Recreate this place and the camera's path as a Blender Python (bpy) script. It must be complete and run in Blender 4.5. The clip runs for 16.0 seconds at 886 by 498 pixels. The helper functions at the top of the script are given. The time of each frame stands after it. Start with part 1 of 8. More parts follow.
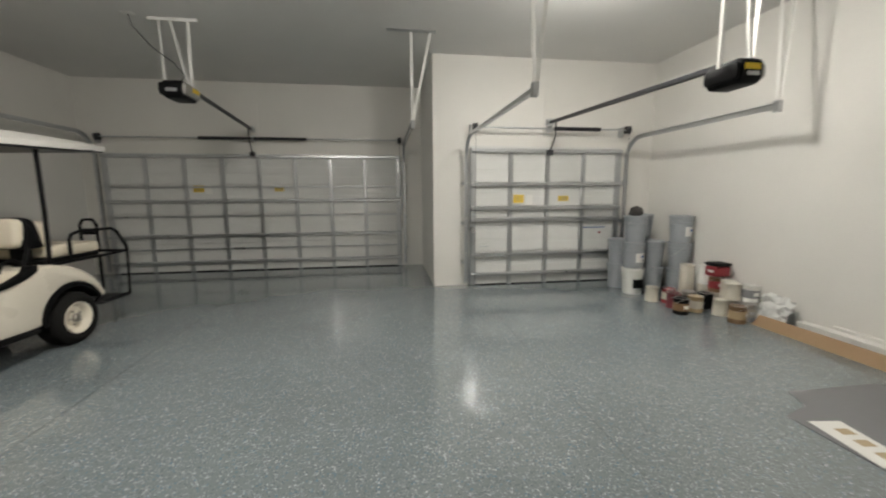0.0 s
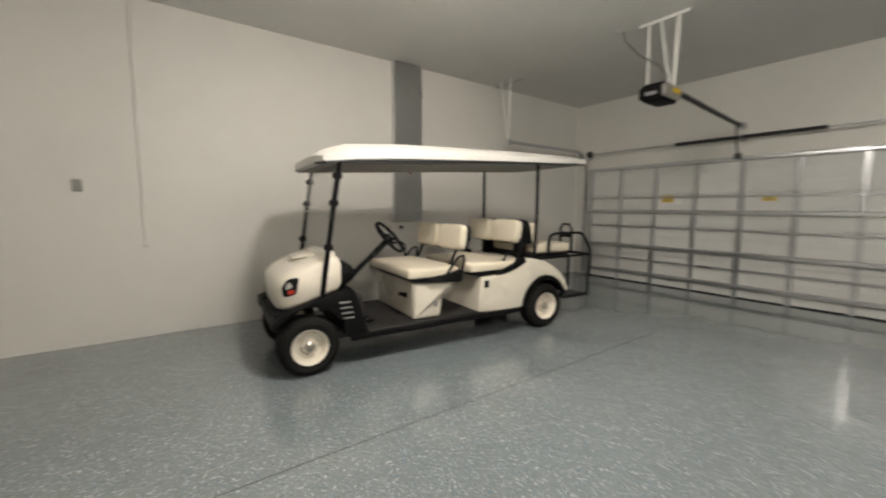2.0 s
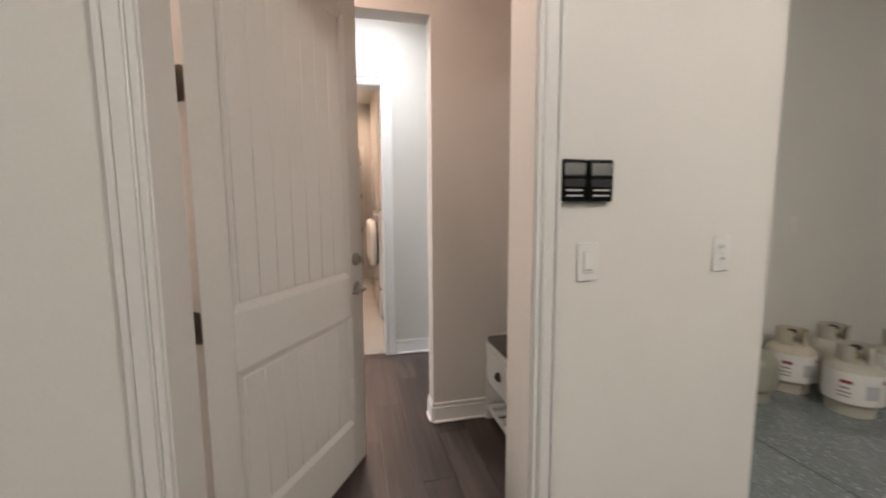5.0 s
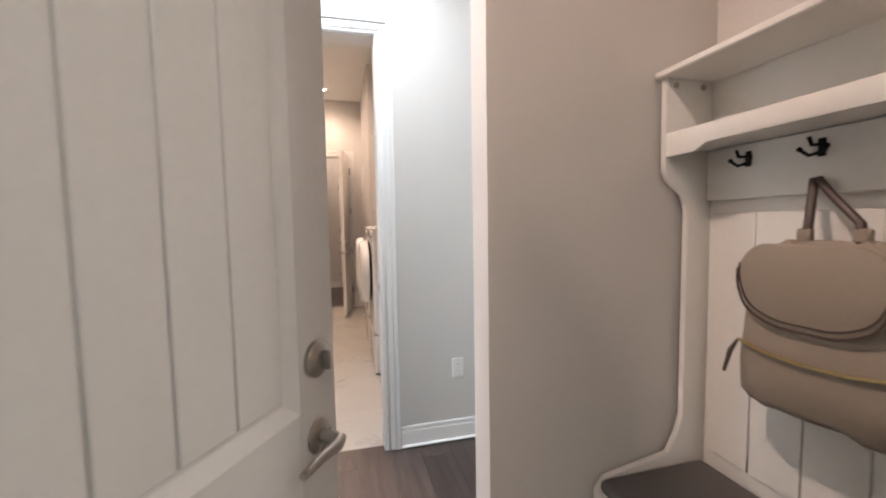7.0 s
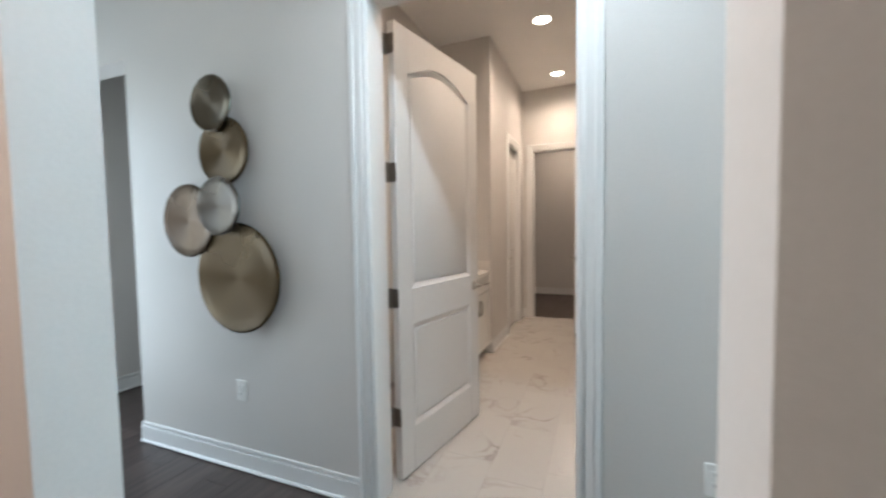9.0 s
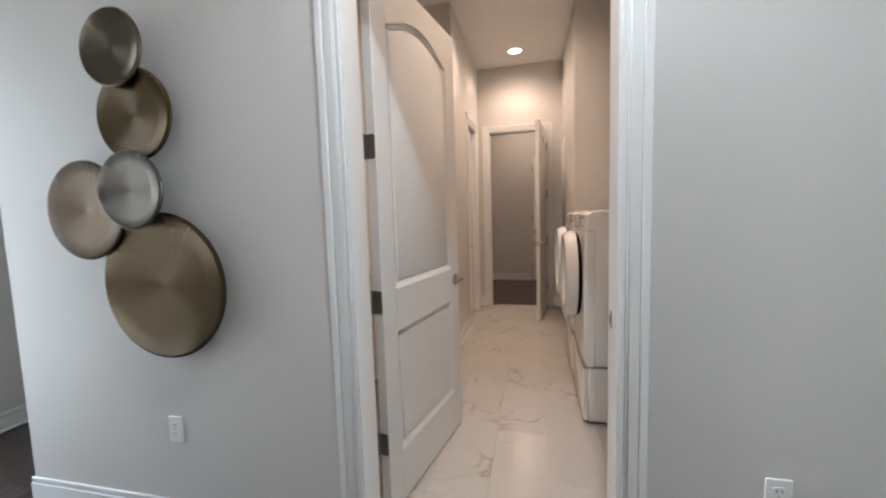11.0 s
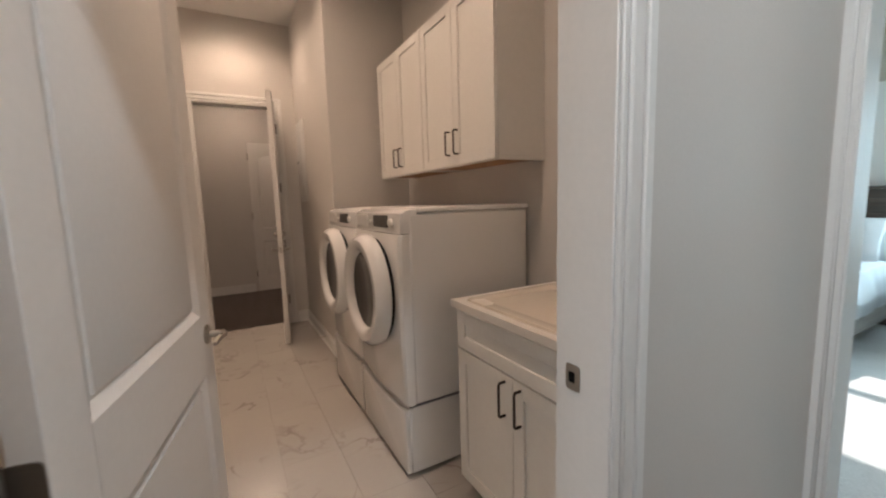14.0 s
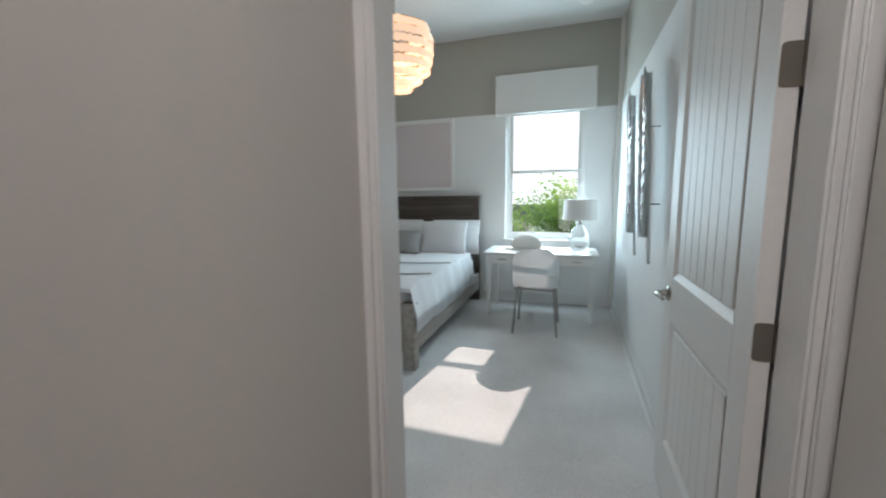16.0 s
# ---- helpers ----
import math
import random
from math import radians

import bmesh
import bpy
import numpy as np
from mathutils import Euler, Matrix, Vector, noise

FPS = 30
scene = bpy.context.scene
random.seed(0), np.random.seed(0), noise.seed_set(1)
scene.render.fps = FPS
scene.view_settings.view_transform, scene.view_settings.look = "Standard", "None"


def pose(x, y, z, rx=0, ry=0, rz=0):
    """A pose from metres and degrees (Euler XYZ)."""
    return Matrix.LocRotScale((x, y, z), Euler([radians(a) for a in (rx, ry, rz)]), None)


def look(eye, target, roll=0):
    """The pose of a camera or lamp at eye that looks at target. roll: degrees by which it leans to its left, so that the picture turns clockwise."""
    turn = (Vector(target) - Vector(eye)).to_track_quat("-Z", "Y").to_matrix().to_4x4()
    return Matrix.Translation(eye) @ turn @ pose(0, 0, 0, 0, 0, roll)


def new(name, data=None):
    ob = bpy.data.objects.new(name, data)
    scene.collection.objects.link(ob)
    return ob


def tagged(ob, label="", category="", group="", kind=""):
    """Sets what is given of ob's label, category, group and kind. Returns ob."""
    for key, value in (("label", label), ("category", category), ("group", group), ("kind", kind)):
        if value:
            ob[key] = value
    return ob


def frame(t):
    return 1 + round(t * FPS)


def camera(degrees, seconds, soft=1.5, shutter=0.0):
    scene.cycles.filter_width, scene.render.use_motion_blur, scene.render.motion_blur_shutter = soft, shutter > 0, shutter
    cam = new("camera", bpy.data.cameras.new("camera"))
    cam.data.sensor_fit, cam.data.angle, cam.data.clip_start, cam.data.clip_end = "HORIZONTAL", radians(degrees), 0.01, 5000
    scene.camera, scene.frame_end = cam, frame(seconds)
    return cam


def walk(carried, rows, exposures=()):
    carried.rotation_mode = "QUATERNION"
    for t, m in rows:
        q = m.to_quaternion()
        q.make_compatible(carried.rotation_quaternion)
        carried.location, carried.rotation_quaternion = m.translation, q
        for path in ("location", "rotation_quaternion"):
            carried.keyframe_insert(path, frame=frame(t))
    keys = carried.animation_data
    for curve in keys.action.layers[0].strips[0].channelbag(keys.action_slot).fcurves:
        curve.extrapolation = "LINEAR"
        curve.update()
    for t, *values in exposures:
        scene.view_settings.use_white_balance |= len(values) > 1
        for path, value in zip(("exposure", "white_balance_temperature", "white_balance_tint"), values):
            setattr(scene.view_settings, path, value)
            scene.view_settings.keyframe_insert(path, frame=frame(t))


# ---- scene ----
cam = camera(97.3, 16.0, soft=2.0, shutter=0.35)

# seconds, place, turn
PATH = [
    (0, (-0.022, 0.032, 1.436), (0.265, 1.99, 1.151), -0.3),
    (0.5, (-0.047, 0.129, 1.392), (-0.138, 2.105, 1.095), -0.1),
    (1, (0.013, 0.295, 1.393), (-0.611, 2.176, 1.122), 0.4),
    (1.5, (-0.004, 0.444, 1.391), (-1.127, 2.08, 1.148), 0.4),
    (2, (-0.154, 0.648, 1.374), (-1.763, 1.816, 1.161), 0.2),
    (2.5, (-0.201, 0.828, 1.386), (-2.115, 1.372, 1.185), 0.1),
    (3, (-0.16, 1.089, 1.374), (-2.137, 0.867, 1.167), 0.4),
    (3.5, (-0.059, 1.223, 1.376), (-1.865, 0.395, 1.15), 0.7),
    (4, (0.116, 1.311, 1.368), (-1.273, -0.105, 1.109), 0.4),
    (4.5, (0.174, 1.22, 1.367), (-0.739, -0.54, 1.105), -0.0),
    (5, (0.14, 0.955, 1.385), (-0.318, -0.98, 1.171), -0.3),
    (5.2, (0.125, 0.836, 1.381), (-0.235, -1.119, 1.162), -0.7),
    (7.3, (0.045, -0.497, 1.374), (-0.517, -2.413, 1.265), -1.7),
    (7.5, (0.026, -0.605, 1.396), (-0.583, -2.507, 1.297), -2.6),
    (8, (-0.097, -0.81, 1.362), (-0.385, -2.788, 1.284), -2.3),
    (8.5, (-0.24, -0.942, 1.373), (-0.001, -2.926, 1.296), -0.9),
    (9, (-0.235, -1.053, 1.36), (0.515, -2.904, 1.257), -0.9),
    (9.2, (-0.21, -1.09, 1.357), (0.7, -2.867, 1.249), -1.1),
    (11.3, (0.178, -1.307, 1.37), (0.488, -3.272, 1.164), -1.8),
    (11.5, (0.222, -1.298, 1.357), (0.438, -3.273, 1.126), -1.8),
    (12, (0.296, -1.338, 1.36), (0.281, -3.323, 1.121), -2.1),
    (12.5, (0.276, -1.523, 1.372), (0.061, -3.5, 1.156), -2.2),
    (13, (0.292, -1.773, 1.378), (-0.109, -3.719, 1.15), -1.8),
    (13.5, (0.394, -1.978, 1.375), (-0.29, -3.842, 1.136), -1.4),
    (14, (0.5, -2.135, 1.386), (-0.463, -3.871, 1.143), -1.8),
    (14.5, (0.509, -2.174, 1.384), (-0.779, -3.685, 1.142), -1.6),
    (15, (0.396, -2.166, 1.382), (-1.157, -3.402, 1.137), -1.3),
    (15.5, (0.128, -2.054, 1.408), (-1.622, -2.986, 1.15), -0.8),
    (16, (-0.188, -2.049, 1.406), (-2.068, -2.676, 1.136), -0.7),
]
# seconds, stops, white balance
EXPOSURE = [(0, 1.20, 6450, 9), (0.5, 1.37, 6550, 10), (1.5, 1.57, 6700, 11), (2.5, 1.63, 6750, 11), (3, 1.53, 6700, 11), (3.5, 1.32, 6700, 11), (4.2, 1.21, 6850, 13), (5.2, 0.84, 6750, 14), (7.3, 1.14, 6350, 12), (8, 1.22, 6250, 11), (9, 0.88, 5850, 4), (11.5, 0.72, 6150, 9), (12.5, 0.60, 6050, 9), (13.5, 0.38, 6700, 11), (14.5, 0.19, 6500, 11), (15, -0.06, 6700, 13), (15.5, -0.14, 6900, 18), (16, -0.21, 7050, 19)]
walk(cam, [(t, look(*p)) for t, *p in PATH], EXPOSURE)

# ---- world and lights ----
world = bpy.data.worlds.new("world")
scene.world = world
world.use_nodes = True
sky = world.node_tree.nodes.new("ShaderNodeTexSky")
sky.sky_type, sky.sun_disc, sky.dust_density = "NISHITA", False, 0.2
sky.sun_elevation, sky.sun_rotation = radians(37), radians(-82)
world.node_tree.links.new(sky.outputs[0], world.node_tree.nodes["Background"].inputs[0])
world.node_tree.nodes["Background"].inputs[1].default_value = 0.15
sun = new("sun", bpy.data.lights.new("sun", "SUN"))
sun.data.energy, sun.data.angle, sun.data.color = 5.0, radians(0.5), (1.0, 0.975, 0.94)
sun.matrix_world = look((-3.09, 0.37, 2.33), (0, 0, 0))


def area_lamp(name, x, y, z, sx, sy, watts, color, aim=(0, 0, -1)):
    ob = new(name, bpy.data.lights.new(name, "AREA"))
    ob.data.shape, ob.data.size, ob.data.size_y = "RECTANGLE", sx, sy
    ob.data.energy, ob.data.color = watts, color
    ob.matrix_world = look((x, y, z), (x + aim[0], y + aim[1], z + aim[2]))
    return ob


def dome_lamp(x, y, z, watts, color):
    """A flush ceiling light: most of it goes down from the lens, a little sideways from its rim."""
    ob = new("garage_lamp", bpy.data.lights.new("garage_lamp", "AREA"))
    ob.data.shape, ob.data.size = "DISK", 0.42
    ob.data.energy, ob.data.color = watts * 0.31, color
    ob.matrix_world = pose(x, y, z)
    rim = new("garage_lamp_rim", bpy.data.lights.new("garage_lamp_rim", "POINT"))
    rim.data.energy, rim.data.color, rim.data.shadow_soft_size = watts * 0.60, color, 0.16
    rim.matrix_world = pose(x, y, z - 0.12)


GARAGE_LIGHT = (1.0, 0.955, 0.88)
dome_lamp(-1.6, 2.05, 3.32, 58, GARAGE_LIGHT)
dome_lamp(1.95, 3.4, 3.32, 49, GARAGE_LIGHT)
WARM, LAUNDRY_W = (1.0, 0.73, 0.555), 66
# Fill light of the mud room and hall, where no fixture is seen.
MUD_FILL_WARM, MUD_FILL_W = (1.0, 0.75, 0.63), 128
HALL_FILL_COOL, HALL_FILL_W = (0.86, 0.93, 1.0), 40
DAY = (0.54, 0.84, 1.0)
area_lamp("window_daylight", -5.36, -2.41, 1.60, 0.85, 1.35, 60, DAY, (1, 0, 0))
area_lamp("hall_daylight", 3.66, -2.02, 1.25, 1.0, 2.3, 20, (0.88, 0.94, 1.0), (-1, 0, 0))

# ---- materials ----
def material(name, base, rough=0.6, metal=0.0, grain=0.04, scale=40.0, blotch=0.05, bump=0.05, coat=0.0, stretch=(1, 1, 1), glow=0.0):
    """A paint, plastic, metal or cloth: its colour varies by a broad blotch and a fine grain, with a fine relief."""
    m = bpy.data.materials.new(name)
    m.use_nodes = True
    nt = m.node_tree
    bsdf = nt.nodes["Principled BSDF"]
    coord = nt.nodes.new("ShaderNodeTexCoord")
    mapping = nt.nodes.new("ShaderNodeMapping")
    mapping.inputs["Scale"].default_value = stretch
    nt.links.new(coord.outputs["Object"], mapping.inputs[0])
    fine, broad = nt.nodes.new("ShaderNodeTexNoise"), nt.nodes.new("ShaderNodeTexNoise")
    for n, s in ((fine, scale), (broad, 1.7)):
        n.inputs["Scale"].default_value = s
        n.inputs["Detail"].default_value = 4
        nt.links.new(mapping.outputs[0], n.inputs["Vector"])
    vary = nt.nodes.new("ShaderNodeMath")
    vary.operation = "MULTIPLY_ADD"
    vary.inputs[1].default_value, vary.inputs[2].default_value = grain * 2, 1 - grain - blotch
    nt.links.new(fine.outputs[0], vary.inputs[0])
    vary2 = nt.nodes.new("ShaderNodeMath")
    vary2.operation = "MULTIPLY_ADD"
    vary2.inputs[1].default_value = blotch * 2
    nt.links.new(broad.outputs[0], vary2.inputs[0])
    nt.links.new(vary.outputs[0], vary2.inputs[2])
    mix = nt.nodes.new("ShaderNodeVectorMath")
    mix.operation = "SCALE"
    mix.inputs[0].default_value = base
    nt.links.new(vary2.outputs[0], mix.inputs["Scale"])
    nt.links.new(mix.outputs[0], bsdf.inputs["Base Color"])
    bsdf.inputs["Metallic"].default_value = metal
    rr = nt.nodes.new("ShaderNodeMath")
    rr.operation = "MULTIPLY_ADD"
    rr.inputs[1].default_value, rr.inputs[2].default_value = 0.16, max(0.02, rough - 0.08)
    nt.links.new(broad.outputs[0], rr.inputs[0])
    nt.links.new(rr.outputs[0], bsdf.inputs["Roughness"])
    bsdf.inputs["Coat Weight"].default_value = coat
    if bump:
        b = nt.nodes.new("ShaderNodeBump")
        b.inputs["Strength"].default_value, b.inputs["Distance"].default_value = bump, 0.004
        nt.links.new(fine.outputs[0], b.inputs["Height"])
        nt.links.new(b.outputs[0], bsdf.inputs["Normal"])
    if glow:
        bsdf.inputs["Emission Color"].default_value = (*base, 1)
        bsdf.inputs["Emission Strength"].default_value = glow
    return m


GARAGE_PAINT = material("garage_wall_paint", (0.74, 0.72, 0.68), 0.55, bump=0.12, scale=90)
CEILING_PAINT = material("ceiling_paint", (0.72, 0.71, 0.69), 0.8, bump=0.25, scale=120)
HOUSE_PAINT = material("greige_wall_paint", (0.60, 0.572, 0.54), 0.6, bump=0.1, scale=100, blotch=0.02)
BED_PAINT = material("white_wall_paint", (0.76, 0.76, 0.75), 0.6, bump=0.1, scale=100, blotch=0.02)
TAUPE_PAINT = material("taupe_wall_paint", (0.44, 0.42, 0.37), 0.6, bump=0.1, scale=100, blotch=0.02)
TRIM = material("white_trim_paint", (0.74, 0.73, 0.71), 0.45, bump=0.02, scale=60, blotch=0.02)
DOOR_PAINT = material("white_door_paint", (0.74, 0.72, 0.69), 0.5, bump=0.03, scale=60, blotch=0.03)
GALV = material("galvanised_steel", (0.52, 0.53, 0.54), 0.30, 1.0, grain=0.12, scale=30, blotch=0.12)
BLACK = material("black_plastic", (0.005, 0.005, 0.0055), 0.5, bump=0.1)
RUBBER = material("tyre_rubber", (0.012, 0.0115, 0.011), 0.75, bump=0.3, blotch=0.1)
for dull in (BLACK, RUBBER):
    dull.node_tree.nodes["Principled BSDF"].inputs["Specular IOR Level"].default_value = 0.12
CREAM = material("cream_body", (0.66, 0.58, 0.45), 0.3, coat=0.3, bump=0.01)
WHITE_PLASTIC = material("white_plastic", (0.78, 0.77, 0.74), 0.35, bump=0.02)
ENAMEL = material("white_enamel", (0.80, 0.79, 0.77), 0.2, coat=0.4, bump=0.0, blotch=0.02, grain=0.01)
DARK_STEEL = material("dark_steel", (0.05, 0.05, 0.055), 0.45, 0.6, blotch=0.1)
NICKEL = material("satin_nickel", (0.42, 0.39, 0.35), 0.3, 1.0, grain=0.03)


def epoxy_floor():
    m = material("grey_flake_epoxy", (0.185, 0.213, 0.222), 0.12, bump=0.02, blotch=0.14, grain=0.05, scale=12)
    nt = m.node_tree
    bsdf = nt.nodes["Principled BSDF"]
    old = bsdf.inputs["Base Color"].links[0].from_socket
    coord = nt.nodes.new("ShaderNodeTexCoord")
    for size, cut, color in ((95, 0.87, (0.40, 0.44, 0.46, 1)), (150, 0.86, (0.36, 0.41, 0.44, 1)), (120, 0.84, (0.085, 0.10, 0.115, 1)), (80, 0.91, (0.11, 0.19, 0.26, 1)), (78, 0.95, (0.50, 0.53, 0.54, 1))):
        vor = nt.nodes.new("ShaderNodeTexVoronoi")
        vor.inputs["Scale"].default_value = size
        nt.links.new(coord.outputs["Object"], vor.inputs["Vector"])
        sep = nt.nodes.new("ShaderNodeSeparateColor")
        nt.links.new(vor.outputs["Color"], sep.inputs[0])
        near = nt.nodes.new("ShaderNodeMath")
        near.operation = "LESS_THAN"
        near.inputs[1].default_value = 0.42
        nt.links.new(vor.outputs["Distance"], near.inputs[0])
        step = nt.nodes.new("ShaderNodeMath")
        step.operation = "GREATER_THAN"
        step.inputs[1].default_value = cut
        nt.links.new(sep.outputs[0], step.inputs[0])
        both = nt.nodes.new("ShaderNodeMath")
        both.operation = "MULTIPLY"
        nt.links.new(near.outputs[0], both.inputs[0])
        nt.links.new(step.outputs[0], both.inputs[1])
        mx = nt.nodes.new("ShaderNodeMix")
        mx.data_type = "RGBA"
        nt.links.new(both.outputs[0], mx.inputs[0])
        nt.links.new(old, mx.inputs[6])
        mx.inputs[7].default_value = color
        old = mx.outputs[2]
    nt.links.new(old, bsdf.inputs["Base Color"])
    bsdf.inputs["Coat Weight"].default_value = 0.5
    bsdf.inputs["Coat Roughness"].default_value = 0.08
    return m


EPOXY = epoxy_floor()
DARK_WOOD = material("dark_wood_plank", (0.055, 0.040, 0.034), 0.38, grain=0.35, scale=9, stretch=(6, 0.6, 1), blotch=0.15)
MARBLE = material("cream_marble_tile", (0.54, 0.495, 0.44), 0.25, grain=0.03, blotch=0.12, bump=0.01)
CARPET = material("grey_carpet", (0.63, 0.615, 0.60), 0.95, grain=0.35, scale=160, blotch=0.30, bump=1.0)


def wood(name, base, dark, rough=0.4, along="y", scale=1.0):
    """Planks with long grain; each piece has its own tone."""
    m = material(name, base, rough, grain=0.0, blotch=0.06, bump=0.0)
    nt = m.node_tree
    bsdf = nt.nodes["Principled BSDF"]
    coord, mp = nt.nodes.new("ShaderNodeTexCoord"), nt.nodes.new("ShaderNodeMapping")
    mp.inputs["Scale"].default_value = {"y": (26 * scale, 1.3 * scale, 26 * scale), "x": (1.3 * scale, 26 * scale, 26 * scale), "z": (26 * scale, 26 * scale, 1.3 * scale)}[along]
    info = nt.nodes.new("ShaderNodeObjectInfo")
    add = nt.nodes.new("ShaderNodeVectorMath")
    add.operation = "MULTIPLY_ADD"
    add.inputs[1].default_value = (1, 1, 1)
    comb = nt.nodes.new("ShaderNodeCombineXYZ")
    mul = nt.nodes.new("ShaderNodeMath")
    mul.operation = "MULTIPLY"
    mul.inputs[1].default_value = 40
    nt.links.new(info.outputs["Random"], mul.inputs[0])
    for k in range(3):
        nt.links.new(mul.outputs[0], comb.inputs[k])
    nt.links.new(coord.outputs["Object"], mp.inputs[0])
    nt.links.new(mp.outputs[0], add.inputs[0])
    nt.links.new(comb.outputs[0], add.inputs[2])
    n = nt.nodes.new("ShaderNodeTexNoise")
    n.inputs["Scale"].default_value, n.inputs["Detail"].default_value = 1.0, 6
    nt.links.new(add.outputs[0], n.inputs["Vector"])
    ramp = nt.nodes.new("ShaderNodeValToRGB")
    ramp.color_ramp.elements[0].position, ramp.color_ramp.elements[1].position = 0.32, 0.68
    ramp.color_ramp.elements[0].color, ramp.color_ramp.elements[1].color = (*dark, 1), (*base, 1)
    nt.links.new(n.outputs[0], ramp.inputs[0])
    tone = nt.nodes.new("ShaderNodeMath")
    tone.operation = "MULTIPLY_ADD"
    tone.inputs[1].default_value, tone.inputs[2].default_value = 0.5, 0.75
    nt.links.new(info.outputs["Random"], tone.inputs[0])
    sc = nt.nodes.new("ShaderNodeVectorMath")
    sc.operation = "SCALE"
    nt.links.new(ramp.outputs[0], sc.inputs[0])
    nt.links.new(tone.outputs[0], sc.inputs["Scale"])
    nt.links.new(sc.outputs[0], bsdf.inputs["Base Color"])
    b = nt.nodes.new("ShaderNodeBump")
    b.inputs["Strength"].default_value, b.inputs["Distance"].default_value = 0.15, 0.003
    nt.links.new(n.outputs[0], b.inputs["Height"])
    nt.links.new(b.outputs[0], bsdf.inputs["Normal"])
    return m


PLANK = wood("dark_brown_plank", (0.080, 0.058, 0.050), (0.040, 0.028, 0.025), 0.36, "y")


def marble():
    """Pale stone tile with soft grey veins, shifted from tile to tile."""
    m = material("cream_marble", (0.455, 0.425, 0.385), 0.22, grain=0.02, blotch=0.04, bump=0.0)
    nt = m.node_tree
    bsdf = nt.nodes["Principled BSDF"]
    old = bsdf.inputs["Base Color"].links[0].from_socket
    coord, info = nt.nodes.new("ShaderNodeTexCoord"), nt.nodes.new("ShaderNodeObjectInfo")
    comb, mul, add = nt.nodes.new("ShaderNodeCombineXYZ"), nt.nodes.new("ShaderNodeMath"), nt.nodes.new("ShaderNodeVectorMath")
    mul.operation = "MULTIPLY"
    mul.inputs[1].default_value = 30
    nt.links.new(info.outputs["Random"], mul.inputs[0])
    for k in range(3):
        nt.links.new(mul.outputs[0], comb.inputs[k])
    nt.links.new(coord.outputs["Object"], add.inputs[0])
    nt.links.new(comb.outputs[0], add.inputs[1])
    warp = nt.nodes.new("ShaderNodeTexNoise")
    warp.inputs["Scale"].default_value, warp.inputs["Detail"].default_value = 3.2, 7
    warp.inputs["Distortion"].default_value = 1.2
    nt.links.new(add.outputs[0], warp.inputs["Vector"])
    ramp = nt.nodes.new("ShaderNodeValToRGB")
    e = ramp.color_ramp.elements
    e[0].position, e[1].position = 0.46, 0.54
    e[0].color = e[1].color = (0, 0, 0, 1)
    mid = e.new(0.50)
    mid.color = (0.85, 0.85, 0.85, 1)
    nt.links.new(warp.outputs[0], ramp.inputs[0])
    mask = nt.nodes.new("ShaderNodeTexNoise")
    mask.inputs["Scale"].default_value = 2.0
    nt.links.new(add.outputs[0], mask.inputs["Vector"])
    gate = nt.nodes.new("ShaderNodeMapRange")
    gate.inputs[1].default_value, gate.inputs[2].default_value = 0.48, 0.66
    nt.links.new(mask.outputs[0], gate.inputs[0])
    fac = nt.nodes.new("ShaderNodeMath")
    fac.operation = "MULTIPLY"
    nt.links.new(ramp.outputs[0], fac.inputs[0])
    nt.links.new(gate.outputs[0], fac.inputs[1])
    mx = nt.nodes.new("ShaderNodeMix")
    mx.data_type = "RGBA"
    nt.links.new(fac.outputs[0], mx.inputs[0])
    nt.links.new(old, mx.inputs[6])
    mx.inputs[7].default_value = (0.28, 0.245, 0.215, 1)
    nt.links.new(mx.outputs[2], bsdf.inputs["Base Color"])
    return m


TILE = marble()

# ---- mesh tools ----
def box(bm, x0, y0, z0, x1, y1, z1, bevel=0.0, m=None, seg=1):
    lo, hi = Vector((min(x0, x1), min(y0, y1), min(z0, z1))), Vector((max(x0, x1), max(y0, y1), max(z0, z1)))
    vs = bmesh.ops.create_cube(bm, size=1)["verts"]
    for v in vs:
        v.co = Vector([(lo[i] + hi[i]) / 2 + v.co[i] * (hi[i] - lo[i]) for i in range(3)])
    if bevel:
        es = list({e for v in vs for e in v.link_edges})
        out = bmesh.ops.bevel(bm, geom=es, offset=min(bevel, 0.45 * min(hi - lo)), segments=seg, affect="EDGES", profile=0.5)
        vs = list({v for f in out["faces"] for v in f.verts} | {v for v in vs if v.is_valid})
    if m:
        bmesh.ops.transform(bm, matrix=m, verts=vs)
    return vs


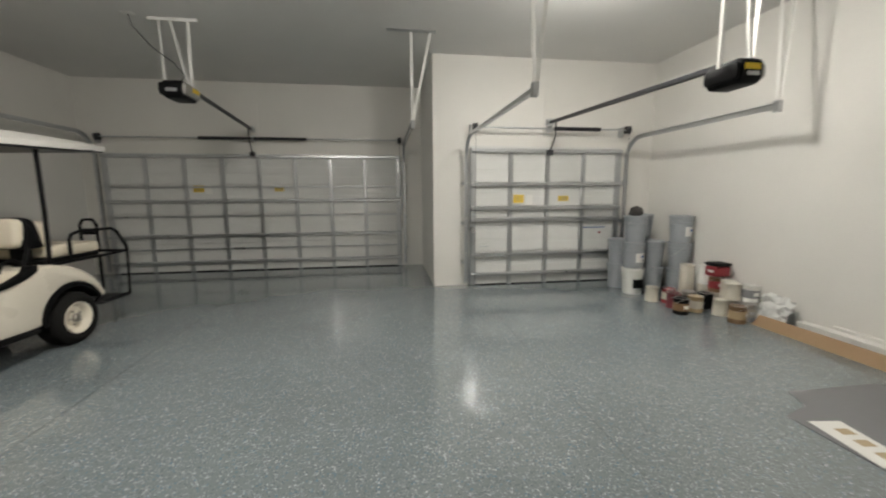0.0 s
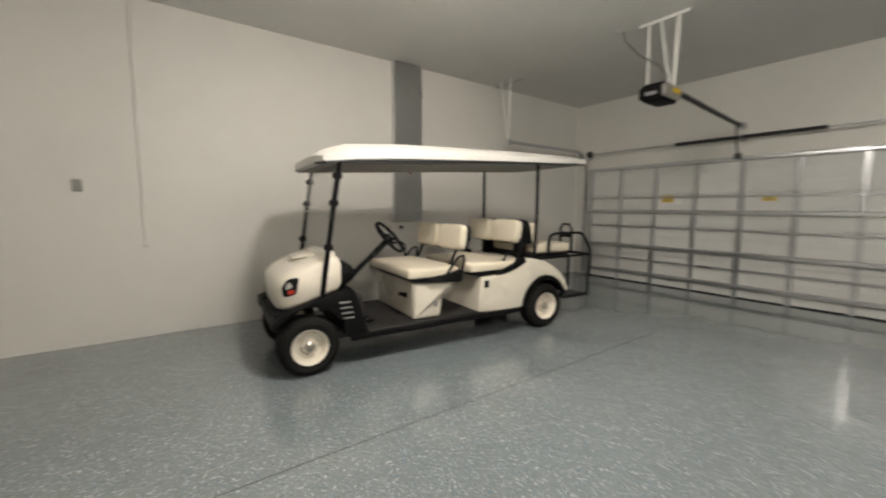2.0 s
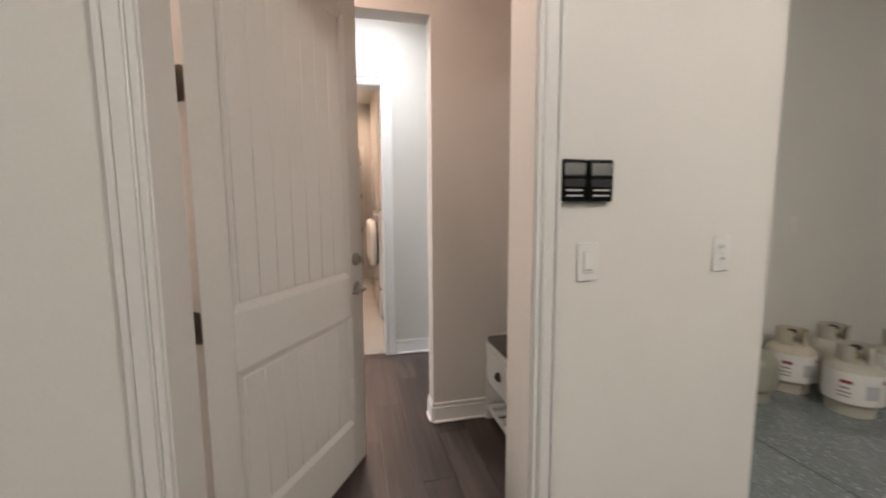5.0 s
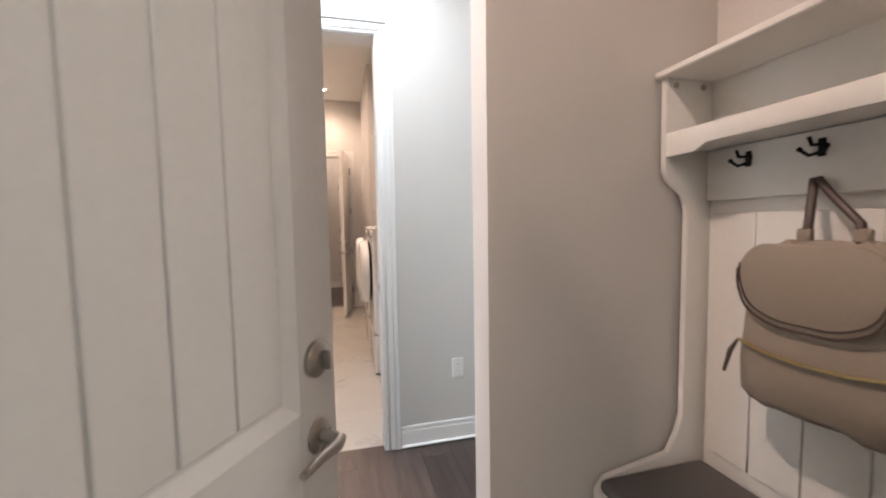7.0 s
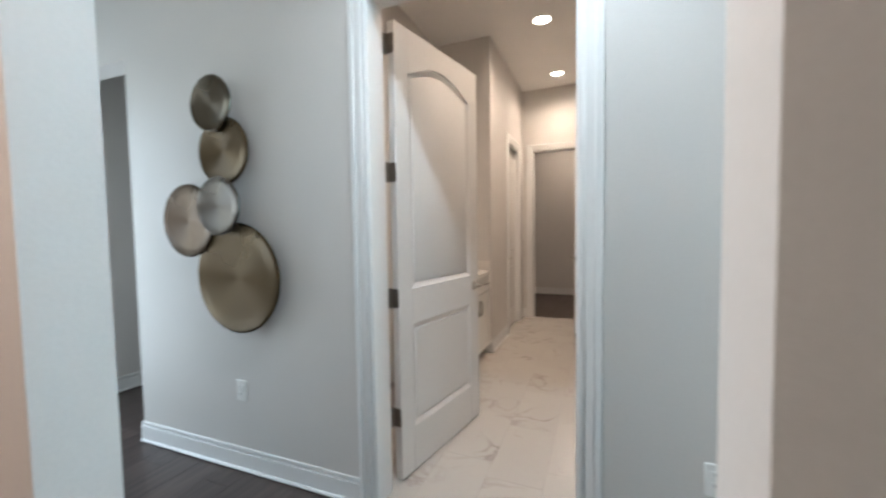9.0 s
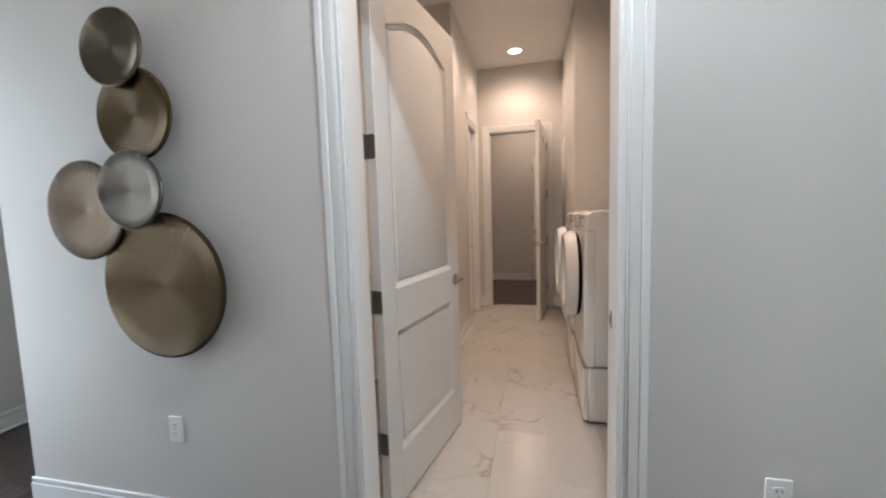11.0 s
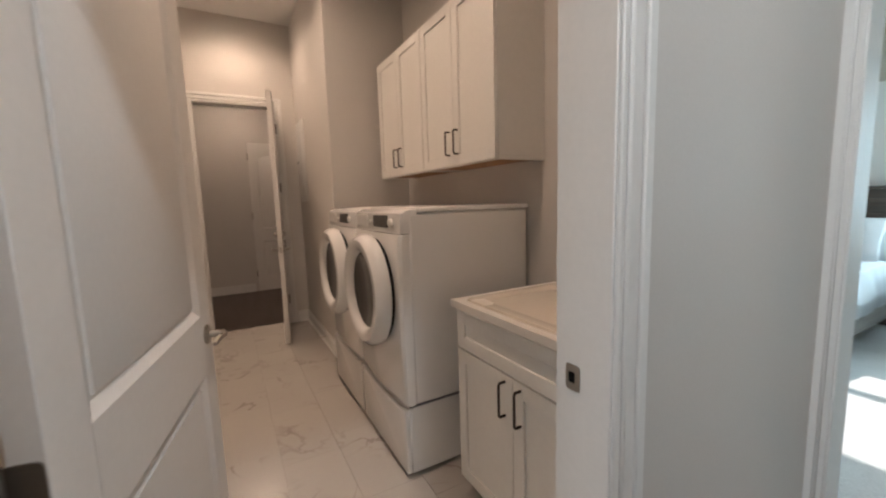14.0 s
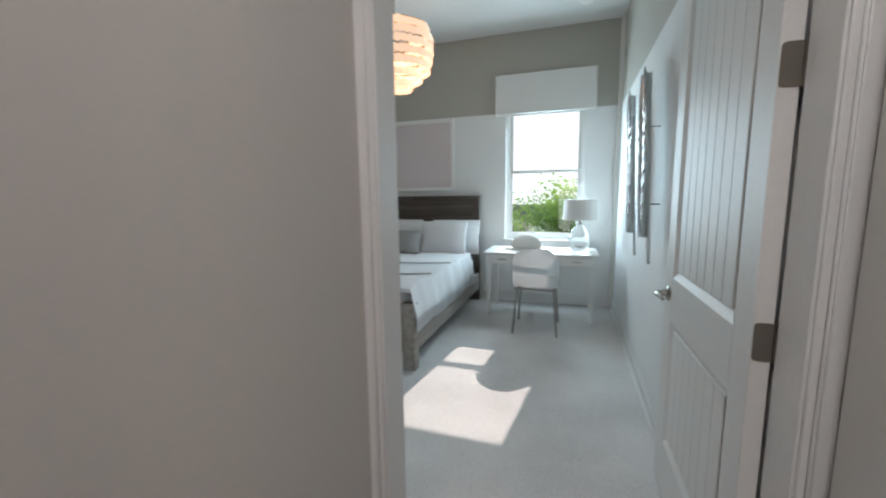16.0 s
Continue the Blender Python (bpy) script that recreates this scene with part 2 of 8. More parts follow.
def tube(bm, pts, r, n=8, closed=False):
    """A round bar along a line of points; r is one radius or one for each point."""
    pts = [Vector(p) for p in pts]
    rs = [r] * len(pts) if isinstance(r, (int, float)) else r
    rings, up = [], None
    count = len(pts)
    for i, p in enumerate(pts):
        a = pts[i - 1] if (i or closed) else p
        b = pts[(i + 1) % count] if (i < count - 1 or closed) else p
        d = ((p - a).normalized() if p != a else Vector()) + ((b - p).normalized() if b != p else Vector())
        d = d.normalized() if d.length > 1e-6 else Vector((0, 0, 1))
        if up is None:
            up = d.orthogonal().normalized()
        up = (up - d * up.dot(d)).normalized()
        side = d.cross(up)
        rings.append([bm.verts.new(p + rs[i] * (math.cos(2 * math.pi * k / n) * up + math.sin(2 * math.pi * k / n) * side)) for k in range(n)])
    pairs = list(zip(rings, rings[1:])) + ([(rings[-1], rings[0])] if closed else [])
    for ra, rb in pairs:
        for k in range(n):
            f = bm.faces.new((ra[k], ra[(k + 1) % n], rb[(k + 1) % n], rb[k]))
            f.smooth = True
    if not closed:
        bm.faces.new(rings[0][::-1])
        bm.faces.new(rings[-1])
    return [v for ring in rings for v in ring]


def lathe(bm, profile, n=24, m=None, smooth=True, caps=True):
    """A turned solid round z from (radius, height) pairs, bottom to top."""
    rings = []
    for r, z in profile:
        rings.append([bm.verts.new((max(r, 1e-4) * math.cos(2 * math.pi * k / n), max(r, 1e-4) * math.sin(2 * math.pi * k / n), z)) for k in range(n)])
    for ra, rb in zip(rings, rings[1:]):
        for k in range(n):
            f = bm.faces.new((ra[k], ra[(k + 1) % n], rb[(k + 1) % n], rb[k]))
            f.smooth = smooth
    if caps:
        bm.faces.new(rings[0][::-1])
        bm.faces.new(rings[-1])
    vs = [v for ring in rings for v in ring]
    if m:
        bmesh.ops.transform(bm, matrix=m, verts=vs)
    return vs


def prism(bm, outline, axis, a, b, bevel=0.0, m=None, seg=2):
    """A flat outline of (u, v) pushed from a to b along axis: 'x' takes (y, z), 'y' takes (x, z), 'z' takes (x, y)."""
    def at(u, v, w):
        return {"x": (w, u, v), "y": (u, w, v), "z": (u, v, w)}[axis]
    lo = [bm.verts.new(at(u, v, a)) for u, v in outline]
    hi = [bm.verts.new(at(u, v, b)) for u, v in outline]
    n = len(outline)
    fs = [bm.faces.new(lo[::-1]), bm.faces.new(hi)]
    for k in range(n):
        fs.append(bm.faces.new((lo[k], lo[(k + 1) % n], hi[(k + 1) % n], hi[k])))
    bmesh.ops.recalc_face_normals(bm, faces=fs)
    vs = lo + hi
    if bevel:
        es = list({e for f in fs[:2] for e in f.edges})
        out = bmesh.ops.bevel(bm, geom=es, offset=bevel, segments=seg, affect="EDGES", profile=0.5)
        vs = list({v for f in out["faces"] for v in f.verts} | {v for v in vs if v.is_valid})
    if m:
        bmesh.ops.transform(bm, matrix=m, verts=vs)
    return vs


def rounded(points, r, n=4):
    """The outline with its corners rounded by r."""
    out, k = [], len(points)
    for i in range(k):
        p, a, b = Vector(points[i]), Vector(points[i - 1]), Vector(points[(i + 1) % k])
        rr = min(r, 0.45 * (p - a).length, 0.45 * (b - p).length)
        s, e = p + (a - p).normalized() * rr, p + (b - p).normalized() * rr
        for j in range(n + 1):
            t = j / n
            out.append(tuple((1 - t) ** 2 * s + 2 * t * (1 - t) * p + t * t * e))
    return out


def shade_auto(me, angle=40):
    for p in me.polygons:
        p.use_smooth = True
    me.set_sharp_from_angle(angle=radians(angle))


def mesh_object(name, bm, mat, auto=True):
    bmesh.ops.recalc_face_normals(bm, faces=bm.faces)
    me = bpy.data.meshes.new(name)
    bm.to_mesh(me)
    bm.free()
    if auto:
        shade_auto(me)
    for m in (mat if isinstance(mat, (list, tuple)) else [mat]):
        me.materials.append(m)
    return new(name, me)


def part(name, bm, mat, parent, label=""):
    ob = mesh_object(name, bm, mat)
    ob.parent = parent
    return tagged(ob, label)


def thing(name, m, label, category, group="", kind=""):
    ob = new(name)
    ob.empty_display_size = 0.1
    ob.matrix_world = m
    return tagged(ob, label, category, group, kind)


def solid(name, bm, mat, label, category, group="", kind="", m=None):
    ob = mesh_object(name, bm, mat)
    if m:
        ob.matrix_world = m
    return tagged(ob, label, category, group, kind)


def boxpart(name, mat, parent, x0, y0, z0, x1, y1, z1, bevel=0.0, label="", seg=1):
    bm = bmesh.new()
    box(bm, x0, y0, z0, x1, y1, z1, bevel, seg=seg)
    return part(name, bm, mat, parent, label)


def structure(name, mat, label, category, *boxes):
    bm = bmesh.new()
    for b in boxes:
        box(bm, *b)
    return solid(name, bm, mat, label, category, kind="structure")


def wall(name, label, axis, lo, hi, u0, u1, z0, z1, mats, holes=()):
    """A wall between lo and hi along its normal axis, with holes (u0, u1, z0, z1) right through. mats: paint on the low side, on the high side."""
    bm = bmesh.new()
    us = sorted({u0, u1, *(h[0] for h in holes), *(h[1] for h in holes)})
    zs = sorted({z0, z1, *(h[2] for h in holes), *(h[3] for h in holes)})
    for ua, ub in zip(us, us[1:]):
        for za, zb in zip(zs, zs[1:]):
            uc, zc = (ua + ub) / 2, (za + zb) / 2
            if any(h[0] < uc < h[1] and h[2] < zc < h[3] for h in holes):
                continue
            if axis == "x":
                box(bm, lo, ua, za, hi, ub, zb)
            else:
                box(bm, ua, lo, za, ub, hi, zb)
    bmesh.ops.remove_doubles(bm, verts=bm.verts, dist=1e-5)
    seen = {}
    for f in bm.faces:
        seen.setdefault(tuple(round(c, 4) for c in f.calc_center_median()), []).append(f)
    bmesh.ops.delete(bm, geom=[f for fs in seen.values() if len(fs) > 1 for f in fs], context="FACES_ONLY")
    i = "xy".index(axis)
    mid = (lo + hi) / 2
    for f in bm.faces:
        f.material_index = 1 if f.calc_center_median()[i] > mid - 1e-4 else 0
    return solid(name, bm, list(mats), label, "wall", kind="structure")

# ---- structure ----
def door_frame(name, label, axis, lo, hi, u0, u1, top, sides=(1, 1), width=0.10, mat=None):
    """Lining, stop and stepped casings of a doorway between u0 and u1 through a wall from lo to hi."""
    bm = bmesh.new()

    def put(a0, b0, c0, a1, b1, c1, bev=0.002):
        # a: along the wall, b: through it, c: up
        if axis == "y":
            box(bm, a0, b0, c0, a1, b1, c1, bev)
        else:
            box(bm, b0, a0, c0, b1, a1, c1, bev)
    put(u0 - 0.02, lo - 0.003, 0, u0, hi + 0.003, top)
    put(u1, lo - 0.003, 0, u1 + 0.02, hi + 0.003, top)
    put(u0 - 0.02, lo - 0.003, top, u1 + 0.02, hi + 0.003, top + 0.02)
    for face, sign, on in ((lo, -1, sides[0]), (hi, 1, sides[1])):
        if not on:
            continue
        f = face + sign * 0.001
        for d0, d1, thick in ((0.006, 0.024, 0.011), (0.0245, 0.032, 0.0145), (0.0325, 0.068, 0.0125), (0.0685, width, 0.019)):
            put(u0 - d1, f, 0, u0 - d0, f + sign * thick, top + d1, 0.003)
            put(u1 + d0, f, 0, u1 + d1, f + sign * thick, top + d1, 0.003)
            put(u0 - d0, f, top + d0, u1 + d0, f + sign * thick, top + d1, 0.003)
    return solid(name, bm, mat or TRIM, label, "door frame", kind="structure")


def baseboard(label, mat, *runs):
    """Runs of (axis, face, sign, from, to): a board with a rounded cap and a shoe."""
    bm = bmesh.new()
    for axis, face, sign, a, b in runs:
        for z0, z1, thick, bev in ((0.0, 0.105, 0.014, 0.002), (0.107, 0.135, 0.010, 0.006), (0.0, 0.02, 0.026, 0.008)):
            f0, f1 = face + sign * 0.0005, face + sign * thick
            if axis == "x":
                box(bm, f0, a, z0 + 0.001, f1, b, z1, bev)
            else:
                box(bm, a, f0, z0 + 0.001, b, f1, z1, bev)
    return solid("baseboard", bm, mat, label, "baseboard", kind="structure")


JOINT_FILL = material("grey_joint_filler", (0.035, 0.04, 0.043), 0.6)
# garage
GX0, GX1, GYL, GYR, GZ = -5.25, 4.25, 7.82, 5.93, 3.42
AX, GY0, GYI, AY = -1.28, -0.10, -0.275, -1.47
DX0, DX1, DTOP = -0.38, 0.587, 2.44
WD0, WD1, SD0, SD1 = -4.86, 0.26, 1.27, 3.66
PG = (GARAGE_PAINT, GARAGE_PAINT)
wall("wall_garage_west", "white painted garage side wall", "x", GX0 - 0.2, GX0, AY - 0.12, GYL + 0.25, 0, GZ, PG)
wall("wall_garage_east", "white painted garage side wall", "x", GX1, GX1 + 0.2, GYI, GYR + 0.25, 0, GZ, PG)
wall("wall_garage_front_wide", "white wall round the wide garage door", "y", GYL, GYL + 0.25, GX0, 0.70, 0, GZ, PG, [(WD0, WD1, 0, 2.13)])
wall("wall_garage_jog", "white corner pier between the two garage doors", "x", 0.70, 0.95, GYR, GYL + 0.25, 0, GZ, PG)
wall("wall_garage_front_single", "white wall round the single garage door", "y", GYR, GYR + 0.25, 0.95, GX1, 0, GZ, PG, [(SD0, SD1, 0, 2.10)])
wall("wall_garage_house", "white garage wall with the house door", "y", GYI, GY0, AX, GX1, 0, GZ, (HOUSE_PAINT, GARAGE_PAINT), [(DX0 - 0.02, DX1 + 0.02, 0, DTOP + 0.02)])
wall("wall_alcove_side", "white side wall of the garage alcove", "x", AX, AX + 0.12, AY, GYI, 0, GZ, (GARAGE_PAINT, HOUSE_PAINT))
wall("wall_alcove_back", "white back wall of the garage alcove", "y", AY - 0.025, AY, GX0, AX, 0, GZ, (BED_PAINT, GARAGE_PAINT))
structure("floor_garage", EPOXY, "glossy grey epoxy garage floor with paint flakes", "floor",
          (-2.1735, GY0, -0.1, 1.2482, GYL + 0.5, 0), (-2.1735, AY, -0.1, AX, GY0, 0))
for x0, y0, x1 in ((GX0, AY, -2.1825), (1.2518, GY0, GX1)):
    boxpart("slab", EPOXY, bpy.data.objects["floor_garage"], x0, y0, -0.1, x1, GYL + 0.5, 0)
structure("floor_joint", JOINT_FILL, "grey filler in the floor saw cuts", "floor joint", (-2.20, AY, -0.11, -2.16, GYL, -0.0025), (1.23, GY0, -0.11, 1.27, GYL, -0.0025))
structure("ceiling_garage", CEILING_PAINT, "white garage ceiling", "ceiling", (GX0 - 0.2, AY - 0.09, GZ, GX1 + 0.2, GYL + 0.25, GZ + 0.15))
baseboard("white painted garage baseboard", GARAGE_PAINT, ("y", GY0, 1, AX - 0.014, DX0 - 0.10), ("y", GY0, 1, DX1 + 0.10, GX1), ("x", AX, -1, AY, GY0), ("y", AY, 1, GX0, AX))
door_frame("trim_house_door", "white door frame from garage to house", "y", GYI, GY0, DX0, DX1, DTOP, width=0.085)
structure("threshold", NICKEL, "metal threshold under the house door", "threshold", (DX0, GYI, -0.05, DX1, GY0, 0.012))
# mud room and hall
HZ = 3.38
MY0, MY1, MX0, MX1 = -1.51, -1.38, -0.345, 0.648
LY, LYI = -2.63, -2.77
LX0, LX1, LTOP = -0.148, 0.765, 2.44
PH = (HOUSE_PAINT, HOUSE_PAINT)
HX1 = 3.60
wall("wall_mud_south", "greige wall with the opening to the hall", "y", MY0, MY1, -1.16, HX1, 0, HZ, PH, [(MX0, MX1, 0, 2.49)])
wall("wall_mud_east", "greige mud room side wall", "x", 1.30, 1.42, MY1, GYI, 0, HZ, PH)
wall("wall_hall_south", "greige hall wall with the laundry door", "y", LYI, LY, -1.20, HX1, 0, HZ, PH, [(LX0 - 0.02, LX1 + 0.02, 0, LTOP + 0.02), (2.54, HX1, 0, 2.45)])
wall("wall_hall_east", "greige wall at the end of the hall", "x", HX1, HX1 + 0.12, -5.6, GYI, 0, HZ, PH, [(-2.55, -1.50, 0, 2.45)])
wall("wall_passage_west", "greige side wall of the far passage", "x", 2.42, 2.54, -5.6, LYI, 0, HZ, PH)
wall("wall_passage_end", "greige end wall of the far passage", "y", -5.72, -5.6, 2.42, HX1 + 0.12, 0, HZ, PH)
baseboard("white moulded baseboard", TRIM, ("y", MY1, 1, -1.16, MX0), ("y", MY1, 1, MX1, 1.30), ("x", MX0, 1, MY0, MY1), ("x", MX1, -1, MY0, MY1), ("y", MY0, -1, -1.2, MX0), ("y", MY0, -1, MX1, HX1),
          ("y", LY, 1, -1.185, LX0 - 0.10), ("y", LY, 1, LX1 + 0.10, 2.554), ("x", 2.54, 1, -5.6, LY), ("x", HX1, -1, -5.6, MY0), ("x", 1.30, -1, MY1, GYI))
door_frame("trim_laundry_door", "white moulded door frame of the laundry", "y", LYI, LY, LX0, LX1, LTOP, width=0.095)
# laundry
LW, LE, LEND = -0.99, 0.86, -6.99
EX0, EX1 = -0.06, 0.70
wall("wall_laundry_back", "greige wall behind the washers", "x", LW - 0.13, LW, -5.54, LYI, 0, HZ, PH)
wall("wall_laundry_jut", "greige wall corner beside the washers", "y", -5.54, -5.42, LW, -0.30, 0, HZ, PH)
wall("wall_laundry_west", "greige corridor wall with a panel", "x", -0.42, -0.30, LEND, -5.54, 0, HZ, PH)
wall("wall_laundry_recess", "greige wall behind the base cabinet", "x", 1.47, 1.59, -5.27, LYI, 0, HZ, PH)
wall("wall_laundry_nib", "greige nib wall beside the base cabinet", "y", -5.27, -5.15, LE, 1.47, 0, HZ, PH)
wall("wall_laundry_east", "greige wall with the closet door", "x", LE, LE + 0.12, LEND, -5.27, 0, HZ, PH, [(-6.70, -5.98, 0, 2.46)])
wall("wall_laundry_end", "greige laundry end wall with a doorway", "y", LEND - 0.12, LEND, -0.42, LE + 0.12, 0, HZ, PH, [(EX0 - 0.02, EX1 + 0.02, 0, LTOP + 0.06)])
wall("wall_closet", "greige closet back wall", "x", 1.5, 1.6, LEND, -5.27, 0, HZ, PH)
door_frame("trim_end_door", "white door frame at the end of the laundry", "y", LEND - 0.12, LEND, EX0, EX1, LTOP + 0.04)
door_frame("trim_closet_door", "white frame of the laundry closet door", "x", LE, LE + 0.12, -6.68, -6.0, LTOP, (1, 0))
baseboard("white laundry baseboard", TRIM, ("x", LE, -1, -5.88, -5.15), ("y", -5.15, 1, LE - 0.014, 0.93), ("x", -0.30, 1, LEND, -5.42), ("y", LEND, 1, 0.80, LE), ("y", LEND, 1, -0.30, -0.17), ("y", -5.42, 1, -0.42, -0.286))
# room past the laundry
FY = -9.2
wall("wall_far_back", "greige wall of the room past the laundry", "y", FY - 0.12, FY, -1.6, 2.0, 0, HZ, PH)
wall("wall_far_west", "greige side wall of the far room", "x", -1.72, -1.6, FY - 0.12, LEND - 0.12, 0, HZ, PH)
wall("wall_far_east", "greige side wall of the far room", "x", 2.0, 2.12, FY - 0.12, LEND - 0.12, 0, HZ, PH)
wall("wall_far_north", "greige wall beside the end doorway", "y", LEND - 0.12, LEND, LE + 0.12, 2.12, 0, HZ, PH)
wall("wall_far_north_west", "greige wall beside the end doorway", "y", LEND - 0.12, LEND, -1.72, -0.42, 0, HZ, PH)
baseboard("white baseboard of the far room", TRIM, ("y", FY, 1, 0.14, 2.0), ("y", FY, 1, -1.6, -0.86))
structure("ceiling_house", CEILING_PAINT, "white ceiling of hall and laundry", "ceiling", (-1.19, GYI, HZ, HX1 + 0.12, LYI, HZ + 0.12), (-1.72, LYI, HZ, HX1 + 0.12, FY - 0.12, HZ + 0.12))
# bedroom
BXE, BXI, BXW, BYN, BYS = -1.20, -1.32, -5.31, -1.55, -5.6
BD0, BD1 = -2.575, -1.562
wall("wall_bedroom_east", "wall with the bedroom door", "x", BXI, BXE, BYS, MY0 - 0.0, 0, HZ, (BED_PAINT, HOUSE_PAINT), [(BD0 - 0.02, BD1 + 0.02, 0, LTOP + 0.02)])
door_frame("trim_bedroom_door", "white moulded frame of the bedroom door", "x", BXI, BXE, BD0, BD1, LTOP, width=0.088)
WY0, WY1, WZ0, WZ1 = -2.89, -1.93, 0.84, 2.50
LINE = 2.43
wall("wall_bedroom_west_lower", "white lower bedroom wall with the window", "x", BXW - 0.18, BXW, BYS, BYN, 0, LINE, (BED_PAINT, BED_PAINT), [(WY0, WY1, WZ0, LINE)])
wall("wall_bedroom_west_upper", "taupe upper bedroom wall", "x", BXW - 0.18, BXW, BYS, BYN, LINE, HZ, (TAUPE_PAINT, TAUPE_PAINT), [(WY0, WY1, LINE, WZ1)])
structure("wall_bedroom_north", BED_PAINT, "white lower bedroom side wall", "wall", (BXW - 0.18, BYN, 0, BXI, BYN + 0.05, LINE))
structure("wall_bedroom_north_band", TAUPE_PAINT, "taupe upper band of the bedroom side wall", "wall", (BXW - 0.18, BYN, LINE, BXI, BYN + 0.05, HZ))
wall("wall_bedroom_south", "white bedroom wall", "y", BYS - 0.12, BYS, BXW - 0.18, BXI, 0, HZ, (BED_PAINT, BED_PAINT))
structure("floor_bedroom", CARPET, "grey bedroom carpet", "floor", (BXW, BYS, -0.1, BXE - 0.05, BYN, 0.004))
structure("ceiling_bedroom", CEILING_PAINT, "white bedroom ceiling", "ceiling", (BXW - 0.18, BYS - 0.12, HZ + 0.002, BXI, BYN + 0.05, HZ + 0.12))
baseboard("white bedroom baseboard", TRIM, ("x", BXW, 1, BYS, BYN), ("y", BYN, -1, BXW, BXI), ("y", BYS, 1, BXW, BXI))
baseboard("white hall end baseboard", TRIM, ("x", BXE, 1, BD1 + 0.09, MY0))
structure("floor_laundry_base", MARBLE, "cement bed under the laundry tiles", "floor", (LW - 0.1, LEND - 0.06, -0.1, 1.6, LYI + 0.08, -0.006))
structure("floor_hall_base", DARK_WOOD, "floor under the hall planks", "floor", (BXE - 0.05, LYI + 0.08, -0.1, HX1 + 0.1, GYI, -0.006), (2.5, -5.7, -0.1, HX1 + 0.1, LYI + 0.08, 0))
structure("floor_far_room", DARK_WOOD, "dark wood floor past the laundry", "floor", (-1.7, FY, -0.1, 2.1, LEND - 0.06, 0))

# ---- garage: doors, tracks, openers ----
PANEL_SKIN = material("garage_door_skin", (0.68, 0.68, 0.66), 0.5, 0.0, bump=0.05, blotch=0.05)
STEEL_PLATE = material("steel_cover_plate", (0.40, 0.39, 0.37), 0.4, 0.7)
YELLOW = material("yellow_label", (0.75, 0.52, 0.03), 0.5)
PAPER = material("white_paper", (0.78, 0.77, 0.74), 0.7)
RED = material("red_label", (0.27, 0.03, 0.04), 0.45)
BLUE = material("blue_label", (0.05, 0.14, 0.36), 0.5)
GREY_PRINT = material("grey_print", (0.25, 0.25, 0.26), 0.6)
CARD = material("brown_cardboard", (0.37, 0.25, 0.145), 0.85, grain=0.08, scale=60, stretch=(1, 8, 1))


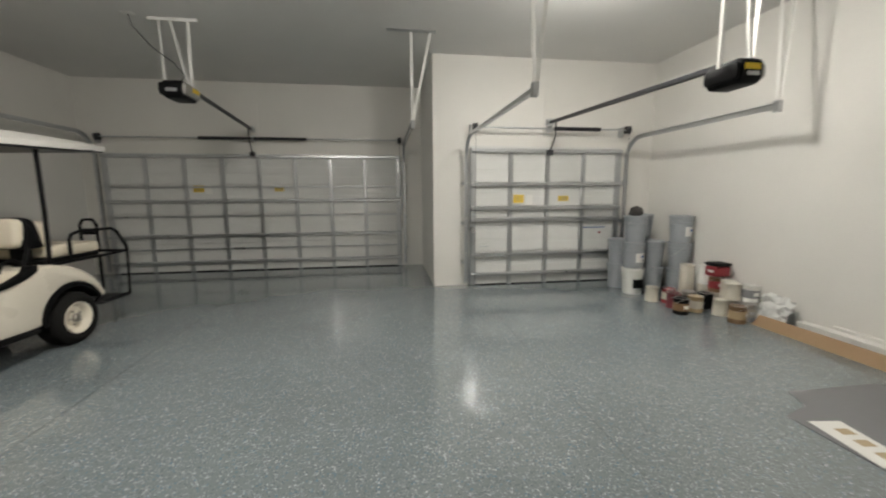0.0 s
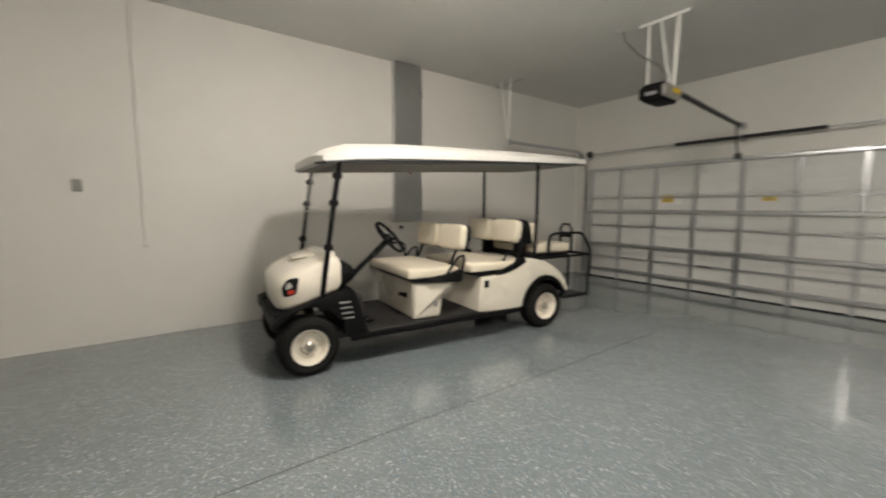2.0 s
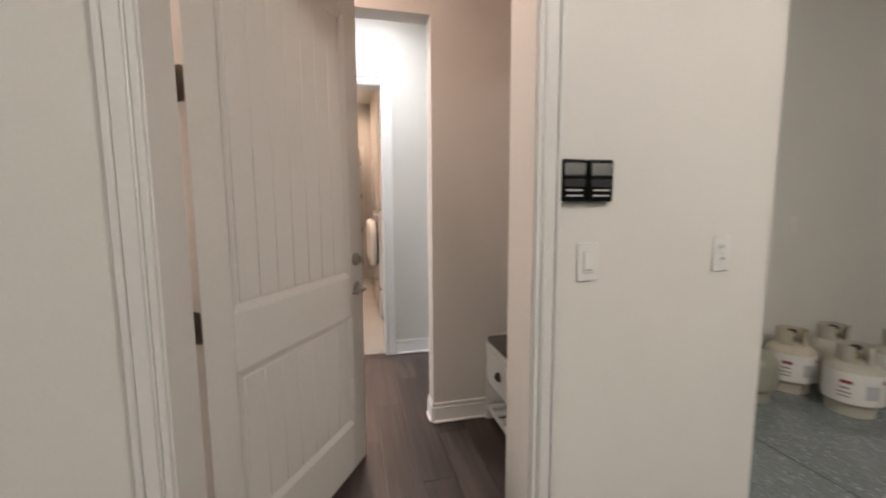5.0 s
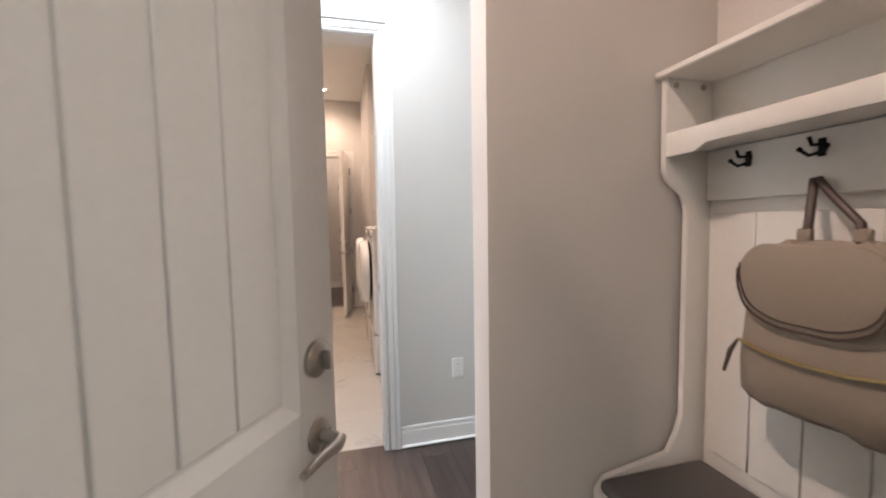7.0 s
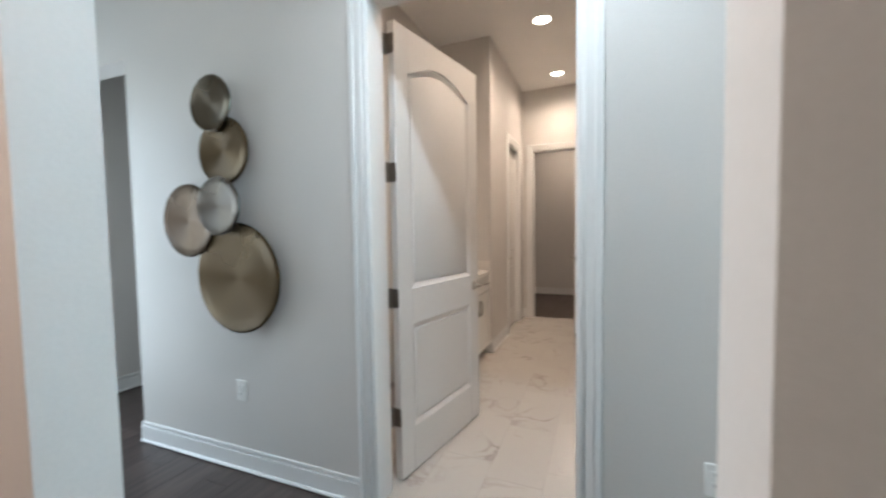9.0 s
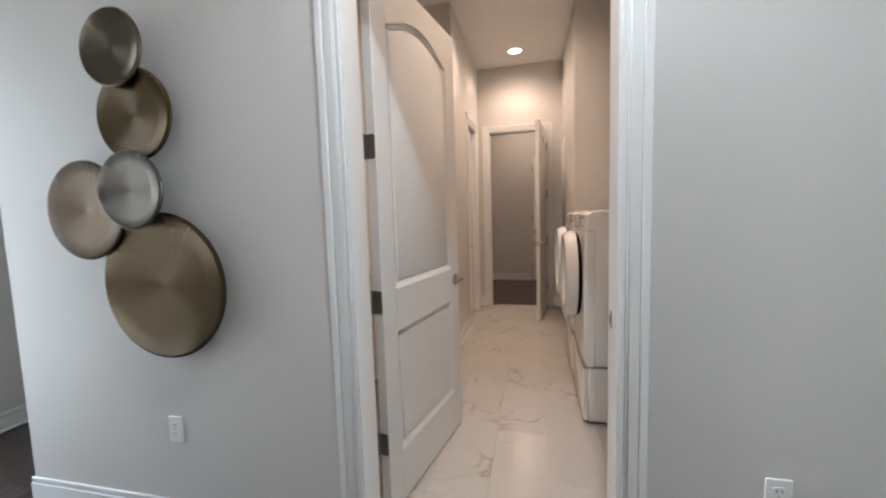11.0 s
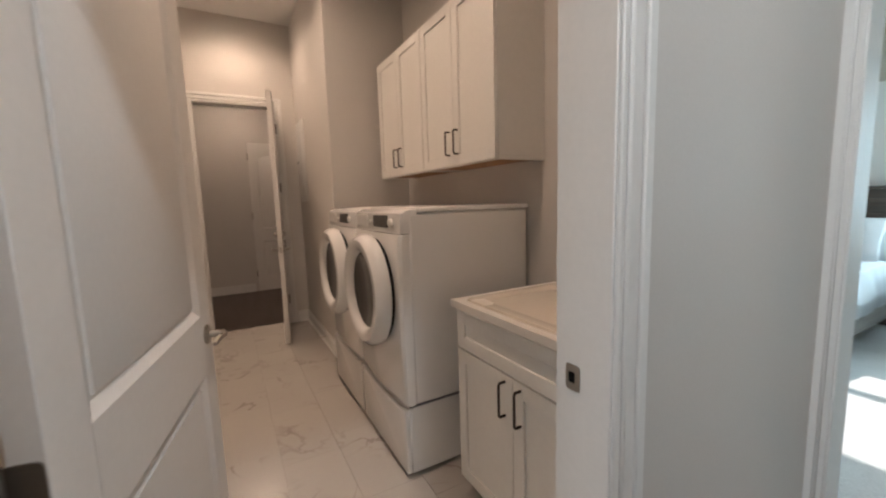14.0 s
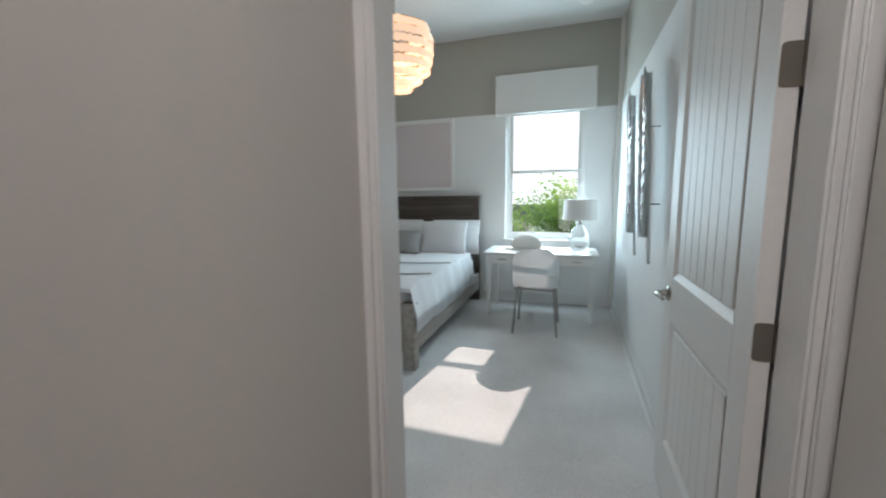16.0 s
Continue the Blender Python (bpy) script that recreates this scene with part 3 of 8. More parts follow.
def garage_door(name, label, x0, x1, y, height, stiles, struts, rails, labels):
    """A sectional door seen from inside: four skins, upright stiles, lengthwise struts, hinges and end rollers."""
    door = thing(name, pose(0, y, 0), label, "garage door", kind="structure")
    joint = [0.0, height / 4, height / 2, height * 3 / 4, height]
    for a, b in zip(joint, joint[1:]):
        bm = bmesh.new()
        box(bm, x0 + 0.01, 0, a + 0.006, x1 - 0.01, 0.045, b - 0.004, 0.004)
        box(bm, x0 + 0.02, 0.018, b - 0.012, x1 - 0.02, 0.036, b + (0.014 if b < height else 0.03))
        for k in range(3):
            z = a + (b - a) * (k + 0.5) / 3
            box(bm, x0 + 0.03, -0.004, z - 0.06, x1 - 0.03, 0.004, z + 0.06, 0.003)
        part("panel", bm, PANEL_SKIN, door)
    xs = [x0 + 0.05 + (x1 - x0 - 0.10) * k / (stiles - 1) for k in range(stiles)]
    for a, b in zip(joint, joint[1:]):
        for k, x in enumerate(xs):
            w = 0.045 if k in (0, stiles - 1) else 0.034
            bm = bmesh.new()
            box(bm, x - w, -0.030, a + 0.008, x + w, -0.005, b - 0.006, 0.004)
            box(bm, x - w * 0.45, -0.036, a + 0.008, x + w * 0.45, -0.028, b - 0.006, 0.002)
            part("stile", bm, GALV, door)
    for z, tall in struts:
        bm = bmesh.new()
        prism(bm, [(-0.030, z - tall), (-0.075, z - tall * 0.6), (-0.085, z - tall * 0.55), (-0.085, z + tall * 0.55), (-0.075, z + tall * 0.6), (-0.030, z + tall)], "x", x0 + 0.02, x1 - 0.02)
        part("strut", bm, GALV, door)
    for z in rails:
        bm = bmesh.new()
        prism(bm, [(-0.012, z - 0.016), (-0.042, z - 0.012), (-0.042, z + 0.010), (-0.036, z + 0.014), (-0.012, z + 0.016)], "x", x0 + 0.03, x1 - 0.03)
        part("section_rail", bm, GALV, door)
    for z in joint[1:-1]:
        for x in xs:
            bm = bmesh.new()
            box(bm, x - 0.035, -0.052, z - 0.06, x + 0.035, -0.036, z + 0.06, 0.004)
            tube(bm, [(x - 0.04, -0.055, z), (x + 0.04, -0.055, z)], 0.010)
            part("hinge", bm, GALV, door)
    for z in joint:
        for x, s in ((x0 + 0.02, -1), (x1 - 0.02, 1)):
            bm = bmesh.new()
            zz = min(max(z, 0.06), height - 0.06)
            tube(bm, [(x, -0.05, zz), (x + s * 0.07, -0.05, zz)], 0.006)
            lathe(bm, [(0.012, -0.009), (0.024, -0.007), (0.024, 0.007), (0.012, 0.009)], 14, pose(x + s * 0.075, -0.05, zz, 0, 90, 0))
            part("roller", bm, WHITE_PLASTIC, door)
    bm = bmesh.new()
    box(bm, x0, -0.01, 0.0, x1, 0.05, 0.02, 0.006)
    part("bottom_seal", bm, BLACK, door, "black rubber bottom seal")
    for x, z, w, h, m in labels:
        boxpart("sticker", m, door, x, -0.0075, z, x + w, -0.0055, z + h)
        if m is YELLOW:
            for k in range(3):
                boxpart("sticker_line", GREY_PRINT, door, x + 0.02, -0.0085, z + h * (0.2 + 0.25 * k), x + w * 0.85, -0.0077, z + h * (0.2 + 0.25 * k) + 0.008)
    # pull handle and lock bar
    bm = bmesh.new()
    tube(bm, [(xs[0] + 0.12, -0.01, 0.62), (xs[0] + 0.12, -0.06, 0.62), (xs[0] + 0.24, -0.06, 0.62), (xs[0] + 0.24, -0.01, 0.62)], 0.008)
    part("handle", bm, GALV, door)
    return door


garage_door("door_wide", "white steel sectional double garage door with galvanised struts", WD0 - 0.03, WD1 + 0.03, GYL - 0.06, 2.13, 9,
            [(2.11, 0.035), (1.305, 0.035), (0.67, 0.035), (0.18, 0.035)], [1.56, 1.03, 0.43],
            [(-3.45, 1.47, 0.18, 0.12, YELLOW), (-3.25, 1.44, 0.12, 0.15, PAPER), (-2.05, 1.48, 0.16, 0.07, YELLOW)])
garage_door("door_single", "white steel sectional single garage door with galvanised struts", SD0 - 0.03, SD1 + 0.03, GYR - 0.06, 2.10, 5,
            [(2.06, 0.035), (1.56, 0.033), (1.20, 0.033), (1.02, 0.033), (0.48, 0.033), (0.17, 0.033)], [],
            [(1.93, 1.28, 0.17, 0.12, YELLOW), (2.13, 1.24, 0.11, 0.16, PAPER), (2.66, 1.30, 0.17, 0.08, YELLOW), (3.04, 0.87, 0.42, 0.015, BLUE), (3.36, 0.78, 0.04, 0.03, RED)])


def track(name, x, s, y, top, length, hang, group):
    """The roller track of one door side: upright, bend, level run and its hanger from the ceiling. s: the side on which the wall is."""
    t = thing(name, pose(x, y, 0), "galvanised steel roller track of a garage door", "garage track", group)
    bm = bmesh.new()
    pts = [(0, -0.06, 0.05), (0, -0.06, top - 0.30)] + [(0, -0.06 - 0.34 * (1 - math.cos(a)), top - 0.30 + 0.34 * math.sin(a)) for a in [radians(d) for d in range(10, 91, 10)]] + [(0, -length, top + 0.04)]
    for p, q in zip(pts, pts[1:]):
        d = Vector(q) - Vector(p)
        m = Matrix.Translation((Vector(p) + Vector(q)) / 2) @ d.to_track_quat("Z", "X").to_matrix().to_4x4()
        box(bm, -0.028, -0.003, -d.length / 2 - 0.002, 0.028, 0.003, d.length / 2 + 0.002, m=m)
        box(bm, 0.025 * s - 0.003, -0.012, -d.length / 2 - 0.002, 0.025 * s + 0.003, 0.030, d.length / 2 + 0.002, m=m)
    part("rail", bm, GALV, t)
    for z in (0.35, 0.95, 1.55):
        boxpart("jamb_bracket", GALV, t, -0.02, -0.055, z, 0.05 * s, 0.055, z + 0.05)
    bm = bmesh.new()
    box(bm, -0.025, -length - 0.01, top - 0.02, 0.025, -length + 0.05, top + 0.09, 0.003)
    part("end_bracket", bm, GALV, t)
    for dx, dy, zt in hang:
        bm = bmesh.new()
        a, b = Vector((0, -length + 0.02, top + 0.05)), Vector((dx, -length + dy, GZ - 0.004))
        d = b - a
        m = Matrix.Translation((a + b) / 2) @ d.to_track_quat("Z", "X").to_matrix().to_4x4()
        box(bm, -0.016, -0.002, -d.length / 2, 0.016, 0.002, d.length / 2, m=m)
        box(bm, -0.016, -0.016, -d.length / 2, -0.012, 0.016, d.length / 2, m=m)
        part("hanger", bm, WHITE_PLASTIC, t, "white-painted angle hanger")
    boxpart("ceiling_strip", GALV, t, -0.30, -length - 0.02, GZ - 0.016, 0.30, -length + 0.03, GZ - 0.001)
    return t


track("track", WD0 - 0.09, -1, GYL - 0.06, 2.43, 2.30, [(0.0, -0.16, 0), (0.20, -0.16, 0)], "wide door tracks")
track("track", WD1 + 0.09, 1, GYL - 0.06, 2.26, 2.60, [(0.0, 0.02, 0), (0.24, 0.02, 0)], "wide door tracks")
track("track", SD0 - 0.09, -1, GYR - 0.06, 2.21, 2.75, [(-0.02, 0.10, 0), (0.02, -0.25, 0)], "single door tracks")
track("track", SD1 + 0.09, 1, GYR - 0.06, 2.21, 2.45, [(0.06, 0.02, 0), (0.12, 0.20, 0)], "single door tracks")


def torsion(x0, x1, y, z, s0, s1, xc):
    t = thing("torsion_shaft", pose(0, y, z), "torsion bar with a dark coiled spring over a garage door", "torsion spring")
    bm = bmesh.new()
    tube(bm, [(x0, 0, 0), (x1, 0, 0)], 0.0127, 10)
    part("bar", bm, GALV, t)
    bm = bmesh.new()
    n = int((s1 - s0) / 0.016)
    for k in range(n):
        x = s0 + (s1 - s0) * k / n
        lathe(bm, [(0.020, -0.006), (0.031, 0), (0.020, 0.006)], 10, pose(x, 0, 0, 0, 90, 0))
    tube(bm, [(s0, 0, 0), (s1, 0, 0)], 0.022, 10)
    part("spring", bm, DARK_STEEL, t, "dark coiled torsion spring")
    for x in (x0 + 0.03, x1 - 0.03):
        bm = bmesh.new()
        lathe(bm, [(0.03, -0.03), (0.062, -0.028), (0.055, -0.01), (0.055, 0.015), (0.066, 0.03), (0.03, 0.034)], 16, pose(x, 0, 0, 0, 90, 0))
        part("drum", bm, DARK_STEEL, t, "black cable drum")
        boxpart("end_plate", GALV, t, x - 0.055, 0.02, -0.10, x - 0.05, 0.16, 0.05)
        bm = bmesh.new()
        tube(bm, [(x, -0.055, -0.0), (x, -0.05, -z + 0.1)], 0.0025, 5)
        part("cable", bm, DARK_STEEL, t)
    boxpart("centre_bracket", GALV, t, xc - 0.012, -0.03, -0.05, xc + 0.012, 0.145, 0.05, 0.003)
    boxpart("back_plate", GARAGE_PAINT, t, xc - 0.06, 0.145, -0.10, xc + 0.06, 0.16, 0.62, 0.004, "white-painted mounting board")
    return t


torsion(WD0 - 0.02, WD1 + 0.04, GYL - 0.16, 2.42, -3.25, -1.42, -2.34)
torsion(SD0 - 0.0, SD1 + 0.08, GYR - 0.16, 2.38, 2.52, 3.26, 2.47)


def opener(x, y, z, y_end, z_end, label, cord, q=1.0):
    """A chain-drive opener: case with side shells and lamp lens, rail to the wall over the door, door arm, ceiling hangers."""
    o = thing("garage_door_opener", pose(x, y, z), label, "door opener", "garage door openers")
    bm = bmesh.new()
    prism(bm, rounded([(-0.20 * q, -0.06 * q), (-0.16 * q, -0.11 * q), (0.16 * q, -0.11 * q), (0.20 * q, -0.06 * q), (0.20 * q, 0.055), (0.15 * q, 0.085), (-0.15 * q, 0.085), (-0.20 * q, 0.055)], 0.03), "x", -0.10 * q, 0.10 * q, 0.012)
    part("case", bm, BLACK, o, "black plastic motor case")
    for s in (-1, 1):
        bm = bmesh.new()
        prism(bm, rounded([(-0.19 * q, -0.08 * q), (0.19 * q, -0.08 * q), (0.19 * q, 0.06), (-0.19 * q, 0.06)], 0.05), "x", s * 0.10 * q, s * 0.145 * q, 0.018)
        part("light_lens", bm, STEEL_PLATE if s > 0 else BLACK, o, "grey translucent lamp cover")
    if cord:
        boxpart("label", YELLOW, o, 0.1455 * q, -0.02, -0.02, 0.149 * q, 0.14, 0.03)
    else:
        boxpart("label", YELLOW, o, -0.085 * q, -0.20 * q - 0.003, 0.0, 0.07 * q, -0.20 * q + 0.002, 0.05 * q)
    boxpart("front_plate", GALV, o, -0.06 * q, -0.20 * q - 0.006, -0.05 * q, 0.06 * q, -0.20 * q + 0.001, -0.012, 0.003)
    bm = bmesh.new()
    a, b = Vector((0, 0.12, 0.095)), Vector((0, y_end - y, z_end - z))
    d = b - a
    m = Matrix.Translation((a + b) / 2) @ d.to_track_quat("Z", "X").to_matrix().to_4x4()
    box(bm, -0.02, -0.026, -d.length / 2, 0.02, 0.026, d.length / 2, 0.003, m=m)
    part("rail", bm, DARK_STEEL, o, "dark steel drive rail")
    bm = bmesh.new()
    q = a + d * 0.93
    tube(bm, [tuple(q), (0, q.y + 0.02, q.z - 0.22), (0, y_end - y - 0.03, z_end - z - 0.42)], 0.012, 8)
    box(bm, -0.04, y_end - y - 0.06, z_end - z - 0.48, 0.04, y_end - y + 0.02, z_end - z - 0.40, 0.005)
    part("door_arm", bm, DARK_STEEL, o)
    boxpart("header_bracket", GALV, o, -0.05, y_end - y - 0.03, z_end - z - 0.04, 0.05, y_end - y + 0.06, z_end - z + 0.05, 0.004)
    boxpart("ceiling_angle", WHITE_PLASTIC, o, -0.26, -0.03, GZ - z - 0.035, 0.26, 0.005, GZ - z - 0.002, 0.003, "white slotted ceiling angle")
    for x0, x1 in ((-0.13, -0.14), (0.13, 0.15), (0.12, -0.02)):
        bm = bmesh.new()
        a, b = Vector((x0, -0.01, 0.04)), Vector((x1, -0.012, GZ - z - 0.02))
        d = b - a
        m = Matrix.Translation((a + b) / 2) @ d.to_track_quat("Z", "X").to_matrix().to_4x4()
        box(bm, -0.002, -0.018, -d.length / 2, 0.002, 0.018, d.length / 2, m=m)
        box(bm, -0.018, -0.018, -d.length / 2, 0.002, -0.014, d.length / 2, m=m)
        part("hanger", bm, WHITE_PLASTIC, o, "white punched hanger strap")
    if cord:
        bm = bmesh.new()
        pts = [Vector((-0.42, -0.08, GZ - z - 0.01)), Vector((-0.40, -0.08, GZ - z - 0.12)), Vector((-0.22, -0.06, 0.45)), Vector((-0.02, -0.04, 0.30)), Vector((0.08, -0.03, 0.16)), Vector((0.0, 0.0, 0.08))]
        tube(bm, pts, 0.006, 6)
        part("power_cord", bm, DARK_STEEL, o, "grey power cord")
        boxpart("socket_plate", WHITE_PLASTIC, o, -0.48, -0.13, GZ - z - 0.012, -0.36, -0.05, GZ - z - 0.002, 0.004)
    return o


opener(-2.36, 5.20, 2.63, GYL - 0.16, 2.58, "black chain-drive opener hung from the garage ceiling", True)
opener(2.45, 2.62, 2.25, GYR - 0.16, 2.47, "black opener with yellow label hung from the ceiling", False, 0.78)

# west wall fittings
duct = thing("metal_duct", pose(GX0, 3.66, 0), "galvanised sheet metal duct chase on the wall", "duct")
bm = bmesh.new()
box(bm, 0.001, -0.23, 1.165, 0.09, 0.23, GZ - 0.002, 0.004)
part("duct_body", bm, GALV, duct)
boxpart("seam", GALV, duct, 0.088, -0.235, 2.30, 0.094, 0.235, 2.34, 0.002)
boxpart("indicator", RED, duct, 0.091, 0.0, 1.86, 0.095, 0.05, 1.88)
sock = thing("wall_socket", pose(GX0, 3.56, 1.08), "small grey wall outlet below the duct", "outlet")
boxpart("plate", WHITE_PLASTIC, sock, 0.001, -0.035, -0.055, 0.012, 0.035, 0.055, 0.004)
boxpart("plug", DARK_STEEL, sock, 0.012, -0.02, -0.03, 0.05, 0.02, 0.02, 0.006, "dark plug")
bm = bmesh.new()
tube(bm, [(GX0 + 0.012, 0.52, GZ - 0.002), (GX0 + 0.012, 0.52, 0.99)], 0.010, 8)
box(bm, GX0 + 0.001, 0.495, 0.955, GX0 + 0.03, 0.545, 1.0, 0.006)
solid("conduit", bm, GARAGE_PAINT, "white-painted conduit running down the garage wall", "conduit")


def wall_plate(m, kind, label, category, plate=None):
    """A cover plate in its own x-z plane that faces its own -y: a rocker switch, a duplex outlet or a blank."""
    t = thing("light_switch" if kind == "switch" else "outlet", m, label, category)
    w, h = 0.037, 0.060
    boxpart("plate", plate or WHITE_PLASTIC, t, -w, -0.007, -h, w, -0.0005, h, 0.003)
    if kind == "switch":
        boxpart("rocker", plate or WHITE_PLASTIC, t, -0.017, -0.011, -0.034, 0.017, -0.0065, 0.034, 0.003)
        boxpart("rocker_gap", GREY_PRINT, t, -0.012, -0.0118, -0.026, 0.012, -0.0105, -0.022)
    elif kind == "outlet":
        for z in (-0.02, 0.02):
            bm = bmesh.new()
            prism(bm, rounded([(-0.017, z - 0.014), (0.017, z - 0.014), (0.017, z + 0.014), (-0.017, z + 0.014)], 0.008), "y", -0.0095, -0.0065)
            part("socket", bm, plate or WHITE_PLASTIC, t)
            for x in (-0.007, 0.007):
                boxpart("slot", BLACK, t, x - 0.0012, -0.0102, z - 0.002, x + 0.0012, -0.0093, z + 0.008)
    bm = bmesh.new()
    lathe(bm, [(0.003, 0), (0.003, 0.0015)], 8, pose(0, -0.0065, 0.0, 90, 0, 0))
    part("screw", bm, NICKEL, t)
    return t


wall_plate(pose(GX0, 0.03, 1.57, 0, 0, 90), "outlet", "grey steel outlet plate on the garage wall", "outlet", STEEL_PLATE)
wall_plate(pose(-0.565, GY0, 1.215, 0, 0, 180), "switch", "white rocker light switch beside the house door", "switch")
wall_plate(pose(-1.07, GY0, 1.225, 0, 0, 180), "outlet", "white outlet near the wall corner", "outlet")
wall_plate(pose(-3.35, AY, 1.23, 0, 0, 180), "blank", "white blank cover plate in the alcove", "outlet")
pipe = thing("wall_pipe_stub", pose(-3.33, AY, 3.23), "capped round pipe stub high on the alcove wall", "pipe")
bm = bmesh.new()
lathe(bm, [(0.07, 0), (0.07, 0.012), (0.052, 0.02), (0.05, 0.07), (0.035, 0.075)], 18, pose(0, 0, 0, -90, 0, 0))
part("flange", bm, STEEL_PLATE, pipe)
for dx, nm in ((-0.50, "a"), (-0.588, "b")):
    c = thing("door_control", pose(dx, GY0, 1.46, 0, 0, 180), "black wall button for a garage door opener", "door control", "garage door controls")
    bm = bmesh.new()
    box(bm, -0.042, -0.024, -0.062, 0.042, -0.001, 0.062, 0.006, seg=2)
    part("housing", bm, BLACK, c)
    boxpart("push_bar", GALV, c, -0.034, -0.029, 0.014, 0.034, -0.022, 0.050, 0.004, "silver push bar")
    boxpart("lower_button", DARK_STEEL, c, -0.034, -0.027, -0.018, 0.034, -0.022, 0.004, 0.003)
    for k in range(2):
        boxpart("print_line", WHITE_PLASTIC, c, -0.026, -0.0256, -0.030 - 0.016 * k, 0.026, -0.0238, -0.026 - 0.016 * k)

# propane tanks in the alcove
OLIVE = material("olive_tank_paint", (0.34, 0.34, 0.27), 0.42, bump=0.15, scale=35, blotch=0.12)
TANK_PAINT = material("tank_paint", (0.50, 0.48, 0.41), 0.42, bump=0.15, scale=35, blotch=0.12)
RUSTY = material("worn_tank_paint", (0.55, 0.50, 0.40), 0.5, bump=0.2, scale=18, blotch=0.25, grain=0.12)


def bent_sheet(bm, r, a0, a1, z0, z1, thick, n):
    """A sheet bent round z at radius r from angle a0 to a1."""
    ring = [radians(a0 + (a1 - a0) * k / n) for k in range(n + 1)]
    line = [(r * math.cos(a), r * math.sin(a)) for a in ring] + [((r + thick) * math.cos(a), (r + thick) * math.sin(a)) for a in reversed(ring)]
    lo, hi = [bm.verts.new((x, y, z0)) for x, y in line], [bm.verts.new((x, y, z1)) for x, y in line]
    m = len(line)
    for k in range(m):
        bm.faces.new((lo[k], lo[(k + 1) % m], hi[(k + 1) % m], hi[k]))
    for k in range(n):
        for q in (lo, hi):
            bm.faces.new((q[k], q[k + 1], q[m - 2 - k], q[m - 1 - k]))


def propane_tank(x, y, turn, paint, label, sleeve, collar=True):
    t = thing("propane_tank", pose(x, y, 0, 0, 0, turn), label, "gas tank", "propane tanks")
    bm = bmesh.new()
    prof = [(0.118, 0.0), (0.122, 0.0), (0.124, 0.035)]
    prof += [(0.155 * math.cos(radians(a)), 0.13 + 0.10 * math.sin(radians(a))) for a in range(-36, 1, 9)]
    prof += [(0.157, 0.205), (0.157, 0.215), (0.155, 0.22)]
    prof += [(0.155 * math.cos(radians(a)), 0.27 + 0.10 * math.sin(radians(a))) for a in range(0, 81, 10)]
    prof += [(0.02, 0.372)]
    lathe(bm, prof, 32)
    part("tank_body", bm, paint, t)
    if collar:
        bm = bmesh.new()
        bent_sheet(bm, 0.092, 20, 340, 0.345, 0.455, 0.003, 40)
        tube(bm, [(0.094 * math.cos(radians(a)), 0.094 * math.sin(radians(a)), 0.457) for a in range(20, 341, 16)], 0.005, 6)
        part("collar", bm, paint, t, "pressed steel handle collar")
    bm = bmesh.new()
    lathe(bm, [(0.028, 0.365), (0.026, 0.40), (0.017, 0.405), (0.017, 0.43)], 12)
    tube(bm, [(0, 0, 0.405), (0.06, 0, 0.405)], [0.014, 0.012], 10)
    part("valve", bm, material("valve_brass", (0.45, 0.36, 0.20), 0.4, 0.9) if paint is TANK_PAINT else NICKEL, t, "brass valve")
    bm = bmesh.new()
    lathe(bm, [(0.012, 0.428), (0.03, 0.432), (0.032, 0.445), (0.022, 0.455), (0.008, 0.456)], 10)
    part("valve_knob", bm, DARK_STEEL, t, "dark valve knob")
    if sleeve:
        bm = bmesh.new()
        bent_sheet(bm, 0.1595, -80, 80, 0.10, 0.30, 0.0025, 24)
        sl = part("sleeve_label", bm, PAPER, t, "white printed plastic sleeve")
        for k, (a, z, w, h, mm) in enumerate([(-30, 0.24, 0.06, 0.02, RED), (-32, 0.20, 0.05, 0.01, GREY_PRINT), (-32, 0.17, 0.07, 0.008, GREY_PRINT), (15, 0.19, 0.07, 0.09, material("pale_print", (0.5, 0.5, 0.52), 0.6)), (40, 0.26, 0.03, 0.02, RED), (-32, 0.145, 0.06, 0.008, GREY_PRINT)]):
            bm = bmesh.new()
            box(bm, 0, -w / 2, z - h / 2, 0.002, w / 2, z + h / 2, m=Matrix.Rotation(radians(a), 4, "Z") @ Matrix.Translation((0.1625, 0, 0)))
            part("print", bm, mm, sl)
    return t


propane_tank(-2.66, -1.18, 60, OLIVE, "grey-green steel propane tank without a collar", False, False)
propane_tank(-3.08, -1.22, 60, RUSTY, "cream propane tank with worn rusty paint", True)
propane_tank(-3.12, -0.86, 50, TANK_PAINT, "cream propane tank with a white printed sleeve", True)
propane_tank(-3.50, -1.22, 60, TANK_PAINT, "cream propane tank against the alcove wall", False)
propane_tank(-3.76, -0.96, 48, TANK_PAINT, "cream propane tank with a white sleeve near the corner", True)

# ---- buckets, paint cans and cardboard along the east wall ----
GREY_PAIL = material("grey_pail_plastic", (0.33, 0.35, 0.37), 0.45, bump=0.05)
WHITE_PAIL = material("white_pail_plastic", (0.70, 0.70, 0.67), 0.4, bump=0.05, blotch=0.08)
CAN_STEEL = material("tinned_steel", (0.55, 0.54, 0.52), 0.3, 0.9, blotch=0.15)
BROWN = material("brown_label", (0.20, 0.12, 0.06), 0.5, blotch=0.15)
TAN = material("tan_label", (0.45, 0.34, 0.20), 0.5, blotch=0.12)
CREAM_LABEL = material("cream_label", (0.66, 0.62, 0.53), 0.5, blotch=0.08)


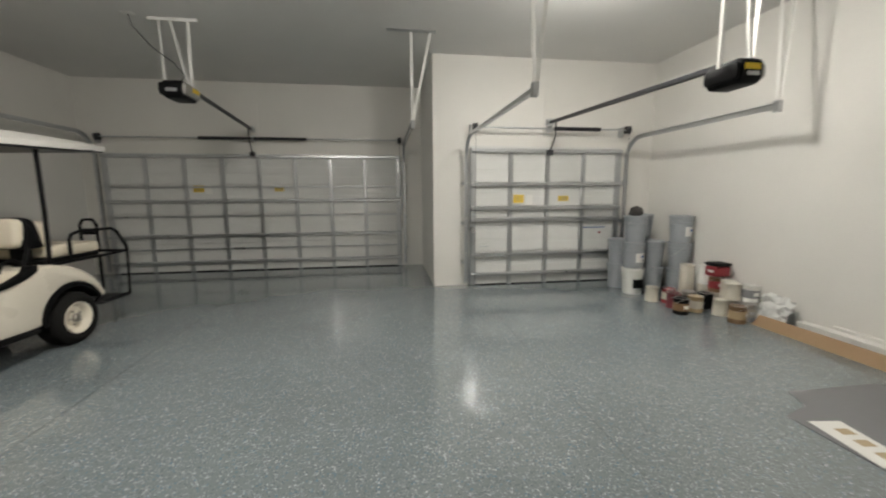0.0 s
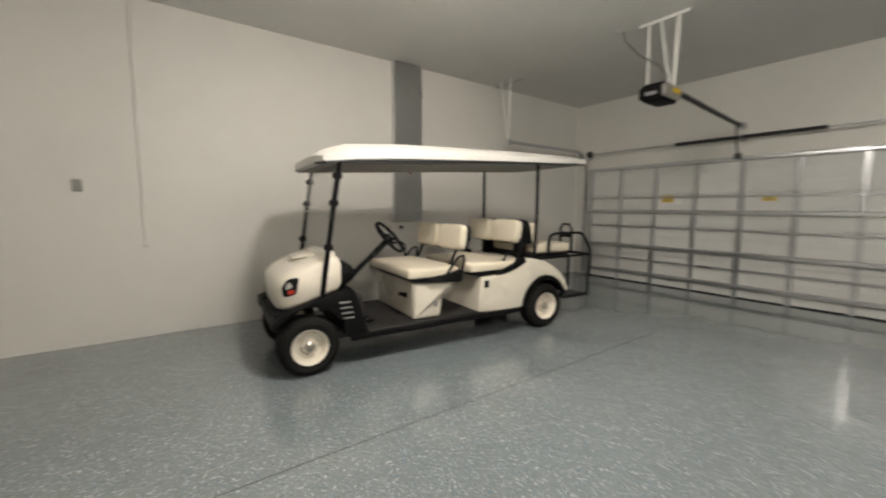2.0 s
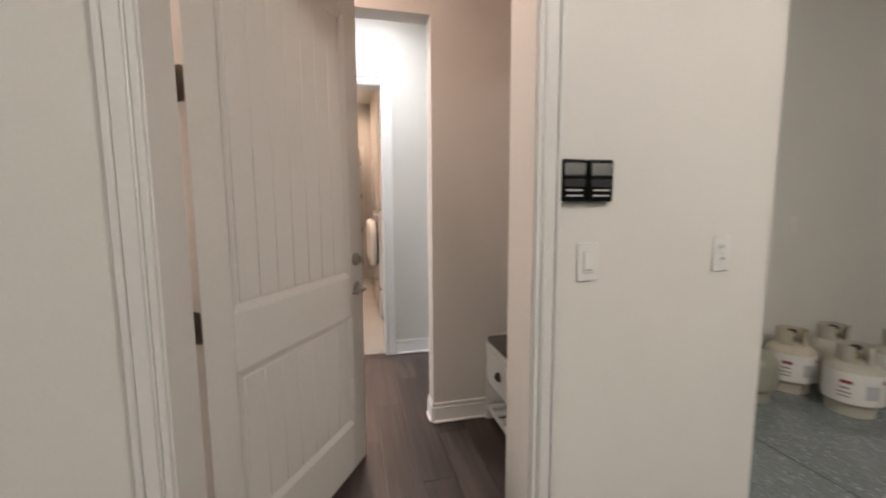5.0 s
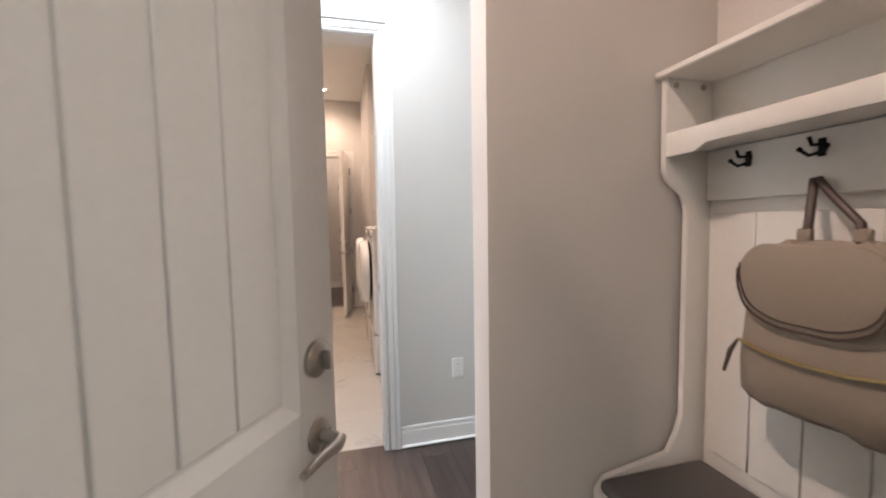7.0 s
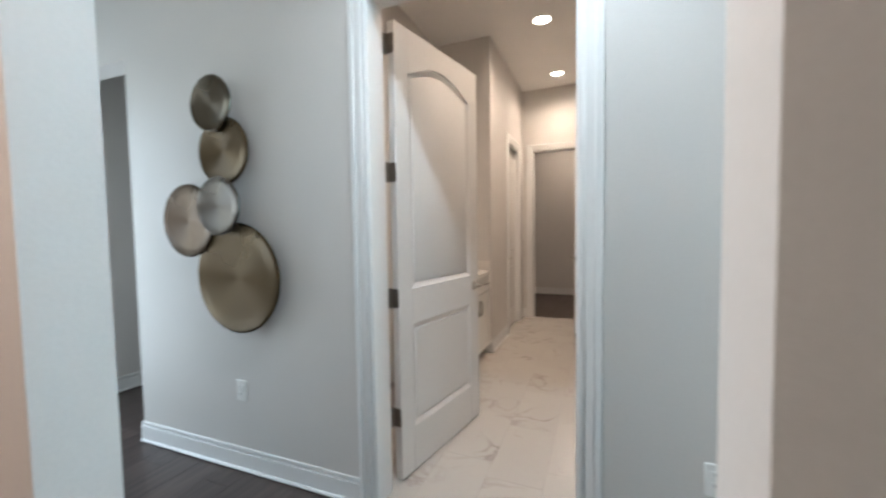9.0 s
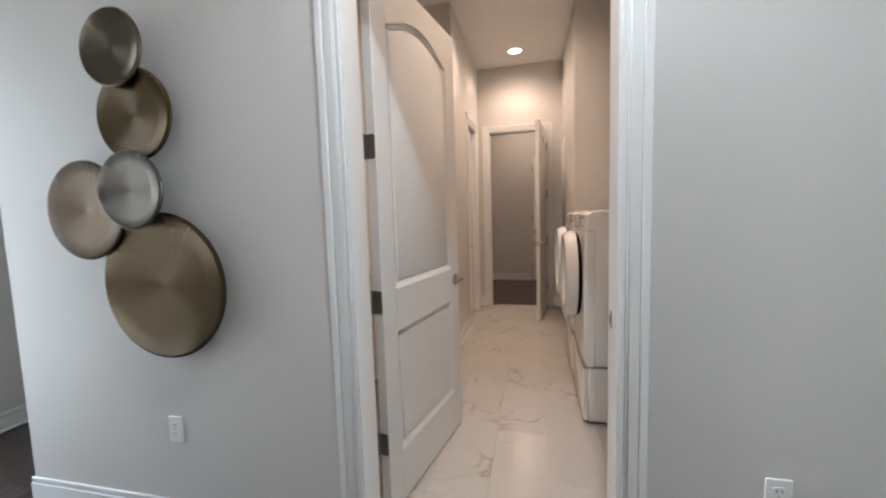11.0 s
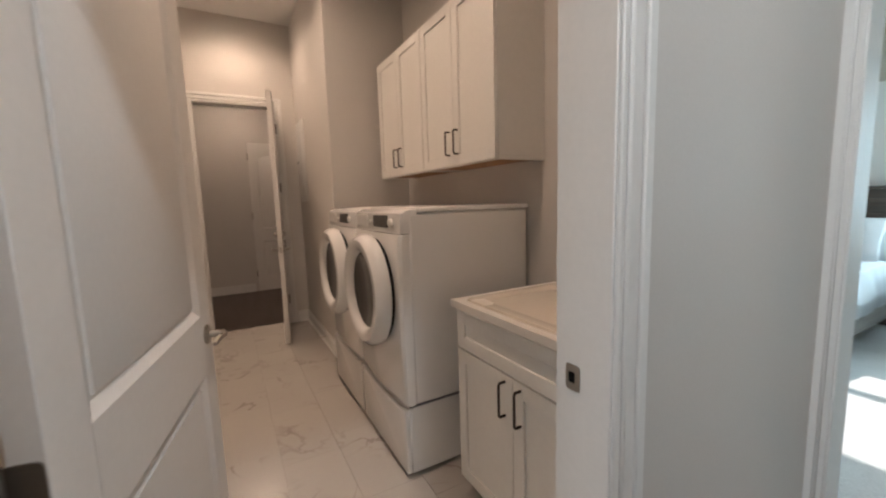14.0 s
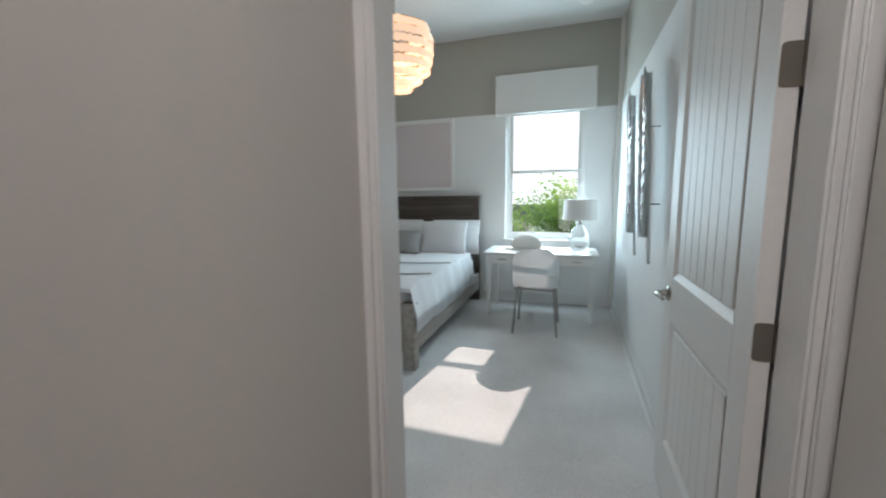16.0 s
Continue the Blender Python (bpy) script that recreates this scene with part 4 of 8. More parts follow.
def pail(x, y, z, turn, mat, label, lid=True, print_mat=None):
    p = thing("bucket", pose(x, y, z, 0, 0, turn), label, "bucket", "stacked five-gallon buckets")
    bm = bmesh.new()
    lathe(bm, [(0.122, 0.0), (0.126, 0.004), (0.139, 0.25), (0.152, 0.255), (0.152, 0.268), (0.142, 0.27), (0.143, 0.30), (0.154, 0.305), (0.154, 0.318), (0.145, 0.32), (0.146, 0.352), (0.138, 0.352), (0.13, 0.345)], 28)
    part("pail_body", bm, mat, p)
    if lid:
        bm = bmesh.new()
        lathe(bm, [(0.150, 0.340), (0.156, 0.342), (0.157, 0.364), (0.150, 0.368), (0.138, 0.362), (0.05, 0.361)], 28)
        part("lid", bm, mat, p)
    bm = bmesh.new()
    tube(bm, [(0.152 * math.cos(radians(a)), 0.152 * math.sin(radians(a)) + 0.012, 0.30 - 0.15 * math.sin(radians(a))) for a in range(0, 181, 15)], 0.003, 6)
    part("wire_handle", bm, CAN_STEEL, p)
    if print_mat:
        bm = bmesh.new()
        bent_sheet(bm, 0.1375, -120, -20, 0.09, 0.22, 0.0025, 14)
        lab = part("paper_label", bm, print_mat, p)
        if print_mat is PAPER:
            for a, zz, w, h, mm in ((-80, 0.17, 0.05, 0.03, BLUE), (-50, 0.175, 0.03, 0.04, RED), (-72, 0.12, 0.07, 0.012, GREY_PRINT)):
                bm = bmesh.new()
                box(bm, 0, -w / 2, zz - h / 2, 0.002, w / 2, zz + h / 2, m=Matrix.Rotation(radians(a), 4, "Z") @ Matrix.Translation((0.1405, 0, 0)))
                part("print", bm, mm, lab)
    return p


def paint_can(x, y, z, turn, body, label, band=None, handle=True, r=0.083, h=0.19):
    c = thing("paint_can", pose(x, y, z, 0, 0, turn), label, "paint can", "paint cans")
    bm = bmesh.new()
    lathe(bm, [(r * 0.97, 0.0), (r * 1.02, 0.003), (r * 1.02, 0.009), (r, 0.012), (r, h - 0.012), (r * 1.03, h - 0.009), (r * 1.03, h - 0.002), (r * 0.97, h)], 24)
    part("can_body", bm, body, c)
    bm = bmesh.new()
    lathe(bm, [(r * 0.96, h - 0.001), (r * 0.93, h + 0.003), (r * 0.84, h + 0.003), (r * 0.82, h - 0.003), (r * 0.3, h - 0.003)], 24)
    part("can_lid", bm, CAN_STEEL, c, "tin lid")
    if band:
        bm = bmesh.new()
        lathe(bm, [(r + 0.0012, h * 0.25), (r + 0.0016, h * 0.26), (r + 0.0016, h * 0.72), (r + 0.0012, h * 0.73)], 24)
        part("label_band", bm, band, c)
        bm = bmesh.new()
        box(bm, 0, -0.03, h * 0.40, 0.0015, 0.03, h * 0.6, m=Matrix.Rotation(radians(-100), 4, "Z") @ Matrix.Translation((r + 0.001, 0, 0)))
        part("print", bm, PAPER, c)
    if handle:
        bm = bmesh.new()
        tube(bm, [((r + 0.006) * math.cos(radians(a)), (r + 0.006) * math.sin(radians(a)), h * 0.7 - 0.06 * math.sin(radians(a))) for a in range(180, 361, 15)], 0.002, 5)
        part("bail", bm, CAN_STEEL, c)
    return c


# stacks of buckets
pail(3.46, 5.06, 0.0, 0, WHITE_PAIL, "white bucket with a dark label under the stack", True, BLACK)
pail(3.46, 5.07, 0.368, 10, GREY_PAIL, "grey lidded bucket with a printed white label", True, PAPER)
pail(3.47, 5.08, 0.736, 40, GREY_PAIL, "grey lidded bucket on top of the stack")
pail(3.80, 5.12, 0.0, 0, GREY_PAIL, "grey bucket at the foot of a stack")
pail(3.80, 5.13, 0.368, 25, GREY_PAIL, "grey bucket with a ribbed rim")
pail(3.84, 5.46, 0.0, 0, GREY_PAIL, "grey bucket at the foot of the rear stack")
pail(3.84, 5.46, 0.368, 0, GREY_PAIL, "grey bucket in the rear stack")
pail(3.84, 5.46, 0.736, 0, GREY_PAIL, "grey bucket on top of the rear stack")
pail(4.07, 4.93, 0.0, 0, GREY_PAIL, "grey bucket at the foot of the wall stack")
pail(4.07, 4.93, 0.368, 70, GREY_PAIL, "grey bucket in the wall stack")
pail(4.07, 4.94, 0.736, 15, GREY_PAIL, "grey bucket with a white paper label", True, PAPER)
pail(3.47, 5.45, 0.0, 0, GREY_PAIL, "grey bucket beside the garage door")
pail(3.47, 5.45, 0.368, 0, GREY_PAIL, "grey bucket beside the garage door")
cap = thing("cloth_bundle", pose(3.47, 5.08, 1.104), "crumpled dark cloth on top of the buckets", "cloth")
bm = bmesh.new()
bmesh.ops.create_icosphere(bm, subdivisions=3, radius=0.1)
for v in bm.verts:
    f = 1 + 0.35 * noise.noise(v.co * 22)
    v.co = Vector((v.co.x * f * 0.85, v.co.y * f * 0.9, max(-0.05, v.co.z * f * 0.8) + 0.05))
part("cloth", bm, material("dark_cloth", (0.06, 0.055, 0.05), 0.9, grain=0.2), cap)
# cans
paint_can(3.46, 4.63, 0, 0, CREAM_LABEL, "small white paint can on the garage floor", None, True)
paint_can(3.62, 4.52, 0, 0, RED, "dark red paint can with tin lid", CREAM_LABEL)
paint_can(3.52, 4.30, 0, 30, material("maroon_can", (0.20, 0.04, 0.05), 0.45), "maroon paint can with a pale lid", None)
paint_can(3.42, 4.06, 0, 10, BLACK, "black paint can with a paper label", BROWN)
paint_can(3.66, 4.12, 0, 50, TAN, "tan paint can with a gold label", CREAM_LABEL)
paint_can(3.76, 4.34, 0, 0, CAN_STEEL, "bare tin paint can with a dark lid", BLACK)
paint_can(3.90, 4.24, 0, 0, BLACK, "black paint can among the others", None)
paint_can(3.84, 3.94, 0, 0, CREAM_LABEL, "white paint can on the garage floor", None)
paint_can(3.80, 3.68, 0, 40, BROWN, "brown stained wood-finish can in front", TAN)
paint_can(3.98, 3.74, 0, 0, CAN_STEEL, "tin paint can with drips near the wall", CREAM_LABEL)
paint_can(4.02, 4.04, 0, 0, CREAM_LABEL, "white paint can under another can", None)
paint_can(4.02, 4.04, 0.194, 20, CREAM_LABEL, "white paint can stacked on a white can", None)
paint_can(3.93, 3.90, 0.194 + 0.004 - 0.004, 0, CREAM_LABEL, "white paint can on top of two cans", None)
paint_can(4.05, 3.86, 0, 0, CAN_STEEL, "tin can against the wall", PAPER)
paint_can(4.07, 3.80, 0.194, 0, PAPER, "white can with a dark label stacked by the wall", GREY_PRINT)
paint_can(4.06, 4.26, 0, 0, CREAM_LABEL, "cream paint can by the wall", None)
paint_can(4.06, 4.26, 0.194, 0, BROWN, "brown paint can stacked by the wall", RED)
paint_can(4.10, 4.48, 0, 0, CREAM_LABEL, "tall white can by the wall", None, False, 0.085, 0.24)
paint_can(4.10, 4.48, 0.244, 0, PAPER, "tall white can stacked by the wall", None, False, 0.085, 0.24)
paint_can(3.93, 4.60, 0, 0, CREAM_LABEL, "cream can by the grey buckets", None, False, 0.085, 0.24)
paint_can(3.93, 4.60, 0.244, 0, CREAM_LABEL, "cream can stacked by the grey buckets", None, False, 0.085, 0.24)
kit = thing("tool_bag", pose(4.06, 4.26, 0.391), "red and black soft tool bag on the cans", "bag")
bm = bmesh.new()
box(bm, -0.10, -0.09, 0.0, 0.10, 0.09, 0.13, 0.02, seg=2)
part("bag_body", bm, RED, kit)
bm = bmesh.new()
box(bm, -0.11, -0.10, 0.131, 0.11, 0.10, 0.17, 0.022, seg=2)
part("bag_top", bm, BLACK, kit, "black padded top")
boxpart("bag_print", PAPER, kit, -0.102, -0.05, 0.05, -0.0985, 0.04, 0.08)
sheet = thing("plastic_sheet", pose(4.10, 3.52, 0), "crumpled clear plastic sheet against the wall", "plastic sheet")
bm = bmesh.new()
bmesh.ops.create_grid(bm, x_segments=14, y_segments=14, size=0.5)
for v in bm.verts:
    a, b = v.co.x, v.co.y
    v.co = Vector((0.10 * b - 0.03 + 0.06 * noise.noise(Vector((a * 6, b * 6, 1))), 0.34 * a, 0.17 + 0.32 * b * (1 - 0.5 * abs(a)) + 0.04 * noise.noise(Vector((a * 5, b * 5, 7)))))
    v.co.z = max(v.co.z, 0.002)
part("film", bm, material("milky_plastic_film", (0.72, 0.72, 0.70), 0.25, blotch=0.1), sheet)
boxpart("blue_pack", BLUE, sheet, -0.12, -0.06, 0.0, 0.02, 0.10, 0.05, 0.015, "blue packet")
# long cardboard piece leaning on the wall, trim on it, paper mat
bm = bmesh.new()
prism(bm, [(3.90, 0.0), (3.908, 0.0), (4.00, 0.10), (3.992, 0.10)], "y", 1.2, 3.60)
ob = solid("cardboard_strip", bm, CARD, "long brown cardboard strip leaning on the wall", "cardboard")
bm = bmesh.new()
box(bm, 4.20, 1.0, 0.001, 4.245, 3.05, 0.15, 0.004)
box(bm, 4.10, 1.0, 0.001, 4.198, 3.30, 0.12, 0.006)
solid("trim_board", bm, GARAGE_PAINT, "white trim boards stacked behind the cardboard", "boards")
MAT_GREY = material("grey_floor_film", (0.20, 0.20, 0.21), 0.6)
bm = bmesh.new()
prism(bm, [(2.82, 2.28), (2.74, 2.10), (2.50, 2.02), (2.50, 1.10), (3.60, 1.10), (3.60, 2.28)], "z", 0.001, 0.006)
solid("floor_mat", bm, MAT_GREY, "flat grey sheet lying on the garage floor", "mat")
card = thing("printed_card", pose(2.66, 1.72, 0.007, 0, 0, -8), "long white printed card on the grey sheet", "paper")
boxpart("sheet", PAPER, card, -0.13, -0.22, 0, 0.07, 0.20, 0.004)
for k in range(3):
    boxpart("print", TAN, card, -0.05, -0.16 + 0.11 * k, 0.0042, 0.03, -0.10 + 0.11 * k, 0.0050)

# ---- golf cart ----
CART_CREAM = material("cream_cart_body", (0.73, 0.675, 0.575), 0.28, coat=0.3, bump=0.01, blotch=0.03)
VINYL = material("cream_vinyl", (0.71, 0.64, 0.515), 0.5, bump=0.15, scale=150, blotch=0.05)
ROOF_WHITE = material("white_canopy_plastic", (0.76, 0.74, 0.70), 0.4, bump=0.05)
ROOF_UNDER = material("grey_canopy_lining", (0.28, 0.27, 0.25), 0.7)
FLOOR_MAT = material("ribbed_rubber_mat", (0.015, 0.014, 0.013), 0.7, bump=0.4, blotch=0.2)
RED_LENS = material("red_lens", (0.45, 0.03, 0.02), 0.15, coat=0.5)
CLEAR = bpy.data.materials.new("clear_acrylic")
CLEAR.use_nodes = True
CLEAR.node_tree.nodes["Principled BSDF"].inputs["Transmission Weight"].default_value = 1.0
CLEAR.node_tree.nodes["Principled BSDF"].inputs["Roughness"].default_value = 0.03
CLEAR.node_tree.nodes["Principled BSDF"].inputs["IOR"].default_value = 1.08


def loft(bm, rings, smooth=True):
    """A skin over rings of points of equal count, closed at both ends."""
    vs = [[bm.verts.new(p) for p in ring] for ring in rings]
    n = len(vs[0])
    for a, b in zip(vs, vs[1:]):
        for k in range(n):
            f = bm.faces.new((a[k], a[(k + 1) % n], b[(k + 1) % n], b[k]))
            f.smooth = smooth
    bm.faces.new(vs[0][::-1])
    bm.faces.new(vs[-1])


def oval(x, half, z0, z1, power=3.5, n=28, lean=0.0):
    """A rounded-rectangle ring across the cart at x."""
    zc, h = (z0 + z1) / 2, (z1 - z0) / 2
    out = []
    for k in range(n):
        a = 2 * math.pi * k / n
        c, s = math.cos(a), math.sin(a)
        out.append((x + lean * s, half * math.copysign(abs(c) ** (2 / power), c), zc + h * math.copysign(abs(s) ** (2 / power), s)))
    return out


def cushion(x0, x1, y0, y1, z0, z1, puff=0.02, m=None):
    """A padded block with soft edges and a slight crown."""
    bm = bmesh.new()
    vs = box(bm, x0, y0, z0, x1, y1, z1, min(x1 - x0, y1 - y0, z1 - z0) * 0.34, seg=4)
    xc, yc = (x0 + x1) / 2, (y0 + y1) / 2
    for v in bm.verts:
        if v.co.z > (z0 + z1) / 2:
            v.co.z += puff * (1 - ((v.co.x - xc) / (x1 - x0) * 2) ** 2) * (1 - 0.6 * ((v.co.y - yc) / (y1 - y0) * 2) ** 2)
    if m:
        bmesh.ops.transform(bm, matrix=m, verts=bm.verts)
    return bm


cart = thing("golf_cart", pose(-3.562, 4.07, 0, 0, 0, -95.13), "cream six-seat golf cart with a long white canopy", "golf cart")


def cart_wheel(x, s, r):
    w = new("wheel")
    w.parent = cart
    w.matrix_basis = pose(x, s * 0.445, r, 90, 0, 0)
    tagged(w, "black tyre on a cream steel rim")
    bm = bmesh.new()
    lathe(bm, [(r * 0.58, -0.095), (r * 0.80, -0.112), (r * 0.94, -0.095), (r * 0.995, -0.07), (r, 0.0), (r * 0.995, 0.07), (r * 0.94, 0.095), (r * 0.80, 0.112), (r * 0.58, 0.095)], 40, caps=False)
    for k in range(36):
        a = radians(k * 10)
        for z in (-0.05, 0.02):
            box(bm, r - 0.006, -0.012, z, r + 0.004, 0.012, z + 0.035, m=Matrix.Rotation(a + (0.08 if z > 0 else 0), 4, "Z"))
    part("tyre", bm, RUBBER, w, "worn black rubber tyre")
    o = -1
    bm = bmesh.new()
    lathe(bm, [(r * 0.10, -0.070), (r * 0.24, -0.066), (r * 0.31, -0.040), (r * 0.44, -0.046), (r * 0.51, -0.085), (r * 0.55, -0.100), (r * 0.605, -0.106), (r * 0.615, -0.098), (r * 0.585, 0.0), (r * 0.585, 0.102)], 32, pose(0, 0, 0, 0 if s > 0 else 180, 0, 0))
    part("rim", bm, CART_CREAM, w, "cream steel rim")
    bm = bmesh.new()
    lathe(bm, [(r * 0.17, -0.060), (r * 0.17, -0.082), (r * 0.12, -0.096), (r * 0.04, -0.10)], 18, pose(0, 0, 0, 0 if s > 0 else 180, 0, 0))
    for k in range(5):
        a = radians(72 * k)
        lathe(bm, [(0.008, -0.060), (0.008, -0.078)], 6, pose(0, 0, 0, 0 if s > 0 else 180, 0, 0) @ Matrix.Translation((r * 0.26 * math.cos(a), r * 0.26 * math.sin(a), 0)))
    part("hub", bm, NICKEL, w, "dull metal hub")


for x, s, r in ((2.46, 1, 0.243), (2.46, -1, 0.243), (-0.16, 1, 0.252), (-0.16, -1, 0.252)):
    cart_wheel(x, s, r)
# chassis and floor
bm = bmesh.new()
box(bm, -0.50, -0.30, 0.19, 2.60, 0.30, 0.275, 0.01)
box(bm, -0.26, -0.36, 0.20, -0.06, 0.36, 0.32, 0.02)
box(bm, 2.36, -0.34, 0.20, 2.56, 0.34, 0.30, 0.02)
part("chassis", bm, DARK_STEEL, cart)
bm = bmesh.new()
box(bm, 0.70, -0.52, 0.272, 2.14, 0.52, 0.305, 0.008)
mat_board = part("floor_board", bm, FLOOR_MAT, cart, "black ribbed floor mat")
for k in range(11):
    boxpart("rib", FLOOR_MAT, mat_board, 1.62 + 0.045 * k, -0.48, 0.3045, 1.645 + 0.045 * k, 0.48, 0.311)
for s in (-1, 1):
    bm = bmesh.new()
    box(bm, 0.22, s * 0.50, 0.235, 2.12, s * 0.55, 0.285, 0.014, seg=2)
    part("rocker_panel", bm, BLACK, cart)
# front cowl
bm = bmesh.new()
loft(bm, [oval(2.685, 0.34, 0.56, 0.735, 4.0), oval(2.668, 0.415, 0.535, 0.79, 4.6), oval(2.62, 0.45, 0.525, 0.835, 5.4), oval(2.56, 0.467, 0.53, 0.87, 5.6), oval(2.45, 0.478, 0.56, 0.91, 6), oval(2.34, 0.483, 0.60, 0.95, 6), oval(2.26, 0.485, 0.62, 0.985, 5.5), oval(2.205, 0.48, 0.64, 0.985, 5.5), oval(2.175, 0.468, 0.68, 0.95, 5.5)])
part("front_cowl", bm, CART_CREAM, cart)
bm = bmesh.new()
loft(bm, [oval(2.50, 0.10, 0.905, 0.935, 2.5), oval(2.40, 0.17, 0.92, 0.958, 2.5), oval(2.22, 0.21, 0.93, 0.986, 2.8), oval(2.14, 0.20, 0.93, 0.97, 2.8)])
part("hood_scoop", bm, CART_CREAM, cart)
# black lower nose, fender lips and side panels
bm = bmesh.new()
loft(bm, [oval(2.72, 0.34, 0.38, 0.47, 3), oval(2.70, 0.44, 0.35, 0.49, 3.2), oval(2.66, 0.48, 0.35, 0.51, 3.6), oval(2.60, 0.495, 0.38, 0.53, 4)])
part("front_bumper", bm, BLACK, cart)
for s in (-1, 1):
    bm = bmesh.new()
    arch = [(2.46 + 0.30 * math.cos(radians(a)), 0.27 + 0.30 * math.sin(radians(a))) for a in range(28, 153, 8)]
    outer = [(2.18, 0.43), (2.13, 0.56), (2.12, 0.68), (2.25, 0.665), (2.38, 0.635), (2.53, 0.575), (2.67, 0.525), (2.74, 0.46), (2.735, 0.42)]
    prism(bm, arch + outer, "y", s * 0.34, s * 0.548, 0.010)
    part("front_fender", bm, BLACK, cart)
    bm = bmesh.new()
    prism(bm, rounded([(2.20, 0.56), (2.20, 0.68), (2.10, 0.70), (2.06, 0.62), (2.00, 0.42), (1.96, 0.29), (2.16, 0.27)], 0.03), "y", s * 0.40, s * 0.545, 0.008)
    part("cowl_side", bm, BLACK, cart)
    for k in range(4):
        bm = bmesh.new()
        box(bm, 2.09 + 0.010 * k, s * 0.545, 0.44 + 0.045 * k, 2.19 + 0.010 * k, s * 0.552, 0.452 + 0.045 * k, 0.002)
        part("vent_slot", bm, STEEL_PLATE, cart)
    # head and marker lamp
    bm = bmesh.new()
    prism(bm, rounded([(2.635, 0.655), (2.645, 0.735), (2.60, 0.80), (2.51, 0.815), (2.53, 0.675)], 0.03), "y", s * 0.36, s * 0.470, 0.008)
    part("headlamp_bezel", bm, BLACK, cart, "black headlamp surround")
    bm = bmesh.new()
    prism(bm, rounded([(2.62, 0.72), (2.62, 0.745), (2.59, 0.785), (2.565, 0.735)], 0.015), "y", s * 0.470, s * 0.476, 0.004)
    part("headlamp", bm, CAN_STEEL, cart, "clear headlamp")
    bm = bmesh.new()
    box(bm, 2.555, s * 0.470, 0.68, 2.605, s * 0.477, 0.714, 0.008)
    part("marker_lamp", bm, RED_LENS, cart, "red marker lamp")
bm = bmesh.new()
tube(bm, [(2.56, -0.505, 0.55), (2.69, -0.46, 0.51), (2.74, -0.32, 0.53), (2.74, 0.32, 0.53), (2.69, 0.46, 0.51), (2.56, 0.505, 0.55)], 0.018, 8)
part("brush_guard", bm, BLACK, cart)
# dash, steering, pedals
bm = bmesh.new()
loft(bm, [oval(2.19, 0.465, 0.64, 0.93, 5), oval(2.10, 0.46, 0.70, 0.90, 5), oval(2.06, 0.45, 0.73, 0.87, 5)])
part("dashboard", bm, BLACK, cart)
bm = bmesh.new()
box(bm, 1.98, -0.49, 0.30, 2.13, 0.49, 0.62, 0.03)
part("footwell", bm, FLOOR_MAT, cart)
for dy in (0.16, 0.30):
    bm = bmesh.new()
    tube(bm, [(2.0, dy, 0.42), (1.90, dy, 0.34)], 0.012, 6)
    box(bm, 1.84, dy - 0.045, 0.315, 1.92, dy + 0.045, 0.34, 0.006)
    part("pedal", bm, BLACK, cart)
bm = bmesh.new()
tube(bm, [(2.12, 0.25, 0.66), (1.88, 0.25, 0.87), (1.665, 0.25, 1.055)], [0.028, 0.024, 0.03], 10)
part("steering_column", bm, BLACK, cart)
bm = bmesh.new()
ms = pose(1.64, 0.25, 1.085, 0, -52, 0)
ring = [(0.175 * math.cos(radians(a)), 0.175 * math.sin(radians(a)), 0) for a in range(0, 360, 15)]
tube(bm, [tuple(ms @ Vector(p)) for p in ring], 0.016, 8, closed=True)
for a in (90, 210, 330):
    tube(bm, [tuple(ms @ Vector((0, 0, -0.02))), tuple(ms @ Vector((0.17 * math.cos(radians(a)), 0.17 * math.sin(radians(a)), 0)))], 0.013, 6)
lathe(bm, [(0.05, -0.05), (0.055, -0.01), (0.045, 0.01)], 14, ms)
part("steering_wheel", bm, BLACK, cart)
# front seat
bm = bmesh.new()
prism(bm, rounded([(1.49, 0.306), (1.495, 0.55), (1.505, 0.665), (0.97, 0.625), (0.98, 0.595), (1.12, 0.575), (1.165, 0.52), (1.185, 0.40), (1.20, 0.306)], 0.03), "y", -0.47, 0.47, 0.03, seg=3)
pod = part("seat_pod", bm, CART_CREAM, cart)
bm = bmesh.new()
lathe(bm, [(0.028, 0), (0.03, 0.006), (0.02, 0.009)], 16, pose(1.26, 0.47, 0.44, -90, 0, 0))
part("badge", bm, STEEL_PLATE, pod)
bm = bmesh.new()
tube(bm, [(1.495, 0.30, 0.52), (1.53, 0.30, 0.53), (1.56, 0.30, 0.54)], [0.03, 0.014, 0.024], 10)
part("direction_knob", bm, BLACK, pod, "black direction selector")
part("seat", cushion(1.00, 1.56, -0.50, 0.50, 0.695, 0.795, 0.022), VINYL, cart, "cream vinyl bench cushion")
bm = bmesh.new()
prism(bm, [(0.98, 0.63), (1.50, 0.672), (1.555, 0.70), (1.545, 0.718), (1.30, 0.715), (1.00, 0.715)], "y", -0.492, 0.492, 0.006)
part("seat_pan", bm, BLACK, cart)
for s in (-1, 1):
    bm = bmesh.new()
    prism(bm, rounded([(0.98, 0.645), (1.36, 0.665), (1.38, 0.69), (1.28, 0.715), (1.12, 0.735), (1.00, 0.77), (0.97, 0.74)], 0.02), "y", s * 0.488, s * 0.525, 0.008)
    part("hip_guard", bm, BLACK, cart)


